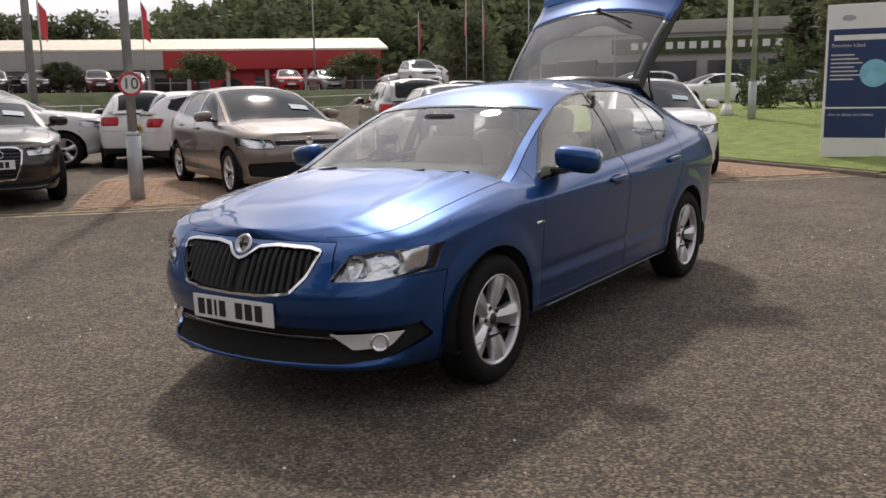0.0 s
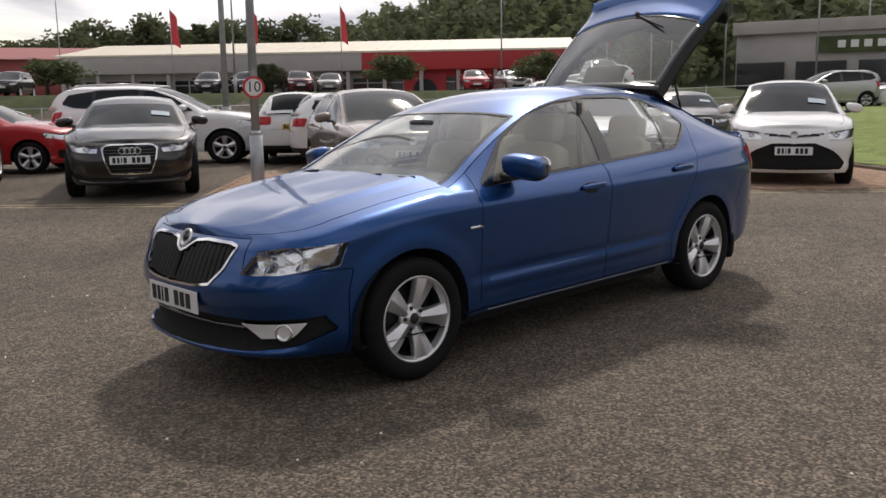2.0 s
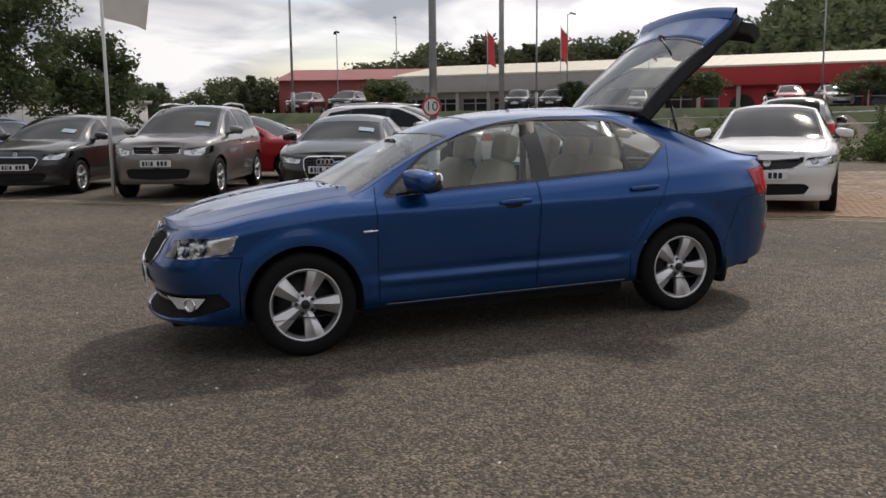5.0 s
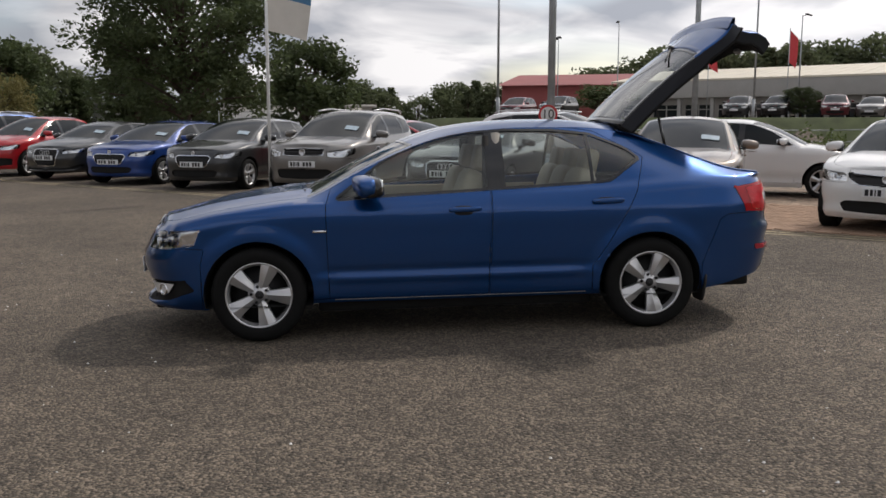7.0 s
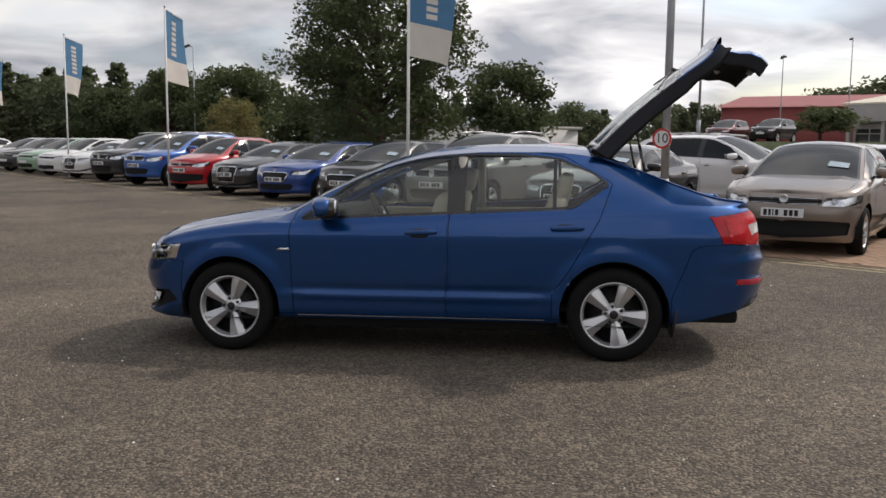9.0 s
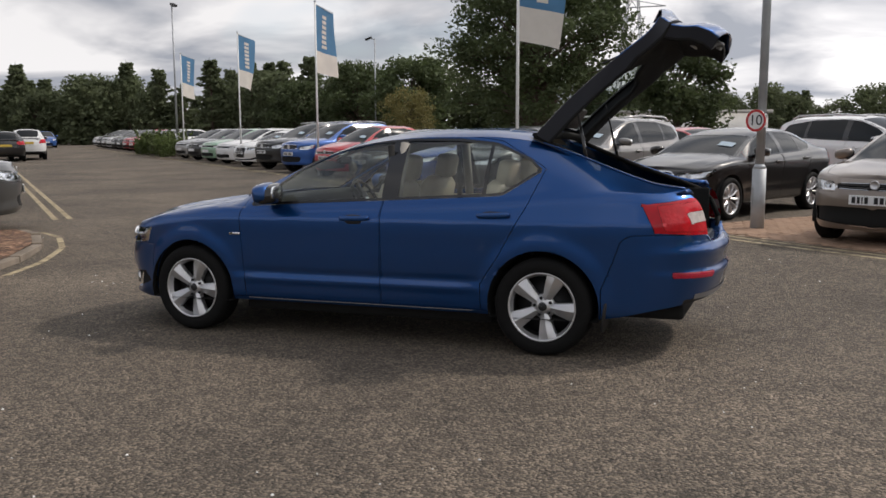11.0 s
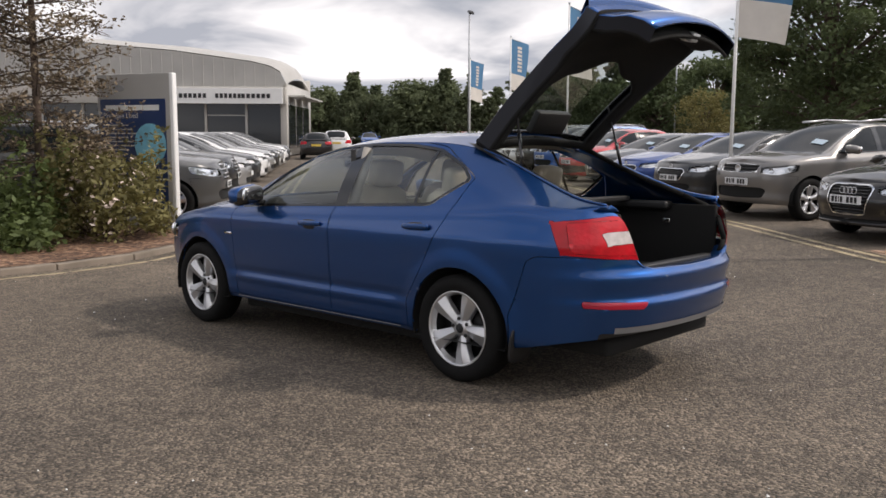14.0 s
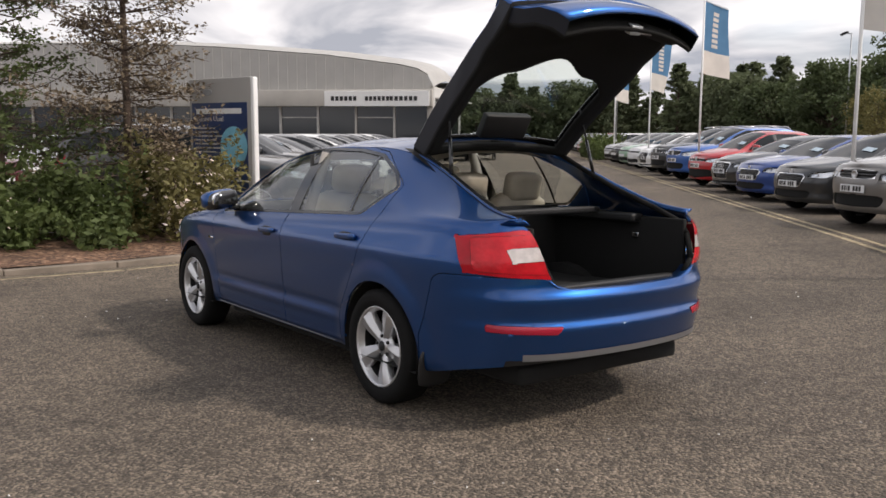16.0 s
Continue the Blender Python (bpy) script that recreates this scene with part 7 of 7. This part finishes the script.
hx, hy = np.linspace(-330, -30, 46), np.linspace(-300, 170, 60)
tagged(obj("hillside", grid_mesh(bmesh.new(), [[(x, y, hill_h(x, y) + .02) for x in hx] for y in hy]), M["field"]), "rough green hillside under the wood", "hill", kind="structure")
rg = random.Random(9)
vs, fs, tv, tf = [], [], [], []
made = 0
while made < 1000:
    a, d = radians(rg.uniform(176, 240)), rg.uniform(92, 225)
    x, y = 5 + d * math.cos(a), 3 + d * math.sin(a)
    if hill_h(x, y) < 1.2:
        continue
    made += 1
    h, r = rg.uniform(5, 10), rg.uniform(2.0, 3.4)
    cen = []
    for _ in range(13):
        zz = rg.uniform(.2, 1)
        rr = r * math.sqrt(rg.random()) * (1.15 - zz * .75)
        aa = rg.uniform(0, 6.28)
        cen.append((x + rr * math.cos(aa), y + rr * math.sin(aa), hill_h(x, y) + h * zz, 1))
    v2, f2 = leaves(rg, cen, 12, 1.3, .62)
    o_ = len(vs)
    vs += v2
    fs += [tuple(i + o_ for i in f) for f in f2]
tagged(mesh_of("hillside_wood", vs, fs, M["leafhazed"]), "dense dark green wood on the hillside", "wood", kind="stuff")


# ---- buildings ----
def wall_frame(a, b):
    """Frame with x from a to b along a wall and y inwards."""
    a, b = Vector((*a, 0)), Vector((*b, 0))
    d = (b - a).normalized()
    return Matrix(((d.x, -d.y, 0, a.x), (d.y, d.x, 0, a.y), (0, 0, 1, .09), (0, 0, 0, 1))), (b - a).length


# showroom: seen from its left end (far) to the right-hand corner; x runs left to right, y into the house
dL, dR = Vector((42.39, -23.26, 0)), Vector((37.76, -27.72, 0))
w_ = (dR - dL).normalized()
A0 = dL - w_ * 34
fmx, _ = wall_frame((A0.x, A0.y), (dR.x, dR.y))
inward = fmx.to_3x3() @ Vector((0, 1, 0))
if inward.dot(Vector((1, -1, 0))) < 0:
    fmx = fmx @ Matrix.Diagonal((1, -1, 1, 1))
LEN = 34 + 6.55
show = thing("car_showroom", fmx, "grey-clad car showroom with a curved roof edge and white fascia", "building")


def roofz(x):
    k = x - 34
    return float(np.interp(k, [-34, -14, -6.8, 0, 4.5, 5.6, 6.2, 6.55], [6.9, 6.95, 6.6, 6.05, 5.45, 5.2, 4.85, 4.1]))


xs2 = np.concatenate((np.arange(0, LEN - 2, .5), np.linspace(LEN - 2, LEN, 12)))
part("upper_wall", grid_mesh(bmesh.new(), [[(x, 0, 4.0 + (roofz(x) - 4.0) * v) for x in xs2] for v in (0, .5, 1)]), M["clad"], show)
for i in range(int(LEN / .6)):
    x = .3 + i * .6
    if roofz(x) > 4.2:
        part("cladding_rib", boxes((x, -.02, (4.0 + roofz(x)) / 2, .05, .04, roofz(x) - 4.05)), M["clad"], show, smooth=False)
part("roof", grid_mesh(bmesh.new(), [[(x, v * 11, roofz(x) + .05 + .6 * math.sin(v * 3.1)) for x in xs2] for v in np.linspace(0, 1, 6)]), M["clad"], show)
part("end_wall", boxes((LEN - .1, 5.5, 2.1, .2, 11, 4.2)), M["clad"], show)
part("back_wall", boxes((LEN / 2, 11, 2.5, LEN, .2, 5)), M["clad"], show)
part("fascia", boxes((LEN / 2, -.25, 3.5, LEN, .5, .98), bevel=.03), M["concrete"], show, "pale fascia band")
sgn = part("name_board", boxes((34 + 3.2, -.56, 3.46, 6.4, .12, .90), bevel=.02), M["white"], show, "white name board", smooth=False)
for c, l in ((-2.0, 1.65), (.05, 1.55), (1.65, 1.75)):
    n_ = 6
    for k in range(n_):
        part("name_bar", boxes((37.2 + c - l / 2 + l * (k + .5) / n_, -.63, 3.46, l / n_ * .7, .02, .26)), M["ink"], sgn, smooth=False)
part("base_wall", boxes((LEN / 2, .02, .12, LEN, .24, .24)), M["concrete"], show)
for i in range(17):
    x0, x1 = LEN * i / 17, LEN * (i + 1) / 17
    wn_ = part("window", boxes(((x0 + x1) / 2, .10, 1.62, x1 - x0 - .14, .05, 2.76)), M["shopglass"], show, "dark showroom window", smooth=False)
    part("mullion", boxes((x0, .06, 1.62, .14, .16, 2.8)), M["clad"] if i % 3 else M["concrete"], show, smooth=False)
    if i % 2:
        part("transom", boxes(((x0 + x1) / 2, .06, 2.35, x1 - x0 - .14, .08, .06)), M["clad"], wn_, smooth=False)
part("corner_pier", boxes((LEN - .16, -.02, 1.65, .38, .38, 3.1), bevel=.02), M["concrete"], show)
for i in range(3):
    part("side_window", boxes((LEN + .01, 2 + i * 3.2, 1.7, .06, 2.8, 2.6)), M["shopglass"], show, smooth=False)
    part("awning", boxes((LEN + .5, 2 + i * 3.2, 3.5, 1.0, 2.9, .10), m=Matrix()), M["clad"], show, smooth=False)
part("floodlight", boxes((34 - 5.3, -.35, 4.35, .45, .30, .35), bevel=.04), M["plastic"], show)
part("roof_vent", tubes(((34 - 1.2, 6, 6.0), (34 - 1.2, 6, 6.6), .15)), M["steel"], show)

# far shops: long low block with a cream pitched roof; grey bays, then a red unit
A1, B1 = Vector((-24.5, -75, 0)), Vector((-54, -43.5, 0))
fm1, L1 = wall_frame((A1.x, A1.y), (B1.x, B1.y))
if (fm1.to_3x3() @ Vector((0, 1, 0))).dot(Vector((-1, -1, 0))) < 0:
    fm1 = fm1 @ Matrix.Diagonal((1, -1, 1, 1))
shops = thing("shop_block", fm1, "long low shop block with cream roof and red unit", "building")
split_x = L1 * .60
part("grey_wall", boxes((split_x / 2, 8, 2.55, split_x, 16, 5.1)), M["concrete"], shops)
part("red_wall", boxes(((split_x + L1) / 2, 8, 2.55, L1 - split_x, 16.02, 5.1)), M["redwall"], shops, "bright red cladding")
part("grey_fascia", boxes((split_x / 2, -.5, 4.35, split_x, 1.1, 1.5), bevel=.03), M["clad"], shops)
part("red_fascia", boxes(((split_x + L1) / 2, -.5, 4.35, L1 - split_x, 1.1, 1.5), bevel=.03), M["redwall"], shops)
part("roof", grid_mesh(bmesh.new(), [[(x, y, z) for x in np.linspace(-.6, L1 + .6, 30)] for y, z in ((-1.1, 5.05), (-1.1, 5.2), (9, 6.6), (17, 5.4))]), M["creamroof"], shops, smooth=False)
for i in range(44):
    x = (i + .5) * L1 / 44
    part("roof_seam", boxes((0, 0, 0, .06, 10.2, .03), m=Matrix.Translation((x, 3.95, 5.905)) @ pose(0, 0, 0, math.degrees(math.atan2(1.4, 10.1)))), M["creamroof"], shops, smooth=False)
for i in range(14):
    x0, x1 = L1 * i / 14, L1 * (i + 1) / 14
    wd = part("shop_window", boxes(((x0 + x1) / 2, -.04, 1.75, (x1 - x0) * .80, .10, 2.5)), M["shopglass"], shops, smooth=False)
    part("window_frame", boxes(((x0 + x1) / 2, -.10, 1.75, .10, .06, 2.5), ((x0 + x1) / 2, -.10, 2.6, (x1 - x0) * .8, .06, .08)), M["clad"], wd, smooth=False)
    part("pier", boxes((x0, -.7, 1.8, .30, .30, 3.6)), M["clad"], shops, smooth=False)
lg = part("shop_badge", lathe(bmesh.new(), [(.001, -.1), (1.0, -.1), (1.0, 0), (.001, 0)], 28, Matrix.Translation((L1 * .72, -.15, 1.9))), M["ink"], shops, "round dark shop badge", smooth=False)
part("badge_panel", boxes((L1 * .72, -.12, 1.8, 3.6, .06, 3.0)), M["redwall"], shops, smooth=False)

# maroon warehouse beyond
hall = thing("warehouse", Matrix.Translation((-27.5, -112, .09)) @ pose(0, 0, 0, 0, 0, 158) @ Matrix.Diagonal((1, 1, .84, 1)), "maroon sheet-clad warehouse with a shallow gable", "building")
part("wall", boxes((12, -12, 3.3, 30, 24, 6.6)), M["maroon"], hall)
part("roof", grid_mesh(bmesh.new(), [[(x, y, z) for x in np.linspace(-3.5, 27.5, 8)] for y, z in ((.5, 6.5), (-12, 8.6), (-24.5, 6.5))]), M["maroon"], hall, smooth=False)
for i in range(22):
    part("wall_rib", boxes((-2.8 + i * 1.35, .04, 3.3, .12, .10, 6.5)), M["maroon"], hall, smooth=False)
for i in range(3):
    part("roller_door", boxes((2 + i * 8, .08, 1.9, 3.4, .12, 3.8)), M["clad"], hall, "grey roller door", smooth=False)
part("canopy", boxes((17, 2.5, 3.6, 9, 5, .5)), M["clad"], hall, smooth=False)

# grey shops behind the lawn
unit = thing("retail_unit", Matrix.Translation((-53, -18, .65)) @ pose(0, 0, 0, 0, 0, 105), "grey retail unit with a green name board", "building")
part("wall", boxes((0, 6, 2.6, 18, 12, 5.2)), M["clad"], unit)
part("parapet", boxes((0, -.1, 4.9, 18.4, .5, .8), bevel=.03), M["concrete"], unit)
part("name_board", boxes((2, -.25, 3.7, 12, .2, 1.0)), M["leafdark"], unit, "dark green name board", smooth=False)
for k in range(13):
    part("name_bar", boxes((-2.5 + k * .75, -.37, 3.7, .45, .03, .45)), M["white"], unit, smooth=False)
for i in range(5):
    part("shop_window", boxes((-7.4 + i * 3.7, -.04, 1.5, 3.0, .1, 2.4)), M["shopglass"], unit, smooth=False)
white_shed = thing("low_shed", Matrix.Translation((10, -66, .09)) @ pose(0, 0, 0, 0, 0, 10), "long low white shed far off", "building")
part("wall", boxes((0, 0, 1.3, 21, 6, 2.6)), M["white"], white_shed)
part("roof", boxes((0, 0, 2.7, 21.6, 6.6, .25)), M["clad"], white_shed)


def fence(a, b, h=1.1, step=2.2, label="grey steel post-and-rail fence"):
    f = thing("fence", None, label, "fence")
    a, b = Vector((*a, 0)), Vector((*b, 0))
    n = int((b - a).length / step)
    for i in range(n + 1):
        q = gz(a.lerp(b, i / n))
        part("post", tubes((q - Vector((0, 0, .1)), q + Vector((0, 0, h)), .03), n=6), M["steel"], f)
    for z in (h * .5, h * .95):
        part("rail", tubes((gz(a, z), gz(b, z), .022), n=6), M["steel"], f)
    return f


fence((-20, -30), (-34, -16))
fence((-34, -16), (-48, 0))
fence((-20, -30), (-5, -39), 1.1)
fence((4, -51.5), (24, -63), 2.2, 3.0, "tall grey mesh fence posts behind the row")

# pylon and wires
py = thing("pylon", Matrix.Translation((24, -150, 0)), "distant steel lattice pylon", "pylon")
for sx in (1, -1):
    for sy in (1, -1):
        part("leg", tubes(((3 * sx, 3 * sy, 0), (.8 * sx, .8 * sy, 24), .14), ((.8 * sx, .8 * sy, 24), (.15 * sx, .15 * sy, 34), .10), n=5), M["steel"], py)
for k in range(9):
    z0, z1 = k * 2.7, (k + 1) * 2.7
    r0, r1 = 3 - 2.2 * z0 / 24, 3 - 2.2 * z1 / 24
    part("brace", tubes(((r0, r0, z0), (-r1, r1, z1), .07), ((-r0, r0, z0), (r1, r1, z1), .07), ((r0, -r0, z0), (r1, r1, z1), .07), ((-r0, -r0, z0), (-r1, r1, z1), .07), n=4), M["steel"], py)
for z in (22, 26.5, 31):
    part("cross_arm", tubes(((-5.5, 0, z + .2), (5.5, 0, z + .2), .12), ((-5.5, 0, z + .2), (0, 0, z + 1.4), .07), ((5.5, 0, z + .2), (0, 0, z + 1.4), .07), n=5), M["steel"], py)
for k, dz in enumerate((0, 1.6)):
    wi = thing("overhead_wire", None, "thin overhead power line", "cable")
    bm = bmesh.new()
    prev = None
    for i in range(25):
        t = i / 24
        q = Vector((24 + 150 * t, -150 + 190 * t, 26.5 + dz * 3 - 14 * t * (1 - t)))
        if prev is not None:
            tube(bm, prev, q, .05, n=4, cap=False)
        prev = q
    part("cable", bm, M["ink"], wi)


# ---- paving blocks: the nearest as pieces, the rest joined ----
bm = bmesh.new()
box(bm, 0, 0, 0, .192, .092, .03, bevel=.006)
tmp = obj("block", bm, M["block"], paving)
block_me = tmp.data
first, n_block, rest_v, rest_f = True, 0, [], []
for i in range(0, 116):
    for j in range(0, 38):
        r = -2.25 - .05 - i * .1
        s = -.63 + .05 + j * .1
        # herringbone at right angles
        k = (i + j) % 4
        if k == 0:
            c, ang = (r - .05, s), 0
        elif k == 2:
            c, ang = (r, s + .05), 90
        else:
            continue
        q = rs(*c)
        z = level(q.x, q.y) + .006 - .005 + random.uniform(-.002, .002)
        m = pose(q.x, q.y, z, 0, 0, math.degrees(math.atan2(U.y, U.x)) + ang)
        near = r > -4.6 and s < 1.6
        if near and n_block < 300:
            if first:
                o, first = tmp, False
            else:
                o = new("block", block_me)
                o.parent = paving
            o.matrix_local = m
            n_block += 1
        else:
            b0 = len(rest_v)
            rest_v += [m @ Vector((x * .096, y * .046, .015)) for x, y in ((-1, -1), (1, -1), (1, 1), (-1, 1))]
            rest_v += [m @ Vector((x * .098, y * .048, -.01)) for x, y in ((-1, -1), (1, -1), (1, 1), (-1, 1))]
            rest_f += [(b0, b0 + 1, b0 + 2, b0 + 3)] + [(b0 + a, b0 + 4 + a, b0 + 4 + (a + 1) % 4, b0 + (a + 1) % 4) for a in range(4)]
rb = mesh_of("paving_blocks", rest_v, rest_f, M["block"], paving, kind="stuff")


# loose pale stones on the asphalt
rg = random.Random(12)
vs, fs = [], []
for _ in range(420):
    a, d = rg.uniform(0, 6.28), rg.uniform(1.5, 9)
    x, y = d * math.cos(a), 1.5 + d * math.sin(a)
    if y < -6 or (abs(x) < 2.5 and abs(y) < 1):
        continue
    s, z = rg.choice((.004, .005, .006, .009)), level(x, y)
    i = len(vs)
    vs += [(x + s * rg.uniform(.6, 1.3), y, z), (x, y + s * rg.uniform(.6, 1.3), z), (x - s, y - s * .3, z), (x, y - s, z), (x + s * .1, y, z + s * .9)]
    fs += [(i, i + 1, i + 4), (i + 1, i + 2, i + 4), (i + 2, i + 3, i + 4), (i + 3, i, i + 4)]
tagged(mesh_of("loose_stones", vs, fs, M["paper"]), "small pale loose stones on the asphalt", "stones", kind="stuff")
